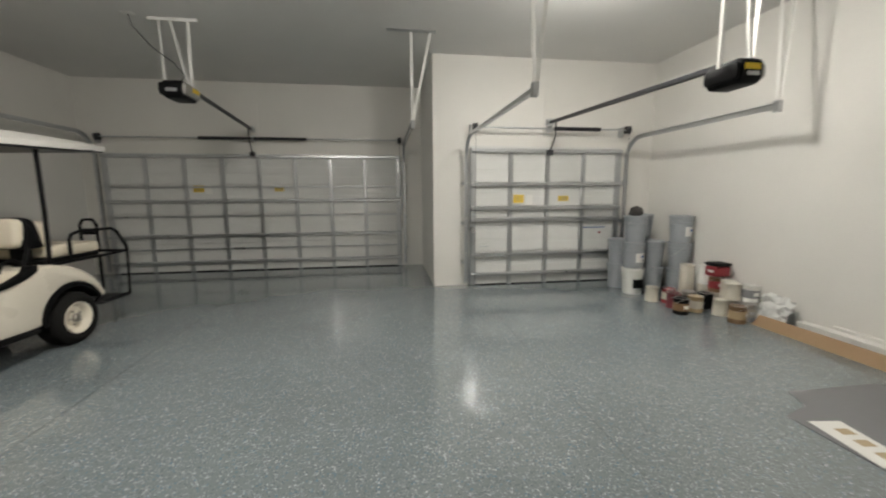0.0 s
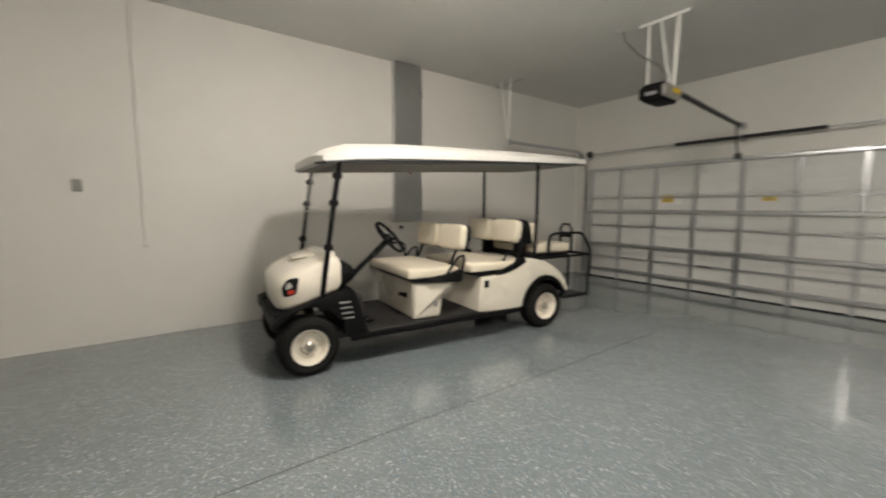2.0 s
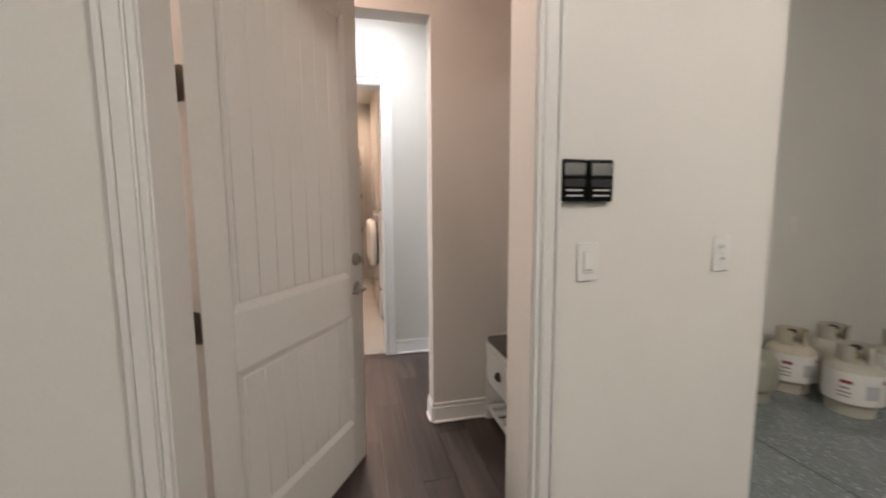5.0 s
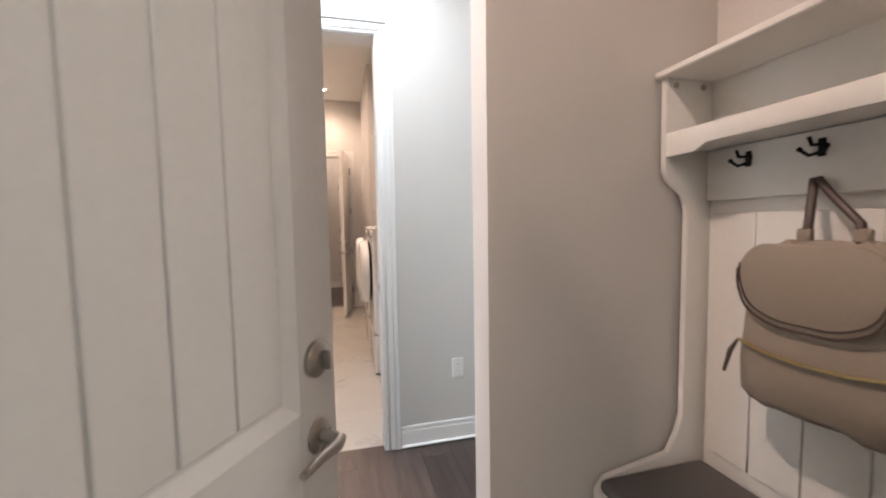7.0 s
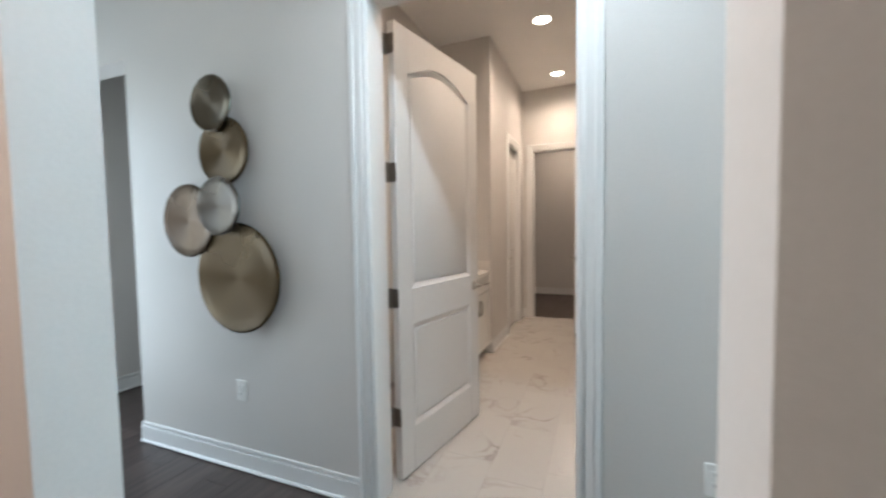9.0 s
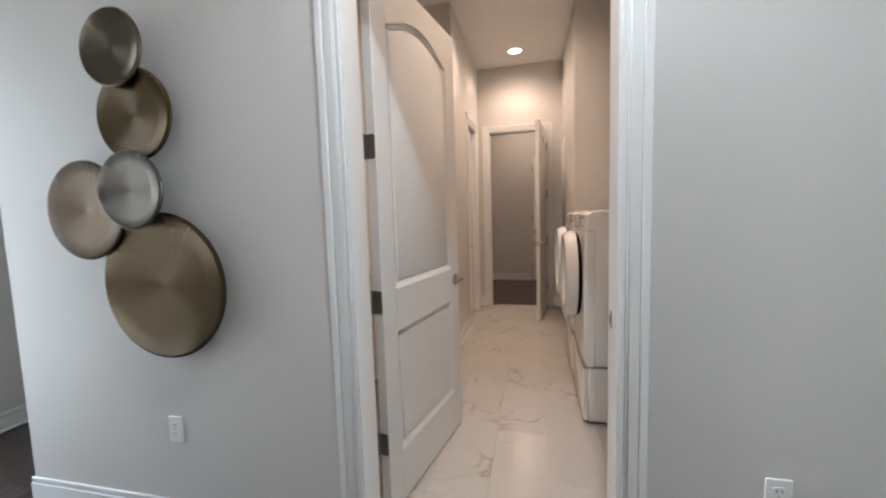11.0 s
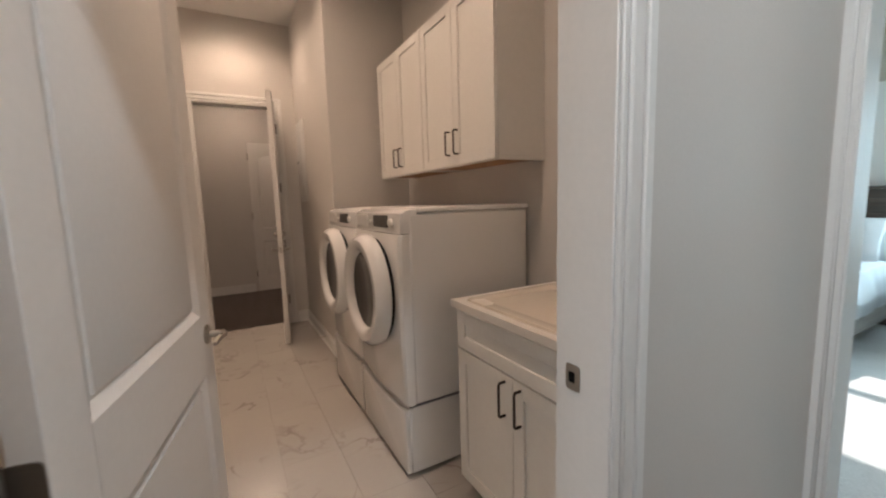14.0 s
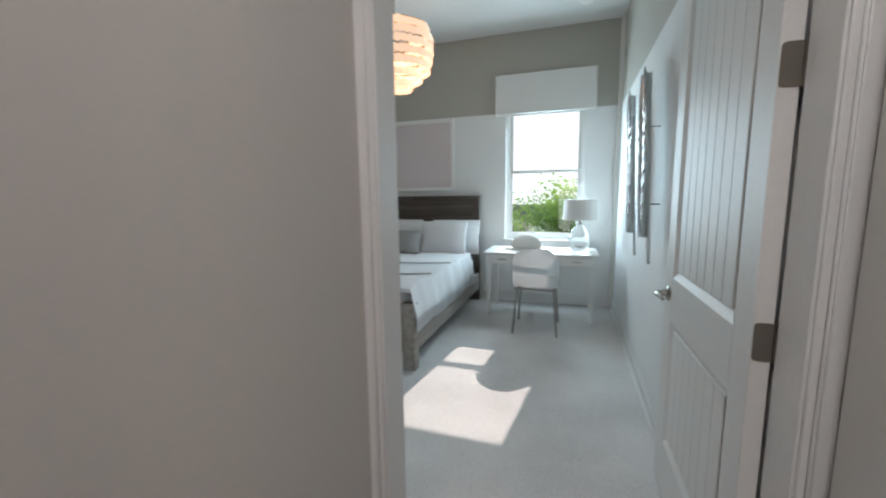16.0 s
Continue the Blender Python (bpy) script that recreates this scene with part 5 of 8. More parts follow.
def backrest(x, z0, z1, lean, facing):
    for y0, y1 in ((-0.47, -0.015), (0.015, 0.47)):
        m = pose(x, 0, z0, 0, lean, 0)
        bm = bmesh.new()
        pad = rounded([(y0, 0), (y1, 0), (y1, z1 - z0), (y0, z1 - z0)], 0.075, 8)
        prism(bm, pad, "x", -0.05, 0.05, 0.032, seg=4)
        bmesh.ops.transform(bm, matrix=m, verts=bm.verts)
        part("backrest_pad", bm, VINYL, cart, "cream vinyl back pad")
        bm = bmesh.new()
        prism(bm, rounded([(y0 - 0.004, -0.006), (y1 + 0.004, -0.006), (y1 + 0.004, z1 - z0 + 0.008), (y0 - 0.004, z1 - z0 + 0.008)], 0.08, 8), "x", -0.066, -0.028, 0.010, m=m)
        part("backrest_shell", bm, BLACK, cart)


backrest(0.945, 0.94, 1.20, -9, 1)
for s in (-1, 1):
    bm = bmesh.new()
    tube(bm, [(1.10, s * 0.36, 0.68), (1.00, s * 0.36, 0.84), (0.89, s * 0.36, 1.10)], 0.016, 8)
    part("backrest_bar", bm, BLACK, cart)
    bm = bmesh.new()
    tube(bm, [(1.17, s * 0.505, 0.70), (1.10, s * 0.51, 0.80), (1.02, s * 0.51, 0.885), (0.965, s * 0.51, 0.90), (0.955, s * 0.51, 0.86), (0.985, s * 0.505, 0.68)], 0.013, 8)
    part("hip_rail", bm, BLACK, cart)
    bm = bmesh.new()
    tube(bm, [(0.30, s * 0.505, 0.72), (0.24, s * 0.51, 0.86), (0.19, s * 0.50, 0.96), (0.17, s * 0.46, 1.05)], 0.014, 8)
    tube(bm, [(0.42, s * 0.47, 0.80), (0.38, s * 0.47, 0.88), (0.30, s * 0.47, 0.90), (0.24, s * 0.47, 0.86)], 0.013, 8)
    part("arm_rail", bm, BLACK, cart)
bm = bmesh.new()
tube(bm, [(1.55, -0.505, 0.74), (1.50, -0.51, 0.86), (1.36, -0.51, 0.955), (1.16, -0.51, 0.96), (1.12, -0.51, 0.92), (1.12, -0.505, 0.72)], 0.013, 8)
part("arm_rail", bm, BLACK, cart)
# rear body
bm = bmesh.new()
arch = [(-0.16 + 0.335 * math.cos(radians(a)), 0.262 + 0.335 * math.sin(radians(a))) for a in range(156, -1, -8)]
prism(bm, [(0.775, 0.30), (0.765, 0.50), (0.745, 0.66), (0.50, 0.665), (0.36, 0.70), (0.22, 0.76), (0.12, 0.80), (0.0, 0.805), (-0.14, 0.775), (-0.30, 0.70), (-0.42, 0.61), (-0.50, 0.51), (-0.545, 0.42), (-0.53, 0.385)] + arch + [(0.24, 0.27), (0.30, 0.265), (0.70, 0.285)], "y", -0.53, 0.53, 0.03, seg=3)
part("rear_body", bm, CART_CREAM, cart)
bm = bmesh.new()
prism(bm, [(-0.16 + 0.339 * math.cos(radians(a)), 0.262 + 0.339 * math.sin(radians(a))) for a in range(154, -1, -11)] + [(-0.16 + 0.30 * math.cos(radians(a)), 0.262 + 0.30 * math.sin(radians(a))) for a in range(0, 155, 11)], "y", -0.54, 0.54)
part("arch_lip", bm, BLACK, cart)
bm = bmesh.new()
box(bm, 0.30, -0.50, 0.285, 0.74, 0.50, 0.64)
part("battery_box", bm, BLACK, cart)
boxpart("charge_socket", BLACK, cart, 0.655, 0.528, 0.55, 0.715, 0.538, 0.625, 0.008)
part("seat", cushion(0.24, 0.86, -0.50, 0.50, 0.70, 0.80, 0.022), VINYL, cart, "cream vinyl bench cushion")
bm = bmesh.new()
prism(bm, [(0.18, 0.69), (0.76, 0.661), (0.855, 0.70), (0.845, 0.72), (0.60, 0.72), (0.18, 0.73)], "y", -0.497, 0.497, 0.006)
part("seat_pan", bm, BLACK, cart)
for s in (-1, 1):
    bm = bmesh.new()
    prism(bm, rounded([(0.53, 0.672), (0.56, 0.69), (0.42, 0.735), (0.30, 0.78), (0.22, 0.83), (0.16, 0.835), (0.16, 0.775), (0.28, 0.72), (0.42, 0.685)], 0.02), "y", s * 0.49, s * 0.542, 0.008)
    part("hip_guard", bm, BLACK, cart)
backrest(0.215, 0.985, 1.24, -8, 1)
bm = bmesh.new()
prism(bm, rounded([(0.13, 0.96), (0.135, 1.25), (0.03, 1.22), (-0.05, 1.02), (-0.04, 0.96)], 0.03), "y", -0.44, 0.44, 0.02)
part("back_box", bm, BLACK, cart, "black divider between the back seats")
for y0, y1 in ((-0.45, -0.015), (0.015, 0.45)):
    part("backrest_pad", cushion(-0.045, 0.045, y0, y1, 0, 0.22, 0.0, pose(-0.06, 0, 0.98, 0, 8, 0)), VINYL, cart, "cream vinyl back pad")
for y in (-0.30, 0.30):
    bm = bmesh.new()
    box(bm, -0.02, y - 0.05, 0.80, 0.10, y + 0.05, 0.97, 0.02, seg=2)
    part("seat_frame", bm, BLACK, cart)
part("seat", cushion(-0.64, -0.06, -0.45, 0.45, 0.845, 0.955, 0.02), VINYL, cart, "cream rear-facing cushion")
bm = bmesh.new()
box(bm, -0.63, -0.44, 0.80, 0.0, 0.44, 0.845, 0.01)
part("seat_pan", bm, BLACK, cart)
# rear rails and foot plate
for s in (-1, 1):
    bm = bmesh.new()
    tube(bm, [(-0.22, s * 0.50, 0.80), (-0.22, s * 0.50, 1.00), (-0.25, s * 0.50, 1.055), (-0.32, s * 0.50, 1.075), (-0.74, s * 0.50, 1.075), (-0.82, s * 0.50, 1.03), (-0.93, s * 0.50, 0.86), (-0.94, s * 0.50, 0.80)], 0.016, 8)
    tube(bm, [(0.0, s * 0.49, 0.80), (-0.50, s * 0.50, 0.80), (-0.94, s * 0.50, 0.80), (-0.94, s * 0.48, 0.31), (-0.60, s * 0.46, 0.29)], 0.016, 8)
    tube(bm, [(-0.58, s * 0.48, 0.80), (-0.60, s * 0.46, 0.42), (-0.54, s * 0.40, 0.30)], 0.014, 8)
    part("rear_rail", bm, BLACK, cart)
bm = bmesh.new()
tube(bm, [(-0.90, 0.05, 0.80), (-0.90, 0.05, 1.10), (-0.90, 0.09, 1.16), (-0.90, 0.19, 1.16), (-0.90, 0.23, 1.10), (-0.90, 0.23, 0.80)], 0.016, 8)
box(bm, -0.92, 0.06, 0.99, -0.88, 0.22, 1.06, 0.01)
part("grab_hoop", bm, BLACK, cart)
bm = bmesh.new()
tube(bm, [(-0.94, -0.50, 0.80), (-0.94, 0.50, 0.80)], 0.016, 8)
part("rear_bar", bm, BLACK, cart)
bm = bmesh.new()
box(bm, -0.96, -0.48, 0.275, -0.54, 0.48, 0.295, 0.006)
plate = part("foot_plate", bm, DARK_STEEL, cart, "dark ribbed foot plate")
for k in range(7):
    boxpart("rib", DARK_STEEL, plate, -0.94 + 0.055 * k, -0.46, 0.2955, -0.92 + 0.055 * k, 0.46, 0.300)
# posts, windscreen, canopy
for s in (-1, 1):
    bm = bmesh.new()
    tube(bm, [(2.345, s * 0.495, 0.60), (2.275, s * 0.50, 1.10), (2.17, s * 0.505, 1.765)], 0.021, 10)
    for z, x in ((1.02, 2.285), (1.38, 2.232), (1.60, 2.196)):
        box(bm, x - 0.035, s * 0.505 - 0.026, z, x + 0.035, s * 0.505 + 0.026, z + 0.05, 0.008)
    part("front_post", bm, BLACK, cart)
    bm = bmesh.new()
    tube(bm, [(-0.02, s * 0.48, 0.80), (-0.03, s * 0.49, 1.30), (-0.03, s * 0.49, 1.825), (-0.03, s * 0.47, 1.862), (-0.03, s * 0.36, 1.875)], 0.019, 10)
    part("rear_post", bm, BLACK, cart)
bm = bmesh.new()
tube(bm, [(-0.03, -0.47, 1.865), (-0.03, 0.47, 1.865)], 0.017, 8)
part("roof_bar", bm, BLACK, cart)
bm = bmesh.new()
prism(bm, [(2.296, 0.985), (2.299, 0.985), (2.205, 1.72), (2.202, 1.72)], "y", -0.48, 0.48)
part("windscreen", bm, CLEAR, cart, "clear acrylic windscreen")
bm = bmesh.new()
box(bm, 2.235, -0.485, 1.325, 2.258, 0.485, 1.34)
part("windscreen_hinge", bm, STEEL_PLATE, cart)
bm = bmesh.new()
rings = []
for x, half, z0, z1 in ((2.35, 0.40, 1.715, 1.735), (2.31, 0.52, 1.705, 1.765), (2.22, 0.565, 1.715, 1.815), (2.05, 0.58, 1.735, 1.87), (1.6, 0.585, 1.765, 1.905), (1.0, 0.585, 1.79, 1.925), (0.4, 0.585, 1.815, 1.94), (-0.2, 0.58, 1.835, 1.945), (-0.6, 0.57, 1.85, 1.935), (-0.76, 0.53, 1.865, 1.915), (-0.80, 0.42, 1.875, 1.895)):
    z0, z1 = z0 + 0.028, z1 + 0.028
    ring = []
    for k in range(17):
        u = -1 + 2 * k / 16
        ring.append((x, half * u, z0 + 0.045 + (z1 - z0 - 0.010) * (1 - abs(u) ** 3.2)))
    ring += [(x, half, z0), (x, half * 0.93, z0 - 0.004), (x, -half * 0.93, z0 - 0.004), (x, -half, z0)]
    rings.append(ring)
loft(bm, rings)
part("canopy", bm, ROOF_WHITE, cart, "long white moulded canopy")
bm = bmesh.new()
prism(bm, [(2.28, 1.728), (-0.72, 1.883), (-0.72, 1.873), (2.28, 1.718)], "y", -0.52, 0.52)
part("canopy_lining", bm, ROOF_UNDER, cart, "grey canopy lining")
bm = bmesh.new()
for s in (-1, 1):
    tube(bm, [(2.34, s * 0.40, 1.728), (2.29, s * 0.55, 1.728), (2.05, s * 0.57, 1.753), (-0.55, s * 0.565, 1.873), (-0.76, s * 0.50, 1.888)], 0.012, 6)
part("canopy_trim", bm, DARK_STEEL, cart, "dark drip edge")

# ---- doors ----
HINGE_METAL = material("antique_nickel_hinge", (0.24, 0.21, 0.18), 0.4, 0.9)


def lever(parent, x, z, y, s, toward):
    """A lever set on the face at y, whose outward side is s; the lever points along toward (+1 or -1 in x)."""
    bm = bmesh.new()
    lathe(bm, [(0.033, 0), (0.034, 0.004), (0.028, 0.010), (0.013, 0.012), (0.012, 0.04)], 20, pose(x, y, z, -90 * s, 0, 0))
    tube(bm, [(x, y + s * 0.035, z), (x, y + s * 0.05, z), (x + toward * 0.02, y + s * 0.056, z), (x + toward * 0.07, y + s * 0.056, z + 0.006), (x + toward * 0.115, y + s * 0.05, z - 0.002)], [0.010, 0.011, 0.011, 0.009, 0.007], 10)
    part("lever_handle", bm, NICKEL, parent, "satin nickel lever")


def panel_door(name, m, w, h, label, grooves=True, arch=False, hinges=4, bolt=False, lever_z=0.96, swing=1, hinge_z=None, turned=90):
    """A two-panel door, hinge edge at its own x = 0, closed along +x, thickness round y = 0. swing: the side (y) on which the hinges sit; turned: how far it stands open."""
    d = thing(name, m, label, "door", kind="structure")
    t, e = 0.0225, 0.0155
    st = 0.115
    z_lo, z_lt, z_ub, z_ut = 0.26, 0.84, 1.035, h - 0.135
    bm = bmesh.new()
    box(bm, 0, -t, 0.012, st, t, h, 0.002)
    box(bm, w - st, -t, 0.012, w, t, h, 0.002)
    box(bm, st, -t, 0.012, w - st, t, z_lo)
    box(bm, st, -t, z_lt, w - st, t, z_ub)
    if arch:
        n = 14
        curve = [(w - st - (w - 2 * st) * k / n, z_ut - 0.10 + 0.10 * math.sin(math.pi * k / n)) for k in range(n + 1)]
        prism(bm, [(st, h), (w - st, h)] + curve, "y", -t, t)
    else:
        box(bm, st, -t, z_ut, w - st, t, h)
    part("slab", bm, DOOR_PAINT, d)
    for z0, z1, top in ((z_lo, z_lt, False), (z_ub, z_ut, arch)):
        bm = bmesh.new()
        box(bm, st - 0.005, -e + 0.006, z0 - 0.005, w - st + 0.005, e - 0.006, z1 + 0.005)
        # sloping moulding round the field, both faces
        for s in (-1, 1):
            for a0, b0, a1, b1 in ((st, z0, w - st, z0), (w - st, z0, w - st, z1), (w - st, z1, st, z1), (st, z1, st, z0)):
                if top and b0 == b1 == z1:
                    continue
                dx, dz = (a1 - a0), (b1 - b0)
                ln = math.hypot(dx, dz)
                nx, nz = -dz / ln, dx / ln
                vs = [bm.verts.new(p) for p in ((a0, s * t, b0), (a1, s * t, b1), (a1 + nx * 0.028 - dx / ln * 0.028, s * (e - 0.006), b1 + nz * 0.028 - dz / ln * 0.028), (a0 + nx * 0.028 + dx / ln * 0.028, s * (e - 0.006), b0 + nz * 0.028 + dz / ln * 0.028))]
                bm.faces.new(vs)
        part("panel_moulding", bm, DOOR_PAINT, d)
        x0, x1 = st + 0.036, w - st - 0.036
        count = 7 if grooves else 1
        for k in range(count):
            bm = bmesh.new()
            xa, xb = x0 + (x1 - x0) * k / count, x0 + (x1 - x0) * (k + 1) / count
            if top:
                n = 12
                cut = [(xb - (xb - xa) * j / n, z1 - 0.036 - 0.10 + 0.10 * math.sin(math.pi * (xb - (xb - xa) * j / n - st) / (w - 2 * st))) for j in range(n + 1)]
                prism(bm, [(xa, z0 + 0.036), (xb, z0 + 0.036)] + cut, "y", -e, e, 0.004)
            else:
                box(bm, xa + (0.0008 if grooves else 0), -e, z0 + 0.036, xb - (0.0008 if grooves else 0), e, z1 - 0.036, 0.0025 if grooves else 0.004)
            part("plank" if grooves else "field_panel", bm, DOOR_PAINT, d)
    zs = hinge_z or [0.30 + (h - 0.52) * k / (hinges - 1) for k in range(hinges)]
    for z in zs:
        bm = bmesh.new()
        tube(bm, [(-0.006, swing * (t + 0.007), z - 0.052), (-0.006, swing * (t + 0.007), z + 0.052)], 0.0075, 10)
        for q in (-0.018, 0.018):
            tube(bm, [(-0.006, swing * (t + 0.007), z + q - 0.001), (-0.006, swing * (t + 0.007), z + q + 0.001)], 0.0082, 10)
        prism(bm, rounded([(-t * 0.9, z - 0.050), (t + 0.006, z - 0.050), (t + 0.006, z + 0.050), (-t * 0.9, z + 0.050)] if swing > 0 else [(-t - 0.006, z - 0.050), (t * 0.9, z - 0.050), (t * 0.9, z + 0.050), (-t - 0.006, z + 0.050)], 0.012), "x", -0.0035, -0.0005)
        part("hinge", bm, HINGE_METAL, d, "antique nickel butt hinge")
        by = swing * (t + 0.007)
        bm = bmesh.new()
        prism(bm, rounded([(by, z - 0.050), (by - swing * 0.048, z - 0.050), (by - swing * 0.048, z + 0.050), (by, z + 0.050)], 0.012), "x", -0.0085, -0.006)
        bmesh.ops.transform(bm, matrix=Matrix.Translation((-0.006, by, 0)) @ Matrix.Rotation(radians(-swing * turned), 4, "Z") @ Matrix.Translation((0.006, -by, 0)), verts=bm.verts)
        part("hinge_leaf", bm, HINGE_METAL, d, "antique nickel hinge leaf on the jamb")
    for s in (-1, 1):
        lever(d, w - 0.065, lever_z, s * t, s, -1)
        if bolt:
            bm = bmesh.new()
            lathe(bm, [(0.034, 0), (0.034, 0.008), (0.024, 0.018), (0.02, 0.02)], 20, pose(w - 0.065, s * t, lever_z + 0.15, -90 * s, 0, 0))
            box(bm, w - 0.069, s * (t + 0.018), lever_z + 0.132, w - 0.061, s * (t + 0.034), lever_z + 0.168, 0.003)
            part("deadbolt", bm, NICKEL, d, "satin nickel deadbolt")
    boxpart("latch_plate", NICKEL, d, w + 0.0003, -0.012, lever_z - 0.03, w + 0.0015, 0.012, lever_z + 0.03)
    return d


def strike(m):
    s = thing("strike_plate", m, "satin nickel strike plate in the door jamb", "strike plate")
    bm = bmesh.new()
    prism(bm, rounded([(-0.018, -0.03), (0.022, -0.03), (0.022, 0.03), (-0.018, 0.03)], 0.008), "x", 0.0005, 0.002)
    part("plate", bm, NICKEL, s)
    boxpart("hole", BLACK, s, 0.0018, -0.008, -0.012, 0.003, 0.008, 0.012)


# house door, hinged on the east jamb and swung into the mud room
panel_door("door_house", pose(0.601, -0.334, 0, 0, 0, 180 + 58.8), 0.955, 2.425, "white plank-panel house door standing half open", True, False, 4, True, 0.972, 1, [0.36, 1.024, 1.737, 2.30], 59.5)
panel_door("door_laundry", pose(LX1 + 0.002, -2.852, 0, 0, 0, 180 + 79), 0.885, 2.425, "white arched two-panel laundry door standing open", False, True, 4, False, 0.962, 1, [0.352, 0.997, 1.658, 2.313], 79)
panel_door("door_end", pose(EX0 + 0.004, LEND + 0.028, 0, 0, 0, 82), 0.755, 2.465, "white door standing open at the laundry end", False, True, 4, True, 0.962, 1, None, 82)
panel_door("door_closet", pose(LE + 0.075, -6.675, 0, 0, 0, 90), 0.665, 2.43, "white two-panel closet door, closed", False, False, 3, False, 0.96, -1, None, 0)
panel_door("door_far", pose(0.10, FY + 0.03, 0, 0, 0, 180), 0.92, 2.40, "white arched door on the far wall", False, True, 3, False, 0.96, -1, None, 0)
panel_door("door_bedroom", pose(BXI - 0.014, -1.587, 0, 0, 0, 180 + 0.9), 0.885, 2.425, "white plank-panel bedroom door standing wide open", True, False, 4, False, 0.955, -1, [0.352, 1.031, 1.695, 2.33], 90)
strike(pose(LX0, -2.725, 0.987))

# ---- hall and mud room ----
CABINET = material("white_cabinet_paint", (0.74, 0.72, 0.68), 0.36, bump=0.02, blotch=0.02)
BRONZE = material("dark_bronze", (0.06, 0.045, 0.035), 0.35, 0.8)
wall_plate(pose(-0.615, LY, 0.467, 0, 0, 180), "outlet", "white duplex outlet on the hall wall", "outlet")
wall_plate(pose(1.645, LY, 0.465, 0, 0, 180), "outlet", "white duplex outlet under the wall discs", "outlet")


def brass_disc(x, z, r, y, base, label):
    """A round spun-metal wall disc, ribbed by many rays from its middle."""
    d = thing("wall_disc", pose(x, y, z, -90, 0, 0), label, "wall art", "overlapping metal wall discs")
    n = 300
    bm = bmesh.new()
    rings = []
    for f, lift in ((0.02, 0.010), (0.4, 0.013), (0.72, 0.0165), (0.97, 0.020), (1.0, 0.016), (1.0, 0.004)):
        rings.append([bm.verts.new((f * r * math.cos(2 * math.pi * k / n), f * r * math.sin(2 * math.pi * k / n), lift + (0.0016 if k % 2 and 0.9 < f < 0.99 else 0))) for k in range(n)])
    for a, b in zip(rings, rings[1:]):
        for k in range(n):
            bm.faces.new((a[k], a[(k + 1) % n], b[(k + 1) % n], b[k]))
    bm.faces.new(rings[0])
    bm.faces.new(rings[-1][::-1])
    mat = material("spun_metal", base, 0.26, 1.0, grain=0.10, scale=90, blotch=0.12)
    mat.node_tree.nodes["Principled BSDF"].inputs["Anisotropic"].default_value = 0.9
    tan = mat.node_tree.nodes.new("ShaderNodeTangent")
    tan.direction_type, tan.axis = "RADIAL", "Z"
    mat.node_tree.links.new(tan.outputs[0], mat.node_tree.nodes["Principled BSDF"].inputs["Tangent"])
    ob = part("disc", bm, mat, d)
    for p in ob.data.polygons:
        p.use_smooth = False
    bm = bmesh.new()
    tube(bm, [(r * math.cos(2 * math.pi * k / 60), r * math.sin(2 * math.pi * k / 60), 0.012) for k in range(60)], 0.004, 6, closed=True)
    part("rim", bm, mat, d)
    bm = bmesh.new()
    lathe(bm, [(0.012, -0.045), (0.012, 0.006)], 8)
    part("stand_off", bm, DARK_STEEL, d)
    return d


brass_disc(1.575, 1.113, 0.295, LY + 0.05, (0.105, 0.073, 0.04), "large bronze ribbed disc low on the hall wall")
brass_disc(1.915, 1.428, 0.202, LY + 0.065, (0.085, 0.058, 0.038), "bronze ribbed disc overlapping the large one")
brass_disc(1.645, 1.499, 0.152, LY + 0.09, (0.15, 0.13, 0.11), "silvery ribbed disc in front of the others")
brass_disc(1.64, 1.795, 0.178, LY + 0.05, (0.105, 0.073, 0.04), "bronze ribbed disc above the silvery one")
brass_disc(1.69, 2.045, 0.145, LY + 0.075, (0.13, 0.105, 0.075), "small pale bronze disc at the top")

# hall tree with bench
tree_x, ty0, ty1 = -1.12, -1.362, -0.46
hall_tree = thing("hall_tree", pose(0, 0, 0), "white hall tree with shelf, hooks and drawer bench", "hall tree")
for y in (ty0, ty1 - 0.02):
    bm = bmesh.new()
    side = [(tree_x, 0.0), (-0.69, 0.0), (-0.69, 0.52), (-0.72, 0.56), (-0.96, 0.60), (-0.995, 0.66), (-1.015, 0.72), (-1.015, 1.40), (-1.0, 1.45), (-0.935, 1.50), (-0.925, 1.53), (-0.925, 1.81), (tree_x, 1.81)]
    prism(bm, side, "y", y, y + 0.02, 0.002)
    part("side_panel", bm, CABINET, hall_tree)
bm = bmesh.new()
box(bm, tree_x, ty0 + 0.02, 0.06, tree_x + 0.012, ty1 - 0.02, 1.81)
part("back_panel", bm, CABINET, hall_tree)
for k in range(6):
    y = ty0 + 0.03 + k * (ty1 - ty0 - 0.06) / 6
    boxpart("back_plank", CABINET, hall_tree, tree_x + 0.012, y + 0.002, 0.60, tree_x + 0.018, y + (ty1 - ty0 - 0.06) / 6 - 0.002, 1.39, 0.002)
boxpart("top_board", CABINET, hall_tree, tree_x, ty0 - 0.01, 1.811, -0.905, ty1 + 0.01, 1.832, 0.004)
boxpart("shelf", CABINET, hall_tree, tree_x + 0.012, ty0 + 0.02, 1.592, -0.94, ty1 - 0.02, 1.608)
bm = bmesh.new()
prism(bm, [(ty0 + 0.02, 1.640), (ty0 + 0.02, 1.568), (ty0 + 0.12, 1.568), (ty0 + 0.16, 1.588), (ty1 - 0.16, 1.588), (ty1 - 0.12, 1.568), (ty1 - 0.02, 1.568), (ty1 - 0.02, 1.640)], "x", -0.94, -0.925, 0.002)
part("shelf_apron", bm, CABINET, hall_tree)
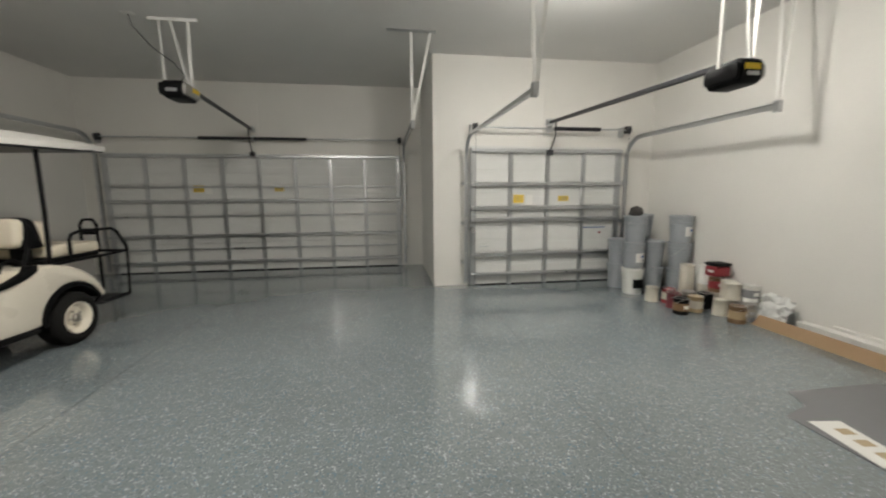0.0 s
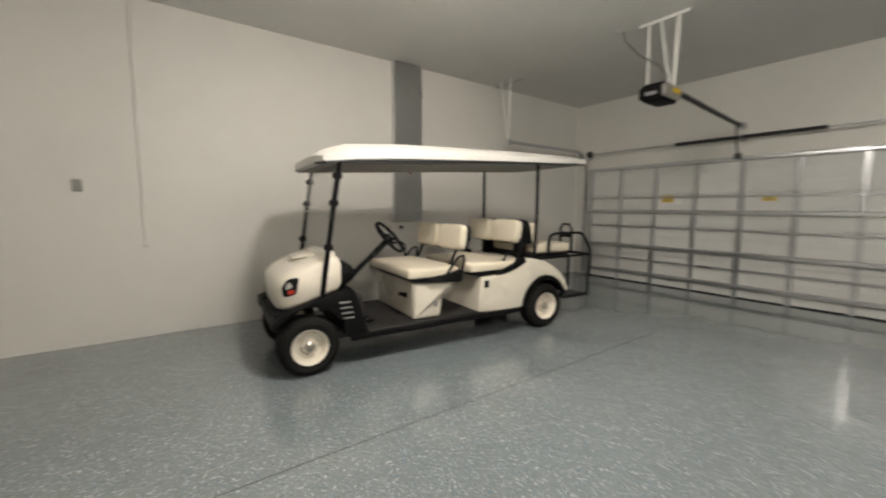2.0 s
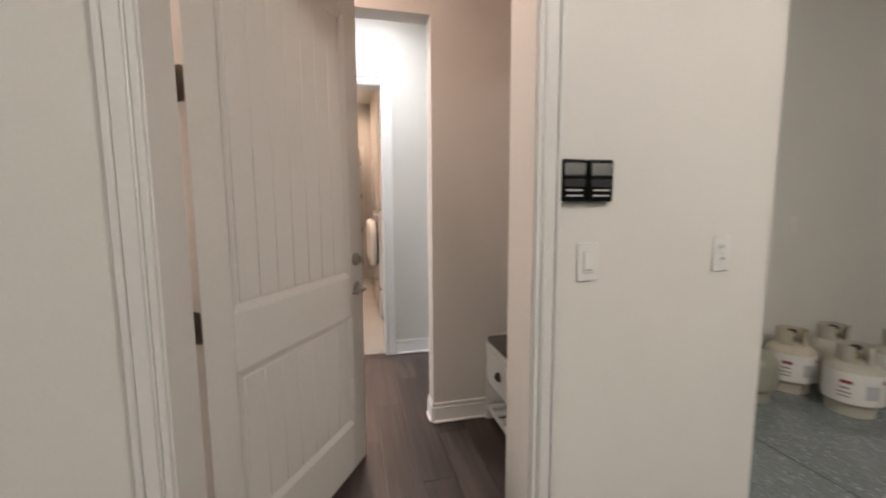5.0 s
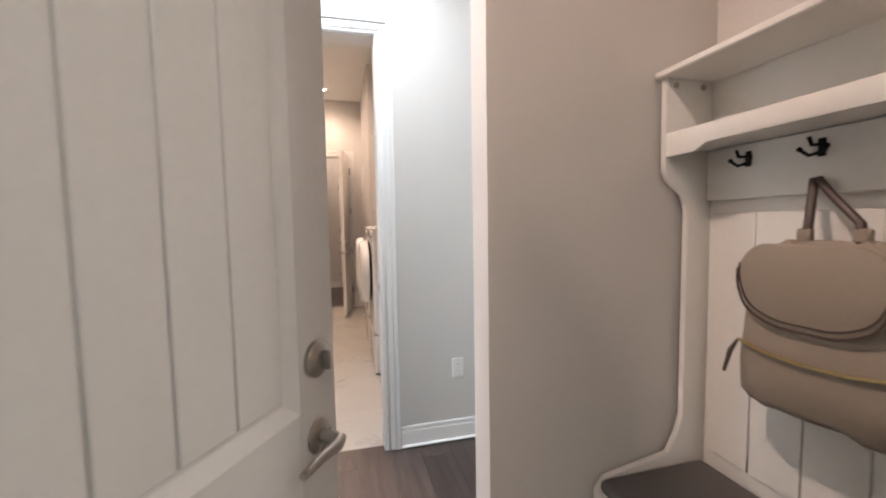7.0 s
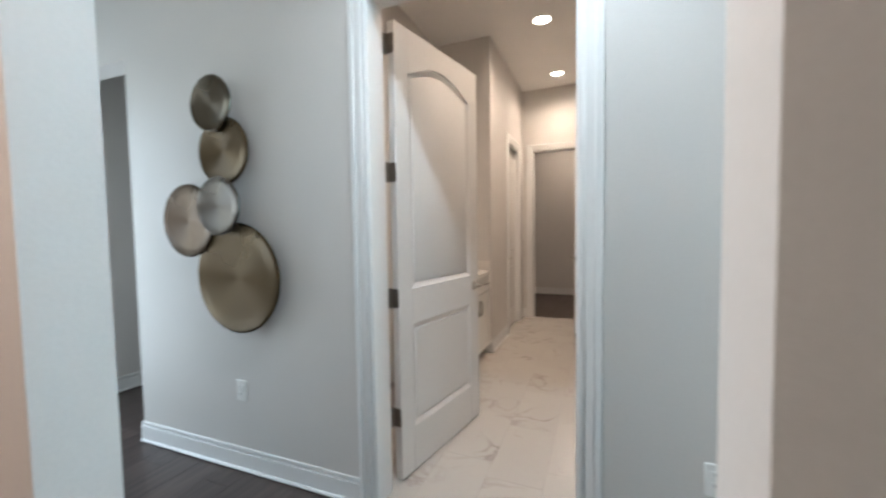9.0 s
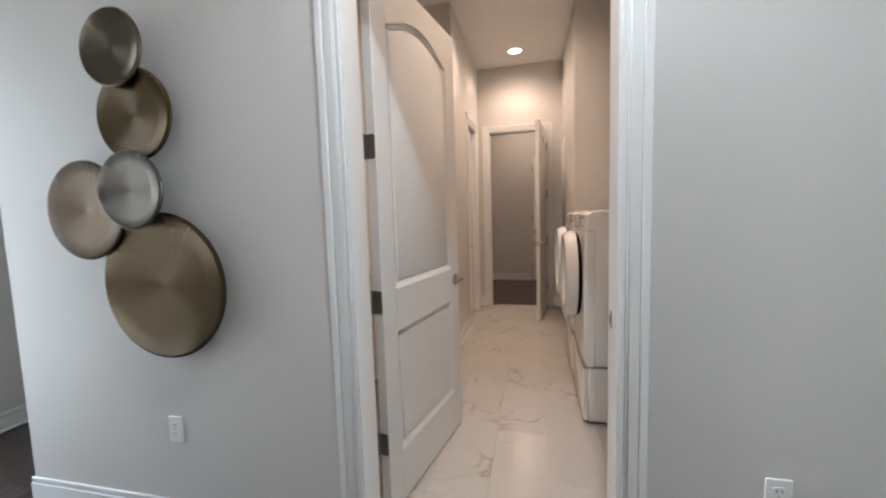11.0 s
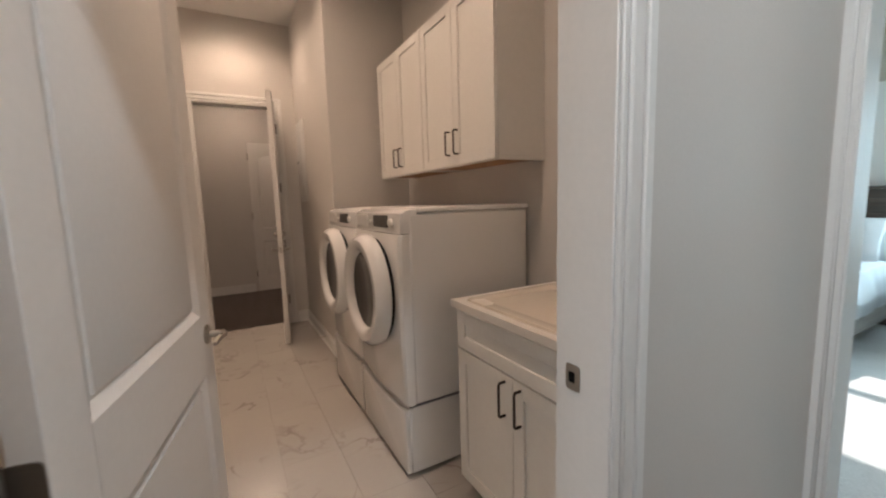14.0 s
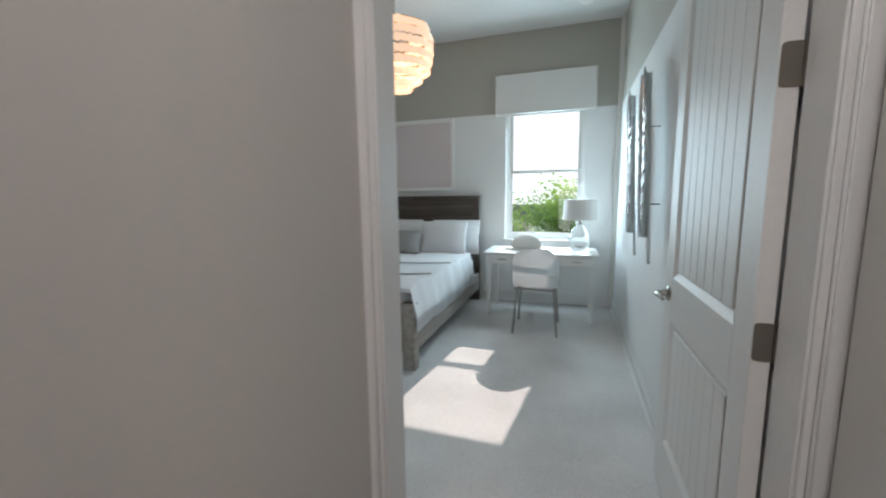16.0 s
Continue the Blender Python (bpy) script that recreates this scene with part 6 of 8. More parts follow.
boxpart("hook_rail", CABINET, hall_tree, tree_x + 0.018, ty0 + 0.02, 1.43, tree_x + 0.032, ty1 - 0.02, 1.59, 0.003)
for y in (ty0 + 0.155, ty0 + 0.335, ty0 + 0.53, ty1 - 0.18):
    bm = bmesh.new()
    x = tree_x + 0.032
    bm_shift = pose(0, 0, 0.025) @ Matrix.Translation((tree_x + 0.032, y, 1.52)) @ Matrix.Scale(0.75, 4) @ Matrix.Translation((-tree_x - 0.032, -y, -1.52))
    box(bm, x, y - 0.012, 1.49, x + 0.006, y + 0.012, 1.55, 0.003)
    tube(bm, [(x + 0.004, y, 1.53), (x + 0.05, y, 1.525), (x + 0.065, y, 1.55)], 0.006, 7)
    for s in (-1, 1):
        tube(bm, [(x + 0.004, y, 1.505), (x + 0.03, y + s * 0.02, 1.495), (x + 0.045, y + s * 0.038, 1.515)], 0.006, 7)
        bmesh.ops.create_uvsphere(bm, u_segments=8, v_segments=6, radius=0.009, matrix=Matrix.Translation((x + 0.045, y + s * 0.038, 1.517)))
    bmesh.ops.transform(bm, matrix=bm_shift, verts=bm.verts)
    part("coat_hook", bm, BLACK, hall_tree, "black double coat hook")
for z in (1.79,):
    for x in (tree_x + 0.055, tree_x + 0.16):
        bm = bmesh.new()
        lathe(bm, [(0.010, 0), (0.010, 0.003), (0.004, 0.004)], 10, pose(x, ty0 + 0.02, z, -90, 0, 0))
        part("cam_lock", bm, NICKEL, hall_tree)
boxpart("seat_board", CABINET, hall_tree, tree_x + 0.012, ty0 + 0.02, 0.50, -0.685, ty1 - 0.02, 0.525, 0.004)
bm = bmesh.new()
box(bm, tree_x + 0.03, ty0 + 0.025, 0.526, -0.69, ty1 - 0.025, 0.568, 0.018, seg=3)
part("seat_cushion", bm, material("dark_grey_fabric", (0.10, 0.09, 0.085), 0.9, grain=0.2, scale=200, bump=0.4), hall_tree, "dark grey fabric cushion")
for a, b in ((ty0 + 0.025, (ty0 + ty1) / 2 - 0.005), ((ty0 + ty1) / 2 + 0.005, ty1 - 0.025)):
    dr = boxpart("drawer", CABINET, hall_tree, -0.71, a, 0.29, -0.69, b, 0.49, 0.004)
    bm = bmesh.new()
    lathe(bm, [(0.034, 0), (0.032, 0.012), (0.022, 0.022), (0.006, 0.026)], 16, pose(-0.69, (a + b) / 2, 0.375, 0, 90, 0))
    bmesh.ops.delete(bm, geom=[v for v in bm.verts if v.co.z < 0.36], context="VERTS")
    part("cup_pull", bm, BRONZE, dr, "dark bronze cup pull")
boxpart("drawer_shelf", CABINET, hall_tree, tree_x + 0.012, ty0 + 0.02, 0.262, -0.70, ty1 - 0.02, 0.28)
for k in range(9):
    y = ty0 + 0.05 + k * 0.088
    boxpart("slat", CABINET, hall_tree, tree_x + 0.012, y, 0.10, -0.70, y + 0.05, 0.116, 0.003)
boxpart("bottom_rail", CABINET, hall_tree, -0.715, ty0 + 0.02, 0.075, -0.695, ty1 - 0.02, 0.10, 0.003)

# bag on the middle hook
LEATHER = material("taupe_leather", (0.30, 0.25, 0.20), 0.55, bump=0.35, scale=60, blotch=0.12)
LEATHER_DARK = material("brown_leather_edge", (0.07, 0.045, 0.035), 0.5, bump=0.2)
BRASS = material("brass_zip", (0.55, 0.42, 0.2), 0.3, 1.0)
bag = thing("backpack", pose(-1.015, -0.955, 0.90) @ Matrix.Diagonal((1.10, 1.08, 1.04, 1)), "taupe leather backpack hanging from a hook", "backpack")
bm = bmesh.new()
rings = []
for z, w, d in ((0.0, 0.150, 0.045), (0.02, 0.165, 0.060), (0.10, 0.165, 0.068), (0.22, 0.155, 0.064), (0.32, 0.140, 0.055), (0.375, 0.115, 0.045), (0.40, 0.08, 0.03)):
    ring = []
    for k in range(28):
        a = 2 * math.pi * k / 28
        c, s = math.cos(a), math.sin(a)
        dd = d * (1 + 0.10 * noise.noise(Vector((c * 2, s * 2, z * 9))))
        ring.append((dd * math.copysign(abs(s) ** 0.6, s), w * math.copysign(abs(c) ** 0.6, c), z + 0.012 * noise.noise(Vector((c * 3, s * 3, 5)))))
    rings.append(ring)
loft(bm, rings)
part("bag_body", bm, LEATHER, bag)
bm = bmesh.new()
flap = [(-0.135, 0.36), (-0.142, 0.30), (-0.12, 0.235), (-0.06, 0.205), (0.06, 0.205), (0.12, 0.235), (0.142, 0.30), (0.135, 0.36), (0.10, 0.395), (-0.10, 0.395)]
prism(bm, rounded(flap, 0.03), "x", 0.055, 0.075, 0.006)
part("flap", bm, LEATHER, bag, "rounded leather flap")
for off, rr in ((0.0, 0.003), (0.014, 0.002)):
    bm = bmesh.new()
    tube(bm, [(0.077, y * (1 - off * 2), z + off) for y, z in rounded(flap[0:8], 0.03)][4:-4], rr, 6)
    part("piping", bm, LEATHER_DARK, bag, "dark leather piping")
bm = bmesh.new()
tube(bm, [(0.066, -0.14, 0.150), (0.074, -0.08, 0.138), (0.076, 0.0, 0.134), (0.074, 0.08, 0.138), (0.066, 0.14, 0.150)], 0.004, 6)
part("zip", bm, BRASS, bag, "brass zip")
bm = bmesh.new()
tube(bm, [(0.068, -0.14, 0.150), (0.078, -0.150, 0.12), (0.078, -0.165, 0.06)], [0.003, 0.006, 0.004], 6)
part("zip_pull", bm, LEATHER_DARK, bag, "leather zip pull")
for s in (-1, 1):
    bm = bmesh.new()
    tube(bm, [(0.0, s * 0.05, 0.385), (0.0, s * 0.045, 0.44), (-0.03, s * 0.02 - 0.04, 0.50), (-0.05, 0.004 * s - 0.066, 0.545)], 0.009, 8)
    part("strap", bm, LEATHER_DARK, bag, "dark carrying strap")
    bm = bmesh.new()
    box(bm, -0.008, s * 0.05 - 0.014, 0.40, 0.010, s * 0.05 + 0.014, 0.43, 0.004)
    part("strap_tab", bm, LEATHER, bag)


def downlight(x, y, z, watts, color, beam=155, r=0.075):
    d = thing("recessed_light", pose(x, y, z), "white recessed ceiling downlight, switched on, some added unseen as fill", "ceiling light", "recessed downlights")
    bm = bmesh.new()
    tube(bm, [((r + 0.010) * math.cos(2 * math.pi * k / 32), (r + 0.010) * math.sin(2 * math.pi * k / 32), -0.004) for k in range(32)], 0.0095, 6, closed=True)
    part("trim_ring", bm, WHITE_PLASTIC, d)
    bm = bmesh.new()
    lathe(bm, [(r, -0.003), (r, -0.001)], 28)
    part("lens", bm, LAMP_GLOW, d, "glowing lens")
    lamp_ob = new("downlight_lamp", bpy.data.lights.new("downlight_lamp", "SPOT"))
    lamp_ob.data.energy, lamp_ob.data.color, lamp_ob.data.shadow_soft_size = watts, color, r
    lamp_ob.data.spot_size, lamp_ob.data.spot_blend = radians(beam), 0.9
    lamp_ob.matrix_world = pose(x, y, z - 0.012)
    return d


LAMP_GLOW = material("lamp_lens", (1.0, 0.86, 0.68), 0.5, glow=14.0, bump=0, grain=0, blotch=0)
downlight(0.305, -5.04, HZ, LAUNDRY_W, WARM)
downlight(0.305, -6.48, HZ, LAUNDRY_W * 0.85, WARM)
# Added near the laundry door to brighten it; no fixture is seen here.
downlight(0.27, -3.55, HZ, LAUNDRY_W, WARM)
# Added mud room fill, its fixture unseen, for the warm light there.
downlight(0.66, -0.98, HZ, MUD_FILL_W, MUD_FILL_WARM)
downlight(0.30, -8.45, HZ, LAUNDRY_W * 0.9, WARM)
# Two added hall lamps, fixtures unseen, that lift the walls with cool light.
downlight(-0.05, -1.95, HZ, HALL_FILL_W * 3.2, HALL_FILL_COOL, 140)
downlight(1.75, -1.90, HZ, HALL_FILL_W * 0.15, HALL_FILL_COOL)

# ---- laundry ----
SCREEN = material("dark_display", (0.015, 0.014, 0.014), 0.12, coat=0.6, bump=0)
GLASS_DARK = material("smoked_door_glass", (0.035, 0.035, 0.037), 0.06, coat=0.8, bump=0)
CHROME = material("chrome", (0.62, 0.61, 0.60), 0.10, 1.0, grain=0, blotch=0.02, bump=0)


def front_loader(y0, label, knob):
    """A front-loading machine on its drawer pedestal; its front faces +x at x = -0.197."""
    w = thing("washing_machine" if knob else "clothes_dryer", pose(-0.197, y0 + 0.345, 0), label, "washing machine" if knob else "dryer", "laundry pair")
    h, a = 0.345, 0.38
    bm = bmesh.new()
    box(bm, -0.785, -h + 0.004, 0.02, -0.02, h - 0.004, a - 0.004, 0.008)
    part("pedestal", bm, ENAMEL, w, "white storage pedestal")
    bm = bmesh.new()
    prism(bm, [(-h + 0.006, 0.03), (h - 0.006, 0.03), (h - 0.006, a - 0.012), (h - 0.10, a - 0.034), (0.0, a - 0.046), (-h + 0.10, a - 0.034), (-h + 0.006, a - 0.012)], "x", -0.02, 0.005, 0.006)
    part("pedestal_drawer", bm, ENAMEL, w)
    for x in (-0.74, -0.08):
        for s in (-1, 1):
            bm = bmesh.new()
            lathe(bm, [(0.022, 0), (0.02, 0.022)], 10, pose(x, s * 0.28, 0))
            part("foot", bm, BLACK, w)
    bm = bmesh.new()
    box(bm, -0.78, -h + 0.003, a, -0.05, h - 0.003, 1.335, 0.012)
    part("cabinet", bm, ENAMEL, w)
    bm = bmesh.new()
    rings = []
    for z, bulge in ((a + 0.002, -0.012), (a + 0.02, 0.0), (a + 0.30, 0.004), (0.95, 0.006), (1.20, 0.0), (1.235, -0.008)):
        rings.append([(-0.055, -h + 0.004, z), (bulge - 0.015, -h + 0.004, z), (bulge, -h + 0.02, z), (bulge + 0.01, 0, z), (bulge, h - 0.02, z), (bulge - 0.015, h - 0.004, z), (-0.055, h - 0.004, z)])
    loft(bm, rings)
    part("front_panel", bm, ENAMEL, w)
    bm = bmesh.new()
    prism(bm, [(-0.10, 1.238), (-0.008, 1.238), (-0.012, 1.335), (-0.05, 1.352), (-0.10, 1.352)], "y", -h + 0.004, h - 0.004, 0.006)
    part("control_panel", bm, ENAMEL, w)
    bm = bmesh.new()
    box(bm, -0.79, -h, 1.336, -0.10, h, 1.362, 0.008, seg=2)
    part("top", bm, ENAMEL, w)
    boxpart("display", SCREEN, w, -0.012, -0.02, 1.262, -0.005, 0.19, 1.325, 0.003, "black display")
    boxpart("soap_drawer", ENAMEL, w, -0.012, -0.32, 1.258, -0.004, -0.12, 1.328, 0.006)
    for k in range(3):
        boxpart("button", WHITE_PLASTIC, w, -0.010, -0.085 + 0.02 * k, 1.282, -0.003, -0.073 + 0.02 * k, 1.300, 0.002)
    if True:
        bm = bmesh.new()
        lathe(bm, [(0.020, 0), (0.020, 0.010), (0.016, 0.014), (0.010, 0.015)], 20, pose(-0.008, 0.235, 1.29, 0, 90, 0))
        part("dial", bm, WHITE_PLASTIC, w)
    mp = pose(0.008, 0, 0.925, 0, 90, 0)
    bm = bmesh.new()
    lathe(bm, [(0.278, 0.018), (0.298, 0.022), (0.302, 0.045), (0.294, 0.075), (0.272, 0.096), (0.240, 0.097), (0.218, 0.082), (0.205, 0.055), (0.200, 0.018)], 44, mp)
    ring = part("door_ring", bm, ENAMEL, w, "white porthole ring")
    bm = bmesh.new()
    lathe(bm, [(0.262, -0.006), (0.282, -0.004), (0.284, 0.017), (0.262, 0.024)], 44, mp)
    part("door_seal", bm, BLACK, w, "dark door seal")
    bm = bmesh.new()
    lathe(bm, [(0.203, 0.020), (0.204, 0.060), (0.18, 0.048), (0.11, 0.030), (0.03, 0.025)], 36, mp)
    part("door_glass", bm, GLASS_DARK, w, "smoked porthole glass")
    boxpart("logo", GREY_PRINT, w, 0.004, -0.02, 0.50, 0.0085, 0.02, 0.54, 0.002)
    boxpart("seam", GREY_PRINT, w, -0.78, -h - 0.0006, a - 0.003, -0.02, h + 0.0006, a - 0.0005)
    return w


front_loader(-4.50, "white front-loading washer on a drawer pedestal", True)
front_loader(-5.21, "white front-loading dryer on a drawer pedestal", False)


def shaker(parent, x, y0, y1, z0, z1, s=1, handle=None, name="door"):
    """A shaker door in the plane x, facing s; frame and recessed field, with a bar handle at (y, z0, z1)."""
    bm = bmesh.new()
    f, t = 0.058, 0.019
    box(bm, x, y0, z0, x + s * t, y0 + f, z1, 0.002)
    box(bm, x, y1 - f, z0, x + s * t, y1, z1, 0.002)
    box(bm, x, y0 + f, z0, x + s * t, y1 - f, z0 + f, 0.002)
    box(bm, x, y0 + f, z1 - f, x + s * t, y1 - f, z1, 0.002)
    d = part(name, bm, CABINET, parent)
    bm = bmesh.new()
    box(bm, x + s * 0.002, y0 + f - 0.004, z0 + f - 0.004, x + s * 0.010, y1 - f + 0.004, z1 - f + 0.004)
    part("field_panel", bm, CABINET, d)
    if handle:
        hy, ha, hb = handle
        bm = bmesh.new()
        xo = x + s * (t + 0.030)
        tube(bm, [(x + s * t, hy, ha), (xo - s * 0.006, hy, ha), (xo, hy, ha + 0.008), (xo, hy, hb - 0.008), (xo - s * 0.006, hy, hb), (x + s * t, hy, hb)], 0.0055, 8)
        part("handle", bm, BRONZE, d, "dark bronze bar pull")
    return d


def wall_cabinet(y0, y1, label):
    c = thing("wall_cabinet", pose(0, 0, 0), label, "cabinet", "laundry wall cabinets")
    x0, x1, z0, z1 = LW + 0.001, -0.69, 1.582, 2.475
    bm = bmesh.new()
    box(bm, x0, y0 + 0.001, z0 + 0.02, x1, y1 - 0.001, z1, 0.002)
    part("cabinet_body", bm, CABINET, c)
    bm = bmesh.new()
    box(bm, x0, y0 + 0.02, z0 + 0.012, x1 - 0.02, y1 - 0.02, z0 + 0.0195)
    part("underside", bm, wood("raw_plywood", (0.42, 0.24, 0.12), (0.30, 0.16, 0.08), 0.6, "y"), c, "raw brown plywood underside")
    bm = bmesh.new()
    box(bm, x1 - 0.02, y0 + 0.001, z0, x1, y1 - 0.001, z0 + 0.02)
    box(bm, x0, y1 - 0.019, z0, x1 - 0.02, y1 - 0.001, z0 + 0.02)
    box(bm, x0, y0 + 0.001, z0, x1 - 0.02, y0 + 0.019, z0 + 0.02)
    part("bottom_rim", bm, CABINET, c)
    ym = (y0 + y1) / 2
    shaker(c, x1 + 0.001, y0 + 0.004, ym - 0.002, z0 + 0.004, z1 - 0.004, 1, (ym - 0.045, z0 + 0.065, z0 + 0.195))
    shaker(c, x1 + 0.001, ym + 0.002, y1 - 0.004, z0 + 0.004, z1 - 0.004, 1, (ym + 0.045, z0 + 0.065, z0 + 0.195))
    return c


wall_cabinet(-4.472, -3.69, "white shaker wall cabinet with dark bar pulls")
wall_cabinet(-5.254, -4.472, "white shaker wall cabinet beside the alcove end")

# sink cabinet
sink = thing("sink_cabinet", pose(0, 0, 0), "white shaker laundry sink cabinet with two doors", "cabinet")
SY0, SY1, SX = -3.60, -2.825, -0.372
bm = bmesh.new()
box(bm, LW + 0.001, SY0, 0.10, SX - 0.02, SY1, 0.918, 0.002)
box(bm, LW + 0.05, SY0 + 0.004, 0.0, SX - 0.08, SY1 - 0.004, 0.10)
part("cabinet_body", bm, CABINET, sink)
ym = (SY0 + SY1) / 2
shaker(sink, SX - 0.019, SY0 + 0.004, SY1 - 0.004, 0.735, 0.905, 1, None, "false_drawer")
shaker(sink, SX - 0.019, SY0 + 0.004, ym - 0.002, 0.105, 0.727, 1, (ym - 0.045, 0.565, 0.70))
shaker(sink, SX - 0.019, ym + 0.002, SY1 - 0.004, 0.105, 0.727, 1, (ym + 0.045, 0.565, 0.70))
STONE = material("white_speckled_worktop", (0.70, 0.67, 0.62), 0.3, grain=0.06, scale=300, blotch=0.03)
top = thing("worktop", pose(0, 0, 0.919), "pale stone worktop over the sink cabinet", "worktop")
bm = bmesh.new()
bx0, bx1, by0, by1 = LW + 0.11, SX - 0.07, SY0 + 0.11, SY1 - 0.11
for q in ((LW + 0.001, SY0 - 0.012, bx0, SY1 + 0.012), (bx1, SY0 - 0.012, SX + 0.022, SY1 + 0.012), (bx0, SY0 - 0.012, bx1, by0), (bx0, by1, bx1, SY1 + 0.012)):
    box(bm, q[0], q[1], 0, q[2], q[3], 0.032, 0.0)
part("slab", bm, STONE, top)
basin = thing("sink_basin", pose(0, 0, 0.952), "deep white drop-in laundry sink", "sink")
bm = bmesh.new()


def rect_ring(x0, y0, x1, y1, r, z):
    return [(x, y, z) for x, y in rounded([(x0, y0), (x1, y0), (x1, y1), (x0, y1)], r, 5)]


rings = [rect_ring(bx0 - 0.05, by0 - 0.06, bx1 + 0.055, by1 + 0.06, 0.03, 0.0), rect_ring(bx0 - 0.048, by0 - 0.058, bx1 + 0.053, by1 + 0.058, 0.03, 0.010), rect_ring(bx0 + 0.005, by0 - 0.012, bx1 + 0.010, by1 + 0.012, 0.05, 0.012), rect_ring(bx0 + 0.02, by0 + 0.005, bx1 - 0.005, by1 - 0.005, 0.06, 0.0), rect_ring(bx0 + 0.05, by0 + 0.04, bx1 - 0.03, by1 - 0.04, 0.07, -0.24), rect_ring(bx0 + 0.12, by0 + 0.12, bx1 - 0.12, by1 - 0.12, 0.05, -0.25)]
loft(bm, rings)
bm.faces.ensure_lookup_table()
part("basin", bm, material("cream_acrylic", (0.72, 0.66, 0.57), 0.25, coat=0.3, bump=0), basin)
bm = bmesh.new()
lathe(bm, [(0.04, -0.248), (0.04, -0.244), (0.01, -0.246)], 16, pose((bx0 + bx1) / 2, ym, 0))
part("drain", bm, CHROME, basin)
tap = thing("faucet", pose(-0.935, ym - 0.12, 0.952), "chrome gooseneck tap behind the sink", "faucet")
bm = bmesh.new()
lathe(bm, [(0.028, 0), (0.028, 0.008), (0.02, 0.012), (0.018, 0.16), (0.016, 0.17)], 16)
tube(bm, [(0, 0, 0.15), (0.0, 0, 0.20), (0.04, 0, 0.235), (0.12, -0.01, 0.225), (0.17, -0.02, 0.185)], [0.013, 0.014, 0.014, 0.015, 0.016], 10)
part("spout", bm, CHROME, tap)
bm = bmesh.new()
tube(bm, [(0, 0, 0.17), (0.0, -0.02, 0.215), (0.02, -0.08, 0.245)], [0.010, 0.009, 0.006], 8)
part("tap_lever", bm, CHROME, tap)

# base cabinet in the east recess
base = thing("base_cabinet", pose(0, 0, 0), "white base cabinet with drawer in the laundry recess", "cabinet")
bm = bmesh.new()
box(bm, 0.90, -5.145, 0.10, 1.469, -4.25, 0.875, 0.002)
box(bm, 0.97, -5.14, 0.0, 1.46, -4.26, 0.10)
part("cabinet_body", bm, CABINET, base)
for a, b in ((-5.14, -4.70), (-4.695, -4.255)):
    dd = shaker(base, 0.899, a, b, 0.70, 0.865, -1, None, "drawer")
    bm = bmesh.new()
    tube(bm, [(0.88, (a + b) / 2 - 0.06, 0.785), (0.85, (a + b) / 2 - 0.055, 0.785), (0.85, (a + b) / 2 + 0.055, 0.785), (0.88, (a + b) / 2 + 0.06, 0.785)], 0.0055, 8)
    part("handle", bm, BRONZE, dd, "dark bronze bar pull")
    shaker(base, 0.899, a, b, 0.105, 0.692, -1, (b - 0.045, 0.50, 0.63) if a < -5 else (a + 0.045, 0.50, 0.63))
top2 = thing("worktop", pose(0, 0, 0.876), "pale stone worktop with a low upstand", "worktop")
boxpart("slab", STONE, top2, 0.865, -5.149, 0, 1.469, -4.24, 0.032, 0.004)
boxpart("upstand", STONE, top2, 0.875, -5.149, 0.033, 1.469, -5.13, 0.13, 0.003)
boxpart("upstand", STONE, top2, 1.45, -5.129, 0.033, 1.469, -4.24, 0.13, 0.003)

# breaker panel
bp = thing("breaker_panel", pose(-0.30, -6.68, 1.86), "white breaker panel cover on the corridor wall", "breaker panel")
boxpart("cover", TRIM, bp, 0.0008, -0.18, -0.43, 0.014, 0.18, 0.43, 0.004)
boxpart("panel_door", TRIM, bp, 0.014, -0.14, -0.36, 0.026, 0.14, 0.36, 0.004)
boxpart("latch", GREY_PRINT, bp, 0.026, -0.12, -0.02, 0.032, -0.10, 0.02, 0.002)
stop = thing("door_stop", pose(-0.30, -6.05, 0.07), "small spring door stop on the baseboard", "door stop")
bm = bmesh.new()
tube(bm, [(0.016, 0, 0), (0.09, 0, 0)], 0.006, 8)
lathe(bm, [(0.010, 0), (0.010, 0.014)], 10, pose(0.085, 0, 0, 0, 90, 0))
part("spring", bm, NICKEL, stop)

# ---- bedroom ----
CHALK = material("white_lacquer", (0.78, 0.77, 0.74), 0.35, bump=0.01, blotch=0.02)
LINEN = material("white_bed_linen", (0.76, 0.76, 0.77), 0.85, grain=0.04, scale=180, bump=0.25)
GREY_LINEN = material("grey_linen", (0.36, 0.35, 0.34), 0.9, grain=0.1, scale=180, bump=0.3)
SHADE_CLOTH = material("white_roller_cloth", (0.74, 0.73, 0.70), 0.85, bump=0.2, scale=220)
HEAD_WOOD = wood("dark_walnut_headboard", (0.115, 0.085, 0.068), (0.055, 0.040, 0.033), 0.5, "y")
GREY_WOOD = wood("grey_washed_wood", (0.34, 0.31, 0.28), (0.22, 0.20, 0.18), 0.55, "x")
STEEL_LEG = material("brushed_steel", (0.36, 0.34, 0.32), 0.3, 1.0)
PANE = bpy.data.materials.new("window_glass")
PANE.use_nodes = True
nt = PANE.node_tree
clear, gloss, mixer = nt.nodes.new("ShaderNodeBsdfTransparent"), nt.nodes.new("ShaderNodeBsdfGlossy"), nt.nodes.new("ShaderNodeMixShader")
gloss.inputs["Roughness"].default_value = 0.02
mixer.inputs[0].default_value = 0.05
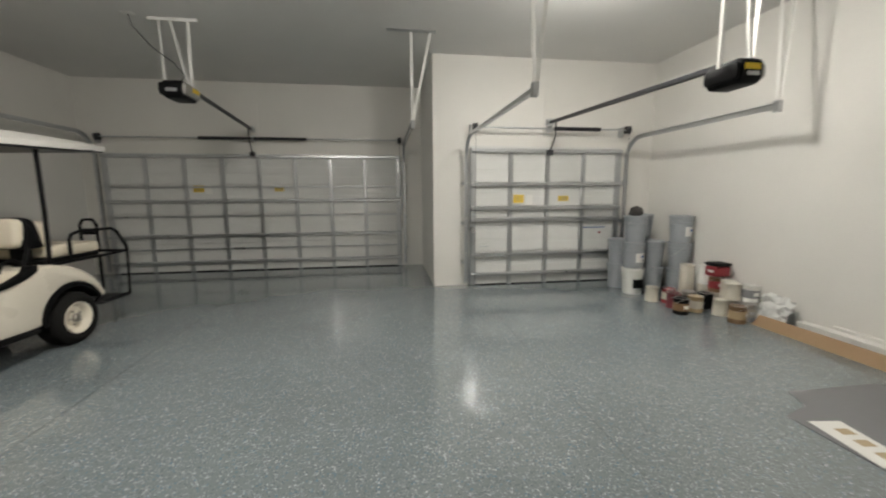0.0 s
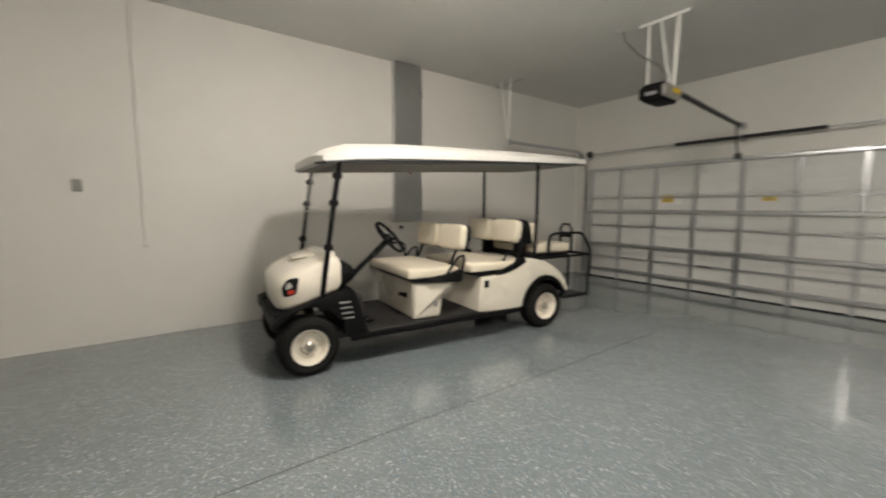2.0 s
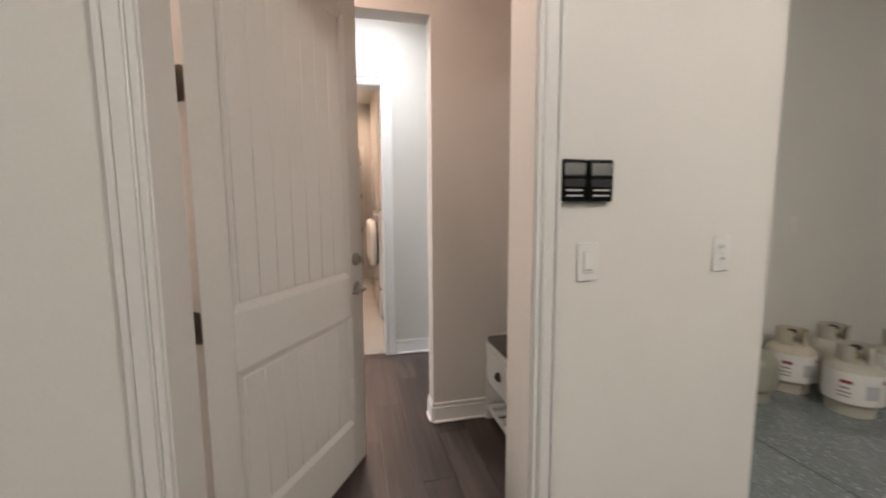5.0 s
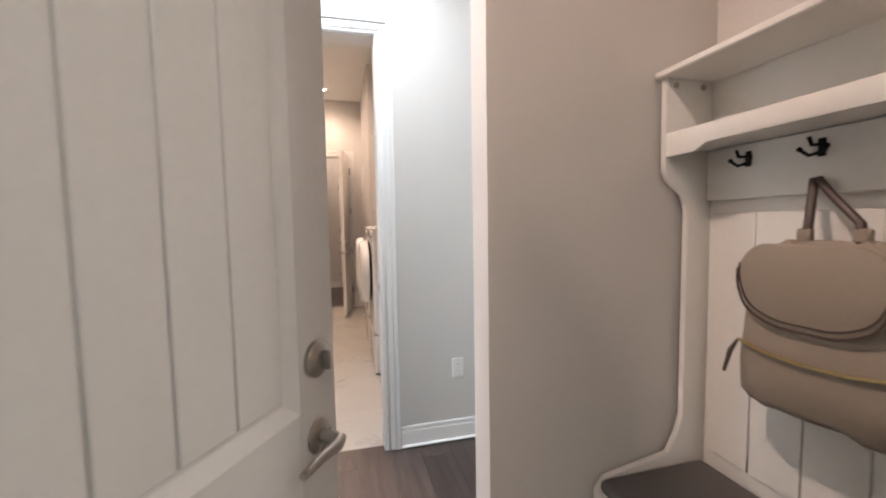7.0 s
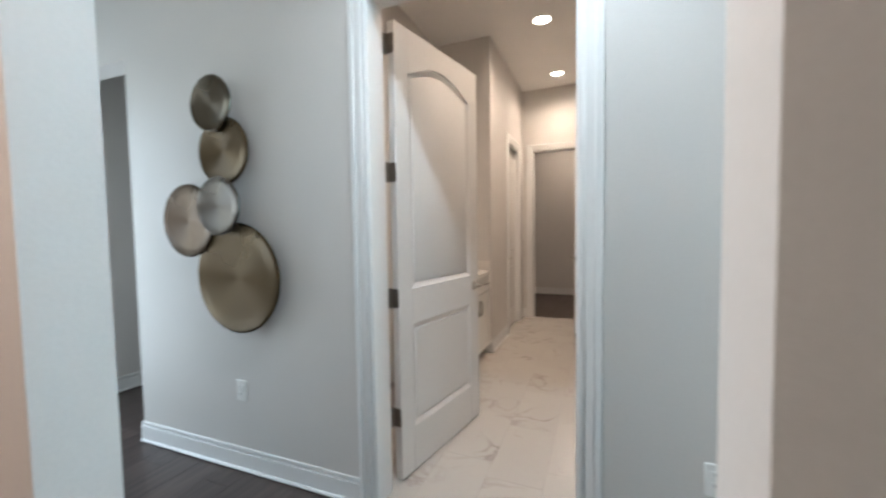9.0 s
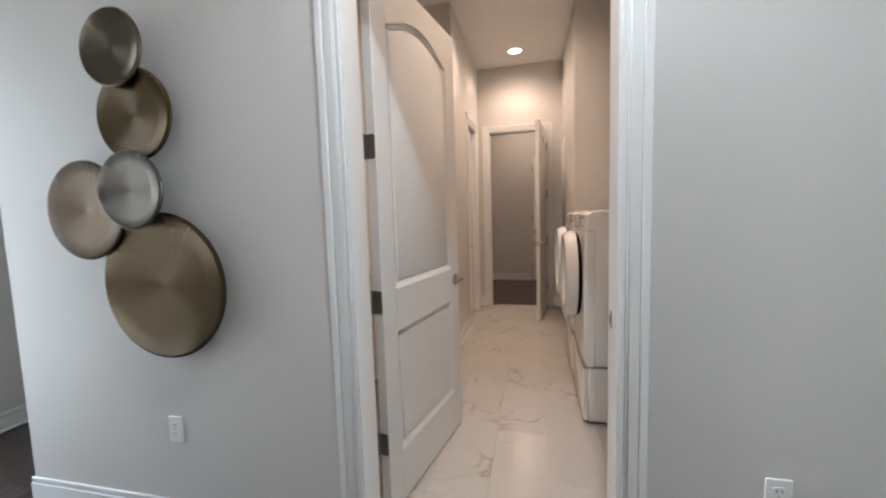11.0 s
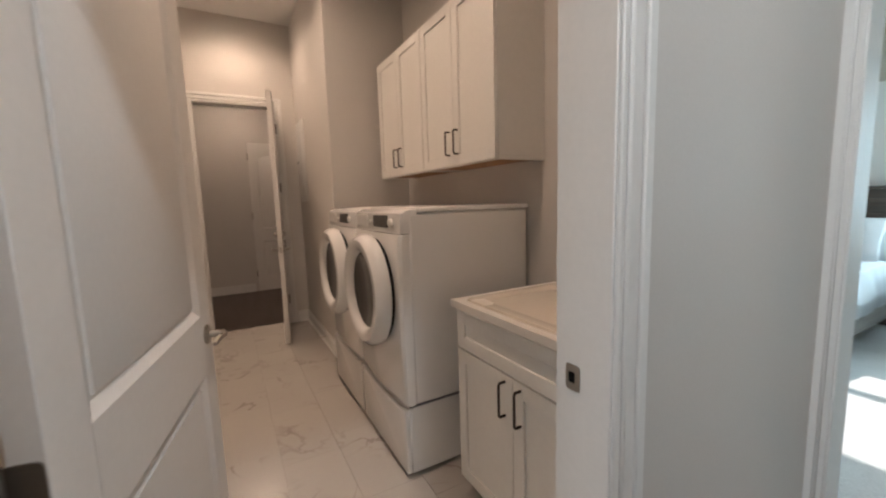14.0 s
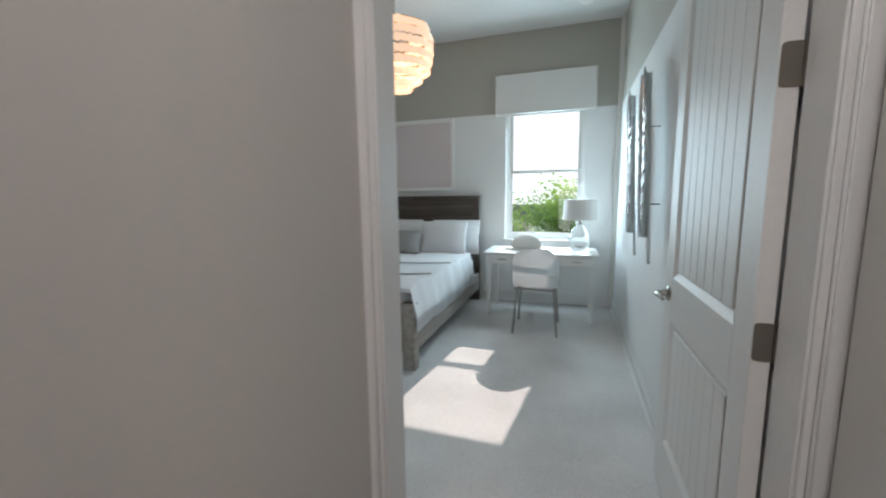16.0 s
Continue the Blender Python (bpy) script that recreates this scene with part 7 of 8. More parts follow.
nt.links.new(clear.outputs[0], mixer.inputs[1])
nt.links.new(gloss.outputs[0], mixer.inputs[2])
nt.links.new(mixer.outputs[0], nt.nodes["Material Output"].inputs[0])

# window
win = thing("window_bedroom", pose(BXW - 0.09, 0, 0), "white single-hung bedroom window with two sashes", "window", kind="structure")
bm = bmesh.new()
f = 0.045
box(bm, -0.04, WY0, WZ0, 0.04, WY0 + f, WZ1)
box(bm, -0.04, WY1 - f, WZ0, 0.04, WY1, WZ1)
box(bm, -0.04, WY0 + f, WZ0, 0.04, WY1 - f, WZ0 + f)
box(bm, -0.04, WY0 + f, WZ1 - f, 0.04, WY1 - f, WZ1)
part("window_frame", bm, TRIM, win)
for z0, z1, dx in ((WZ0 + f, 1.72, 0.012), (1.68, WZ1 - f, -0.018)):
    bm = bmesh.new()
    a, b, g = WY0 + f, WY1 - f, 0.036
    box(bm, dx - 0.015, a, z0, dx + 0.015, a + g, z1, 0.003)
    box(bm, dx - 0.015, b - g, z0, dx + 0.015, b, z1, 0.003)
    box(bm, dx - 0.015, a + g, z0, dx + 0.015, b - g, z0 + g, 0.003)
    box(bm, dx - 0.015, a + g, z1 - g, dx + 0.015, b - g, z1, 0.003)
    sash = part("sash", bm, TRIM, win)
    pane = boxpart("pane", PANE, sash, dx - 0.003, a + g, z0 + g, dx + 0.003, b - g, z1 - g)
    pane.visible_shadow = False
boxpart("window_sill", TRIM, win, 0.04, WY0 - 0.04, WZ0 - 0.03, 0.13, WY1 + 0.04, WZ0 - 0.002, 0.006)
val = thing("window_valance", pose(BXW, 0, 0), "white fabric-covered box valance over the window", "valance")
bm = bmesh.new()
box(bm, 0.001, -3.01, 2.395, 0.11, -2.99, 2.865, 0.006)
box(bm, 0.001, -1.845, 2.395, 0.11, -1.825, 2.865, 0.006)
box(bm, 0.09, -2.99, 2.395, 0.11, -1.845, 2.865, 0.006)
box(bm, 0.001, -2.99, 2.845, 0.09, -1.845, 2.865)
part("valance_box", bm, SHADE_CLOTH, val)
bm = bmesh.new()
n = 40
for k in range(n):
    y = -2.975 + 1.15 * k / n
    box(bm, 0.07, y, 2.37 + 0.006 * (k % 2), 0.076, y + 1.15 / n, 2.42)
part("fringe", bm, SHADE_CLOTH, val)

# desk
desk = thing("writing_desk", pose(0, 0, 0), "white writing desk with two drawers under the window", "desk")
X0, X1, Y0, Y1 = -5.16, -4.55, -3.02, -1.77
boxpart("desktop", CHALK, desk, X0, Y0, 0.735, X1, Y1, 0.76, 0.006)
bm = bmesh.new()
box(bm, X0 + 0.03, Y0 + 0.03, 0.62, X1 - 0.03, Y1 - 0.03, 0.734, 0.003)
part("apron", bm, CHALK, desk)
for a, b in ((Y0 + 0.04, Y0 + 0.40), (Y0 + 0.42, Y1 - 0.42), (Y1 - 0.40, Y1 - 0.04)):
    dr = boxpart("drawer", CHALK, desk, X1 - 0.03, a, 0.635, X1 - 0.016, b, 0.725, 0.004)
    bm = bmesh.new()
    yc = (a + b) / 2
    box(bm, X1 - 0.016, yc - 0.05, 0.675, X1 - 0.004, yc + 0.05, 0.690, 0.004)
    part("pull", bm, NICKEL, dr, "nickel pull")
for x in (X0 + 0.055, X1 - 0.055):
    for y in (Y0 + 0.06, Y1 - 0.06):
        bm = bmesh.new()
        loft(bm, [[(x + dx * s, y + dy * s, z) for dx, dy in ((-1, -1), (1, -1), (1, 1), (-1, 1))] for z, s in ((0.0, 0.014), (0.45, 0.021), (0.619, 0.027))], False)
        part("leg", bm, CHALK, desk)
# chair
chair = thing("desk_chair", pose(-4.30, -2.385, 0) @ Matrix.Scale(1.06, 4), "white shell chair on slim metal legs", "chair")
bm = bmesh.new()
rows = []
for i in range(15):
    t = i / 14
    if t < 0.5:
        x, z = -0.20 + 0.40 * (t / 0.5), 0.445 + 0.012 * (t / 0.5)
    else:
        a = (t - 0.5) / 0.5
        x, z = 0.20 + 0.075 * math.sin(a * 1.45) + 0.02 * a, 0.457 + 0.375 * a ** 1.05
    half = 0.215 if t < 0.85 else 0.215 - 0.10 * ((t - 0.85) / 0.15) ** 2
    half *= 1 if t > 0.12 else 0.9 + 0.1 * t / 0.12
    rows.append([(x - 0.045 * abs(u) ** 2.5 * (1 if t > 0.45 else 0), half * u, z + 0.02 * abs(u) ** 3 * (1 if t < 0.5 else 0)) for u in [-1 + 2 * k / 12 for k in range(13)]])
vs = [[bm.verts.new(p) for p in row] for row in rows]
for ra, rb in zip(vs, vs[1:]):
    for k in range(12):
        bm.faces.new((ra[k], ra[k + 1], rb[k + 1], rb[k]))
bmesh.ops.solidify(bm, geom=bm.faces[:], thickness=0.016)
part("seat_shell", bm, material("pale_grey_shell", (0.52, 0.51, 0.50), 0.55, bump=0.05, scale=120), chair)
for s in (-1, 1):
    for x0, x1 in ((0.16, 0.23), (-0.14, -0.22)):
        bm = bmesh.new()
        tube(bm, [(x0, s * 0.17, 0.435), (x1, s * 0.205, 0.0)], [0.013, 0.010], 8)
        part("leg", bm, STEEL_LEG, chair)
bm = bmesh.new()
tube(bm, [(0.17, -0.20, 0.43), (0.17, 0.20, 0.43)], 0.010, 8)
tube(bm, [(-0.15, -0.19, 0.43), (-0.15, 0.19, 0.43)], 0.010, 8)
tube(bm, [(-0.15, -0.17, 0.43), (0.17, -0.17, 0.43)], 0.010, 8)
tube(bm, [(-0.15, 0.17, 0.43), (0.17, 0.17, 0.43)], 0.010, 8)
part("seat_frame", bm, STEEL_LEG, chair)
# lamp and shell ornament on the desk
lamp = thing("table_lamp", pose(-4.90, -1.97, 0.761), "glass table lamp with a white drum shade", "lamp")
GLASS = bpy.data.materials.new("clear_lamp_glass")
GLASS.use_nodes = True
GLASS.node_tree.nodes["Principled BSDF"].inputs["Transmission Weight"].default_value = 1.0
GLASS.node_tree.nodes["Principled BSDF"].inputs["Roughness"].default_value = 0.04
GLASS.node_tree.nodes["Principled BSDF"].inputs["IOR"].default_value = 1.2
GLASS.node_tree.nodes["Principled BSDF"].inputs["Base Color"].default_value = (0.92, 0.95, 0.95, 1)
bm = bmesh.new()
lathe(bm, [(0.07, 0), (0.085, 0.01), (0.11, 0.06), (0.115, 0.14), (0.09, 0.23), (0.04, 0.29), (0.03, 0.31)], 24)
part("lamp_base", bm, GLASS, lamp, "clear glass base")
bm = bmesh.new()
lathe(bm, [(0.035, 0.305), (0.035, 0.325), (0.012, 0.33), (0.010, 0.40)], 14)
part("lamp_neck", bm, NICKEL, lamp)
bm = bmesh.new()
lathe(bm, [(0.185, 0.36), (0.188, 0.36), (0.178, 0.585), (0.175, 0.585)], 32)
part("lamp_shade", bm, SHADE_CLOTH, lamp, "white drum shade")
shell = thing("shell_ornament", pose(-4.86, -2.56, 0.761), "white fluted shell-shaped ornament on the desk", "ornament")
bm = bmesh.new()
prism(bm, rounded([(-0.26, 0), (0.26, 0), (0.24, 0.02), (-0.24, 0.02)], 0.008), "y", -0.06, 0.06, m=pose(0, 0, 0, 0, 0, 90))
part("plinth", bm, CHALK, shell)
n = 13
for k in range(n):
    bm = bmesh.new()
    a = -0.5 + k / (n - 1)
    hgt = 0.10 + 0.10 * math.cos(a * math.pi) ** 0.7 if abs(a) < 0.5 else 0.115
    loft(bm, [[(0.028 * w * math.cos(q), a * 0.34 * s + 0.017 * w * math.sin(q), z) for q in [2 * math.pi * j / 8 for j in range(8)]] for z, w, s in ((0.018, 0.9, 0.9), (0.06, 1.05, 1.0), (hgt * 0.8, 1.0, 1.0), (hgt, 0.5, 0.98))])
    part("flute", bm, CHALK, shell)

# bed
bed = thing("bed", pose(0, 0, 0), "grey wooden bed with a dark headboard and white linen", "bed")
BY1, BY0, BXH, BXF = -3.22, -4.78, -5.28, -2.97
bm = bmesh.new()
box(bm, BXH, BY0, 0.0, BXH + 0.06, BY1, 1.375, 0.006)
part("headboard_frame", bm, HEAD_WOOD, bed, "dark walnut headboard")
for z0, z1 in ((1.06, 1.13), (1.135, 1.205), (1.21, 1.28)):
    boxpart("headboard_plank", HEAD_WOOD, bed, BXH + 0.061, BY0 + 0.09, z0, BXH + 0.072, BY1 - 0.09, z1, 0.003)
boxpart("headboard_cap", HEAD_WOOD, bed, BXH - 0.0, BY0 - 0.015, 1.376, BXH + 0.085, BY1 + 0.015, 1.405, 0.006)
for y0, y1 in ((BY1 - 0.04, BY1), (BY0, BY0 + 0.04)):
    boxpart("side_rail", GREY_WOOD, bed, BXH + 0.06, y0, 0.16, BXF - 0.05, y1, 0.38, 0.005)
bm = bmesh.new()
box(bm, BXF - 0.05, BY0 + 0.10, 0.14, BXF, BY1 - 0.10, 0.54, 0.006)
part("footboard", bm, GREY_WOOD, bed)
for y in (BY1 - 0.05, BY0 + 0.05):
    lg = boxpart("foot_post", GREY_WOOD, bed, BXF - 0.07, y - 0.05, 0.0, BXF + 0.02, y + 0.05, 0.56, 0.005)
for z in (0.20, 0.33, 0.46):
    bm = bmesh.new()
    box(bm, BXF + 0.001, BY1 - 0.36, z - 0.05, BXF + 0.016, BY1 - 0.12, z + 0.05, 0.003)
    dr = part("foot_drawer", bm, GREY_WOOD, bed)
    bm = bmesh.new()
    lathe(bm, [(0.012, 0), (0.016, 0.02), (0.008, 0.026)], 10, pose(BXF + 0.016, BY1 - 0.15, z, 0, 90, 0))
    part("knob", bm, BLACK, dr, "dark knob")
part("mattress", cushion(BXH + 0.08, BXF - 0.08, BY0 + 0.05, BY1 - 0.05, 0.30, 0.62, 0.01), LINEN, bed)
bm = bmesh.new()
bmesh.ops.create_grid(bm, x_segments=48, y_segments=48, size=0.5)
for v in bm.verts:
    u, w = v.co.x, v.co.y
    x = -3.90 + u * 1.92
    y = (BY0 + BY1) / 2 + w * 1.96
    edge = max(0.0, abs(w) * 1.96 - (BY1 - BY0) / 2 + 0.05)
    z = 0.70 - 0.02 * abs(w) - edge * 1.35 + 0.018 * noise.noise(Vector((x * 3.5, y * 3.5, 1))) + 0.008 * noise.noise(Vector((x * 11, y * 11, 4)))
    y = y if edge == 0 else math.copysign((BY1 - BY0) / 2 - 0.03 + 0.05 * min(1, edge * 6) + 0.015 * noise.noise(Vector((x * 6, 0, 3))), w) + (BY0 + BY1) / 2
    v.co = Vector((x, y, z))
bmesh.ops.solidify(bm, geom=bm.faces[:], thickness=0.03)
part("duvet", bm, LINEN, bed, "white rumpled duvet")
bm = bmesh.new()
for off in (-4.15, -3.55):
    tube(bm, [(off + 0.25 * math.sin(k / 5), (BY0 + BY1) / 2 + w * 0.74, 0.715 - 0.01 * abs(w)) for k, w in enumerate([-1 + 2 * j / 14 for j in range(15)])], 0.007, 6)
part("duvet_piping", bm, GREY_LINEN, bed, "grey piping")


def pillow(x, y, z, w, h, lean, mat, label, turn=0):
    p = thing("pillow", pose(x, y, z, 0, lean, turn), label, "pillow", "pillows on the bed")
    bm = bmesh.new()
    bmesh.ops.create_cube(bm, size=1)
    bmesh.ops.subdivide_edges(bm, edges=bm.edges[:], cuts=7, use_grid_fill=True)
    for v in bm.verts:
        u, t = v.co.y * 2, v.co.z * 2
        puff = (max(0, 1 - abs(u) ** 3) * max(0, 1 - abs(t) ** 3)) ** 0.6
        pinch = 1 - 0.06 * (abs(u) * abs(t)) + 0.0
        v.co = Vector((v.co.x * (0.03 + 0.15 * puff), v.co.y * w * (1 - 0.05 * (1 - abs(t))), (v.co.z + 0.5) * h)) + Vector((0.01 * noise.noise(Vector((u * 2, t * 2, x))), 0, 0))
    part("pillow_case", bm, mat, p)
    return p


pillow(-5.02, -3.50, 0.66, 0.64, 0.44, -14, LINEN, "white standard pillow against the headboard")
pillow(-5.02, -4.30, 0.66, 0.66, 0.44, -14, LINEN, "white standard pillow against the headboard")
pillow(-4.82, -3.62, 0.68, 0.62, 0.42, -20, LINEN, "white pillow in front of another")
pillow(-4.62, -4.06, 0.70, 0.42, 0.30, -24, GREY_LINEN, "small grey cushion in front of the pillows")

# picture over the bed
pic = thing("framed_picture", pose(BXW, -4.11, 1.96), "pale blank canvas in a white frame over the bed", "picture")
boxpart("canvas", material("blush_canvas", (0.66, 0.58, 0.58), 0.8, bump=0.3, scale=200), pic, 0.002, -0.49, -0.45, 0.02, 0.49, 0.41)
for y0, y1, z0, z1 in ((-0.53, -0.49, -0.48, 0.45), (0.49, 0.53, -0.48, 0.45), (-0.49, 0.49, -0.48, -0.44), (-0.49, 0.49, 0.41, 0.45)):
    boxpart("frame_bar", CHALK, pic, 0.001, y0, z0, 0.035, y1, z1, 0.003)


# metal feathers on the north wall
def feather(x, z0, length, w, lean, label, seed):
    """A wrought metal feather held off the wall: a bent spine and two cupped vanes with notched, ribbed edges."""
    f = thing("metal_feather", pose(x, BYN - 0.055, z0, 0, lean, 0), label, "wall art", "metal feather wall art")
    r = random.Random(seed)
    rows = 96

    def spine_at(t):
        return Vector((0.045 * math.sin(3.0 * t), -0.012 * math.sin(math.pi * t), length * t))
    bm = bmesh.new()
    tube(bm, [spine_at(k / 16) for k in range(17)], [0.011 - 0.007 * k / 16 for k in range(17)], 8)
    part("spine", bm, FEATHER, f)
    for side in (-1, 1):
        bm = bmesh.new()
        notch = [r.uniform(5.0, 9.0) for _ in range(20)]
        grid, saw, gap = [], 0.0, 0
        for k in range(rows + 1):
            t = 0.13 + 0.86 * k / rows
            saw += 1
            if saw > notch[gap]:
                saw, gap = 0.0, (gap + 1) % 20
            wide = w * max(0.02, math.sin(math.pi * min(1.0, (t - 0.10) * 1.09))) ** 0.5 * (1.0 - 0.22 * saw / 9.0)
            p = spine_at(t)
            row = []
            for c in range(6):
                u = c / 5
                bump = 0.0035 * (k % 2) * u
                row.append(bm.verts.new(p + Vector((side * wide * u, -0.055 * math.sin(u * 2.2) + bump, 0.45 * wide * u * u))))
            grid.append(row)
        for a, b in zip(grid, grid[1:]):
            for c in range(5):
                bm.faces.new((a[c], a[c + 1], b[c + 1], b[c]))
        bmesh.ops.solidify(bm, geom=bm.faces[:], thickness=0.002)
        part("vane", bm, FEATHER, f, "hammered silver vane")
    for z in (length * 0.3, length * 0.7):
        bm = bmesh.new()
        tube(bm, [(0.02, 0.054, z), (0.02, 0.0, z)], 0.004, 6)
        part("stand_off", bm, DARK_STEEL, f)
    return f


FEATHER = material("hammered_silver", (0.66, 0.66, 0.65), 0.32, 1.0, grain=0.1, scale=25, blotch=0.15, bump=0.5)
feather(-2.80, 0.98, 1.22, 0.19, -13, "long silver metal feather on the bedroom wall", 3)
feather(-3.36, 0.95, 1.30, 0.16, -18, "slimmer silver metal feather beside the wide one", 5)

# pendant of capiz discs
pend = thing("capiz_pendant", pose(-3.55, -3.60, 0), "tiered white capiz shell pendant lamp, lit", "pendant lamp")
bm = bmesh.new()
tube(bm, [(0, 0, HZ), (0, 0, 2.86)], 0.006, 6)
lathe(bm, [(0.06, HZ - 0.02), (0.06, HZ - 0.002)], 18)
part("stem", bm, NICKEL, pend)
CAPIZ = material("capiz_shell", (0.85, 0.74, 0.64), 0.35, bump=0.05)
b = CAPIZ.node_tree.nodes["Principled BSDF"]
b.inputs["Subsurface Weight"].default_value = 0.0
b.inputs["Emission Color"].default_value = (1.0, 0.62, 0.38, 1)
b.inputs["Emission Strength"].default_value = 0.9
r = random.Random(4)
bm = bmesh.new()
for tier in range(7):
    rad = (0.31, 0.34, 0.34, 0.33, 0.31, 0.24, 0.15)[tier]
    z = 2.83 - 0.075 * tier
    count = int(rad * 2 * math.pi / 0.055)
    for k in range(count):
        a = 2 * math.pi * (k + 0.5 * (tier % 2)) / count
        m = Matrix.Translation((rad * math.cos(a), rad * math.sin(a), z + 0.008 * r.random())) @ Matrix.Rotation(a, 4, "Z") @ Matrix.Rotation(radians(90 + r.uniform(-9, 9)), 4, "Y")
        lathe(bm, [(0.036, -0.0008), (0.036, 0.0008)], 10, m)
ob = part("shell_skirt", bm, CAPIZ, pend, "translucent shell discs")
ob["kind"] = "stuff"
bm = bmesh.new()
for rad, z in ((0.31, 2.865), (0.34, 2.79), (0.31, 2.565), (0.15, 2.415)):
    tube(bm, [(rad * math.cos(2 * math.pi * k / 28), rad * math.sin(2 * math.pi * k / 28), z) for k in range(28)], 0.004, 5, closed=True)
part("hoop_frame", bm, NICKEL, pend)
bulb = new("pendant_lamp", bpy.data.lights.new("pendant_lamp", "POINT"))
bulb.data.energy, bulb.data.color, bulb.data.shadow_soft_size = 4, (1.0, 0.72, 0.48), 0.06
bulb.matrix_world = pose(-3.55, -3.60, 2.68)
det = thing("smoke_detector", pose(-4.72, -1.98, HZ), "white round smoke detector on the ceiling", "smoke detector")
bm = bmesh.new()
lathe(bm, [(0.045, -0.035), (0.06, -0.03), (0.065, -0.008), (0.07, 0.0)], 24)
part("detector_body", bm, WHITE_PLASTIC, det)

# ---- outside the window ----
GRASS = material("lawn", (0.06, 0.10, 0.03), 0.9, grain=0.3, scale=20, blotch=0.2)
structure("ground", GRASS, "green lawn outside the window", "ground", (-400, -400, -0.6, 400, 400, -0.35))
PAVE = material("pale_concrete", (0.42, 0.41, 0.38), 0.85, grain=0.1)
structure("pavement", PAVE, "pale concrete path past the house", "pavement", (-9.0, -40, -0.349, -7.2, 40, -0.33))
BARK = material("grey_bark", (0.14, 0.11, 0.085), 0.9, grain=0.2, bump=0.8)
LEAF = material("green_leaf", (0.12, 0.23, 0.06), 0.5, grain=0.25, scale=6, blotch=0.25)
leaf_nt = LEAF.node_tree
glowthrough, leaf_mix = leaf_nt.nodes.new("ShaderNodeBsdfTranslucent"), leaf_nt.nodes.new("ShaderNodeMixShader")
glowthrough.inputs[0].default_value = (0.36, 0.66, 0.15, 1)
leaf_mix.inputs[0].default_value = 0.62
leaf_nt.links.new(leaf_nt.nodes["Principled BSDF"].outputs[0], leaf_mix.inputs[1])
leaf_nt.links.new(glowthrough.outputs[0], leaf_mix.inputs[2])
leaf_nt.links.new(leaf_mix.outputs[0], leaf_nt.nodes["Material Output"].inputs[0])


def bush(x, y, spread, height, count, seed, label):
    r = random.Random(seed)
    t = thing("shrub", pose(x, y, -0.35), label, "shrub", "garden shrubs")
    bm = bmesh.new()
    tips = []
    for k in range(9):
        a, ln = 2 * math.pi * k / 9 + r.uniform(-0.3, 0.3), r.uniform(0.45, 1.0)
        tip = Vector((spread * ln * math.cos(a) * 0.8, spread * ln * math.sin(a) * 0.8, height * r.uniform(0.6, 0.95)))
        tube(bm, [(0.03 * math.cos(a), 0.03 * math.sin(a), 0), tuple(tip * 0.5 + Vector((0, 0, 0.1))), tuple(tip)], [0.05, 0.03, 0.008], 6)
        tips.append(tip)
    part("trunk", bm, BARK, t)
    verts, faces = [], []
    for k in range(count):
        c = r.choice(tips) * r.uniform(0.55, 1.05) + Vector((r.gauss(0, 1), r.gauss(0, 1), r.gauss(0, 1))) * spread * 0.20
        c.z = max(0.1, c.z)
        d, u = Vector((r.gauss(0, 1), r.gauss(0, 1), r.gauss(0, 1))).normalized(), Vector((r.gauss(0, 1), r.gauss(0, 1), r.gauss(0, 1)))
        s = d.cross(u).normalized()
        L, W = r.uniform(0.07, 0.13), r.uniform(0.025, 0.045)
        i = len(verts)
        verts += [c, c + d * L * 0.5 + s * W, c + d * L, c + d * L * 0.5 - s * W]
        faces.append((i, i + 1, i + 2, i + 3))
    me = bpy.data.meshes.new("crown")
    me.from_pydata([tuple(v) for v in verts], [], faces)
    me.materials.append(LEAF)
    ob = new("crown", me)
    ob.parent = t
    tagged(ob, "loose green leaves", kind="stuff")
    return t


bush(-11.5, -2.0, 1.5, 2.0, 5200, 1, "bright green leafy shrub in the garden")
bush(-11.2, -4.6, 1.4, 1.6, 4200, 2, "low green shrub beside the path")
bush(-12.6, 0.6, 1.6, 2.2, 4600, 3, "tall green shrub with loose twigs")
bush(-12.4, -7.2, 1.6, 1.9, 3600, 4, "rounded green shrub at the garden edge")

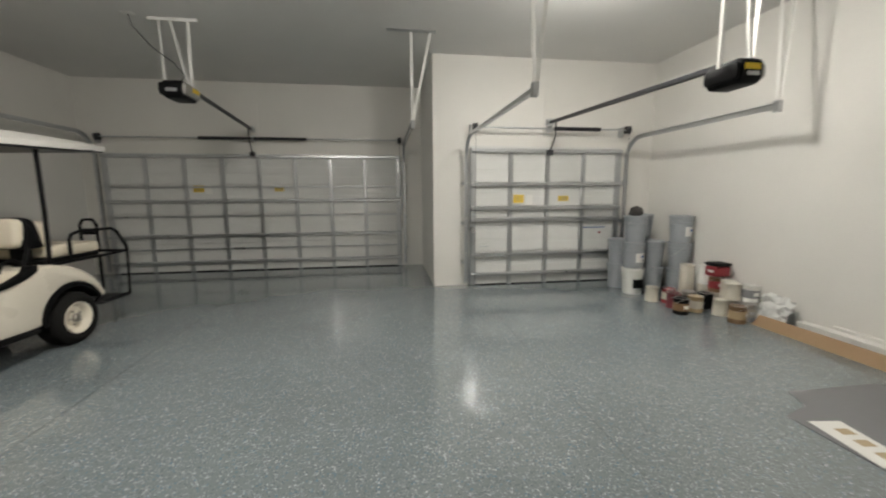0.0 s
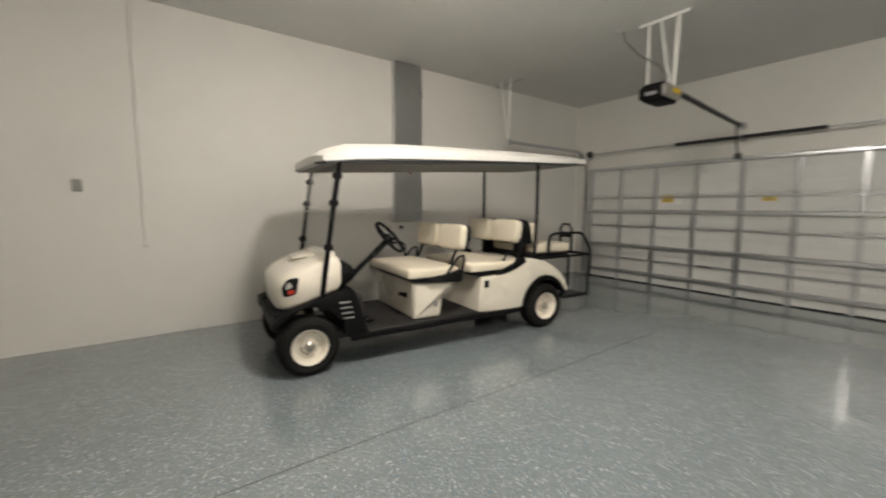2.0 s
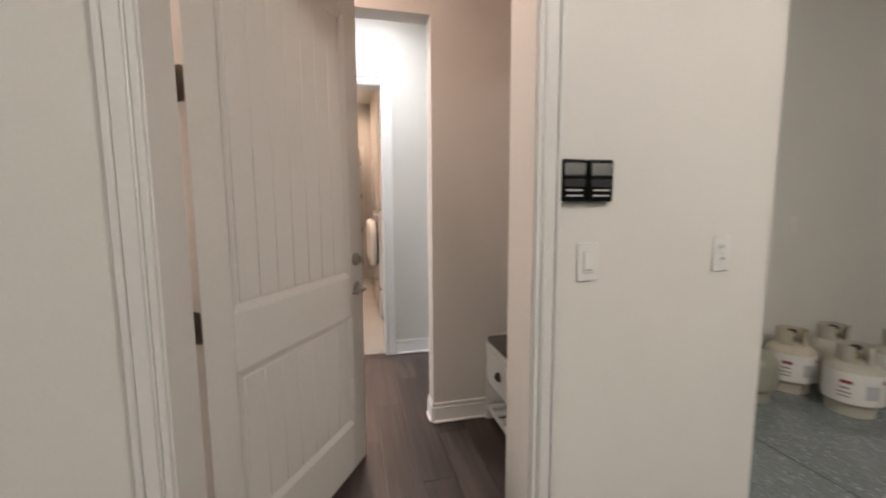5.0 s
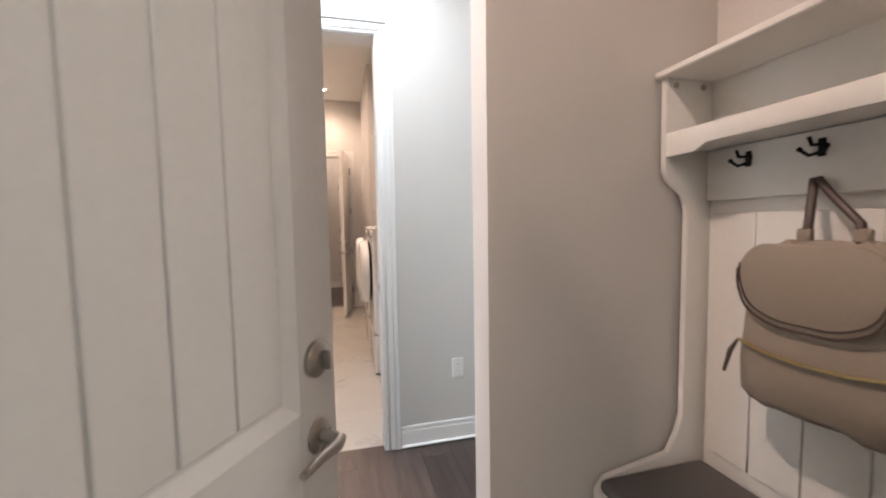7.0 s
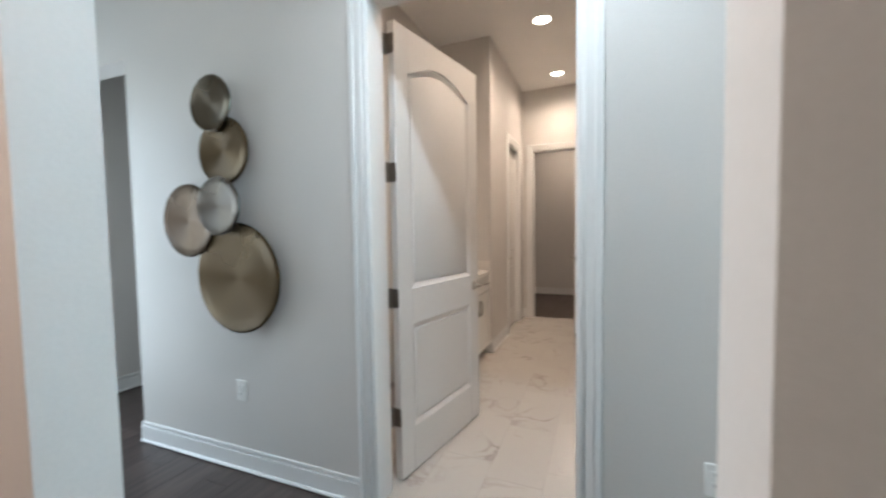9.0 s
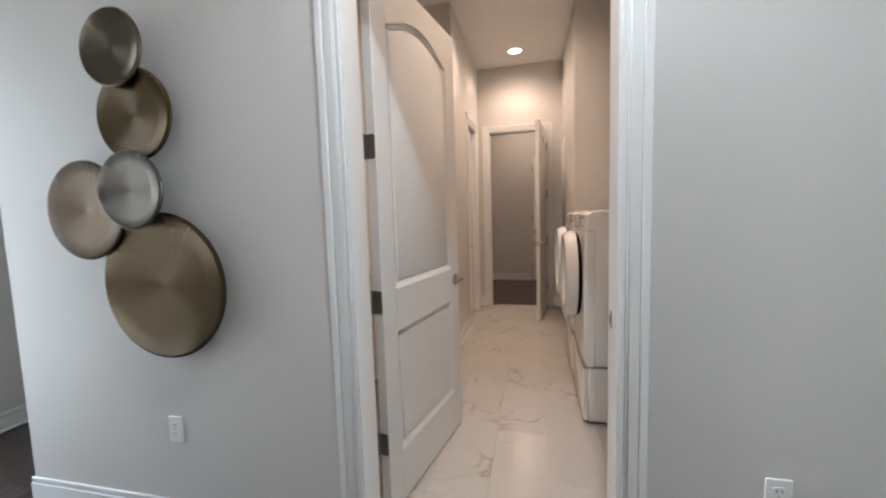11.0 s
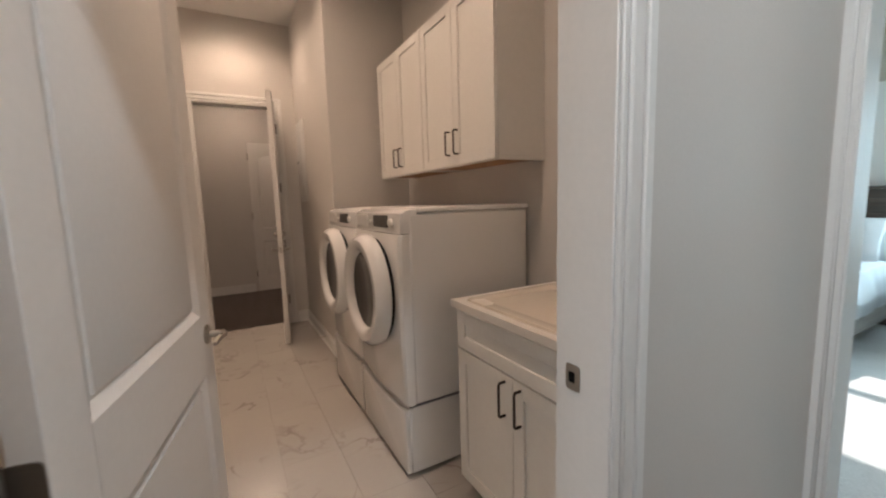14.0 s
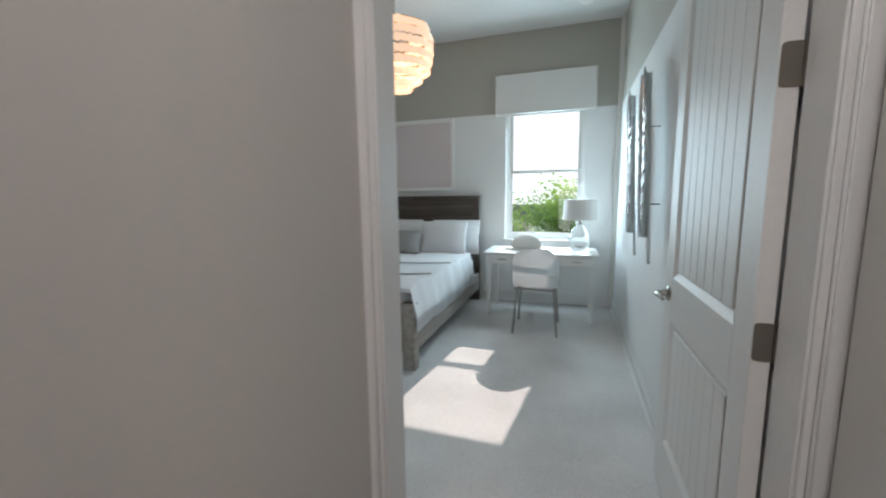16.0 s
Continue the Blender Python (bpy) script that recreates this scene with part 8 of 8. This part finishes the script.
HAZE = bpy.data.materials.new("bright_hazy_sky")
HAZE.use_nodes = True
hb = HAZE.node_tree.nodes["Principled BSDF"]
hb.inputs["Base Color"].default_value = (0, 0, 0, 1)
hb.inputs["Specular IOR Level"].default_value = 0.0
hb.inputs["Emission Color"].default_value = (0.80, 0.93, 1.0, 1)
hb.inputs["Emission Strength"].default_value = 1.9
structure("backdrop_sky", HAZE, "bright hazy sky beyond the garden", "sky backdrop", (-75.2, -60, -0.34, -75, 60, 34))

# ---- floor pieces ----
def shared(name, verts_box, mat):
    bm = bmesh.new()
    box(bm, *verts_box, 0.0)
    me = bpy.data.meshes.new(name)
    bm.to_mesh(me)
    bm.free()
    me.materials.append(mat)
    return me


plank_me = shared("plank", (-0.0885, -0.61, -0.006, 0.0885, 0.61, 0.0), PLANK)
hall_base = bpy.data.objects["floor_hall_base"]
for i in range(27):
    for j in range(3):
        x = BXE - 0.05 + 0.09 + i * 0.1785
        y = -0.86 - 1.2215 * j + 0.407 * (i % 3) - 0.2
        lo, hi = y - 0.61, y + 0.61
        lo2, hi2 = max(lo, LYI + 0.082), min(hi, GYI)
        if hi2 - lo2 < 0.03 or x > HX1:
            continue
        ob = new("plank", plank_me)
        ob.parent = hall_base
        ob.location = (x, (lo2 + hi2) / 2, 0.0)
        ob.scale = (1, (hi2 - lo2) / 1.22, 1)
tile_me = shared("tile", (-0.1515, -0.3015, -0.006, 0.1515, 0.3015, 0.0), TILE)
laundry_base = bpy.data.objects["floor_laundry_base"]
for i in range(-4, 5):
    for j in range(9):
        x = 0.04 + 0.15 + 0.304 * i
        y = -2.75 - 0.604 * j + (-0.15 if i % 2 else 0.0) + (0.302 - 0.302)
        lo, hi = max(y - 0.3005, LEND - 0.06), min(y + 0.3005, LYI + 0.08)
        if hi - lo < 0.03 or x - 0.15 > 1.55:
            continue
        ob = new("tile", tile_me)
        ob.parent = laundry_base
        ob.location = (x, (lo + hi) / 2, 0.0)
        ob.scale = (1, (hi - lo) / 0.601, 1)
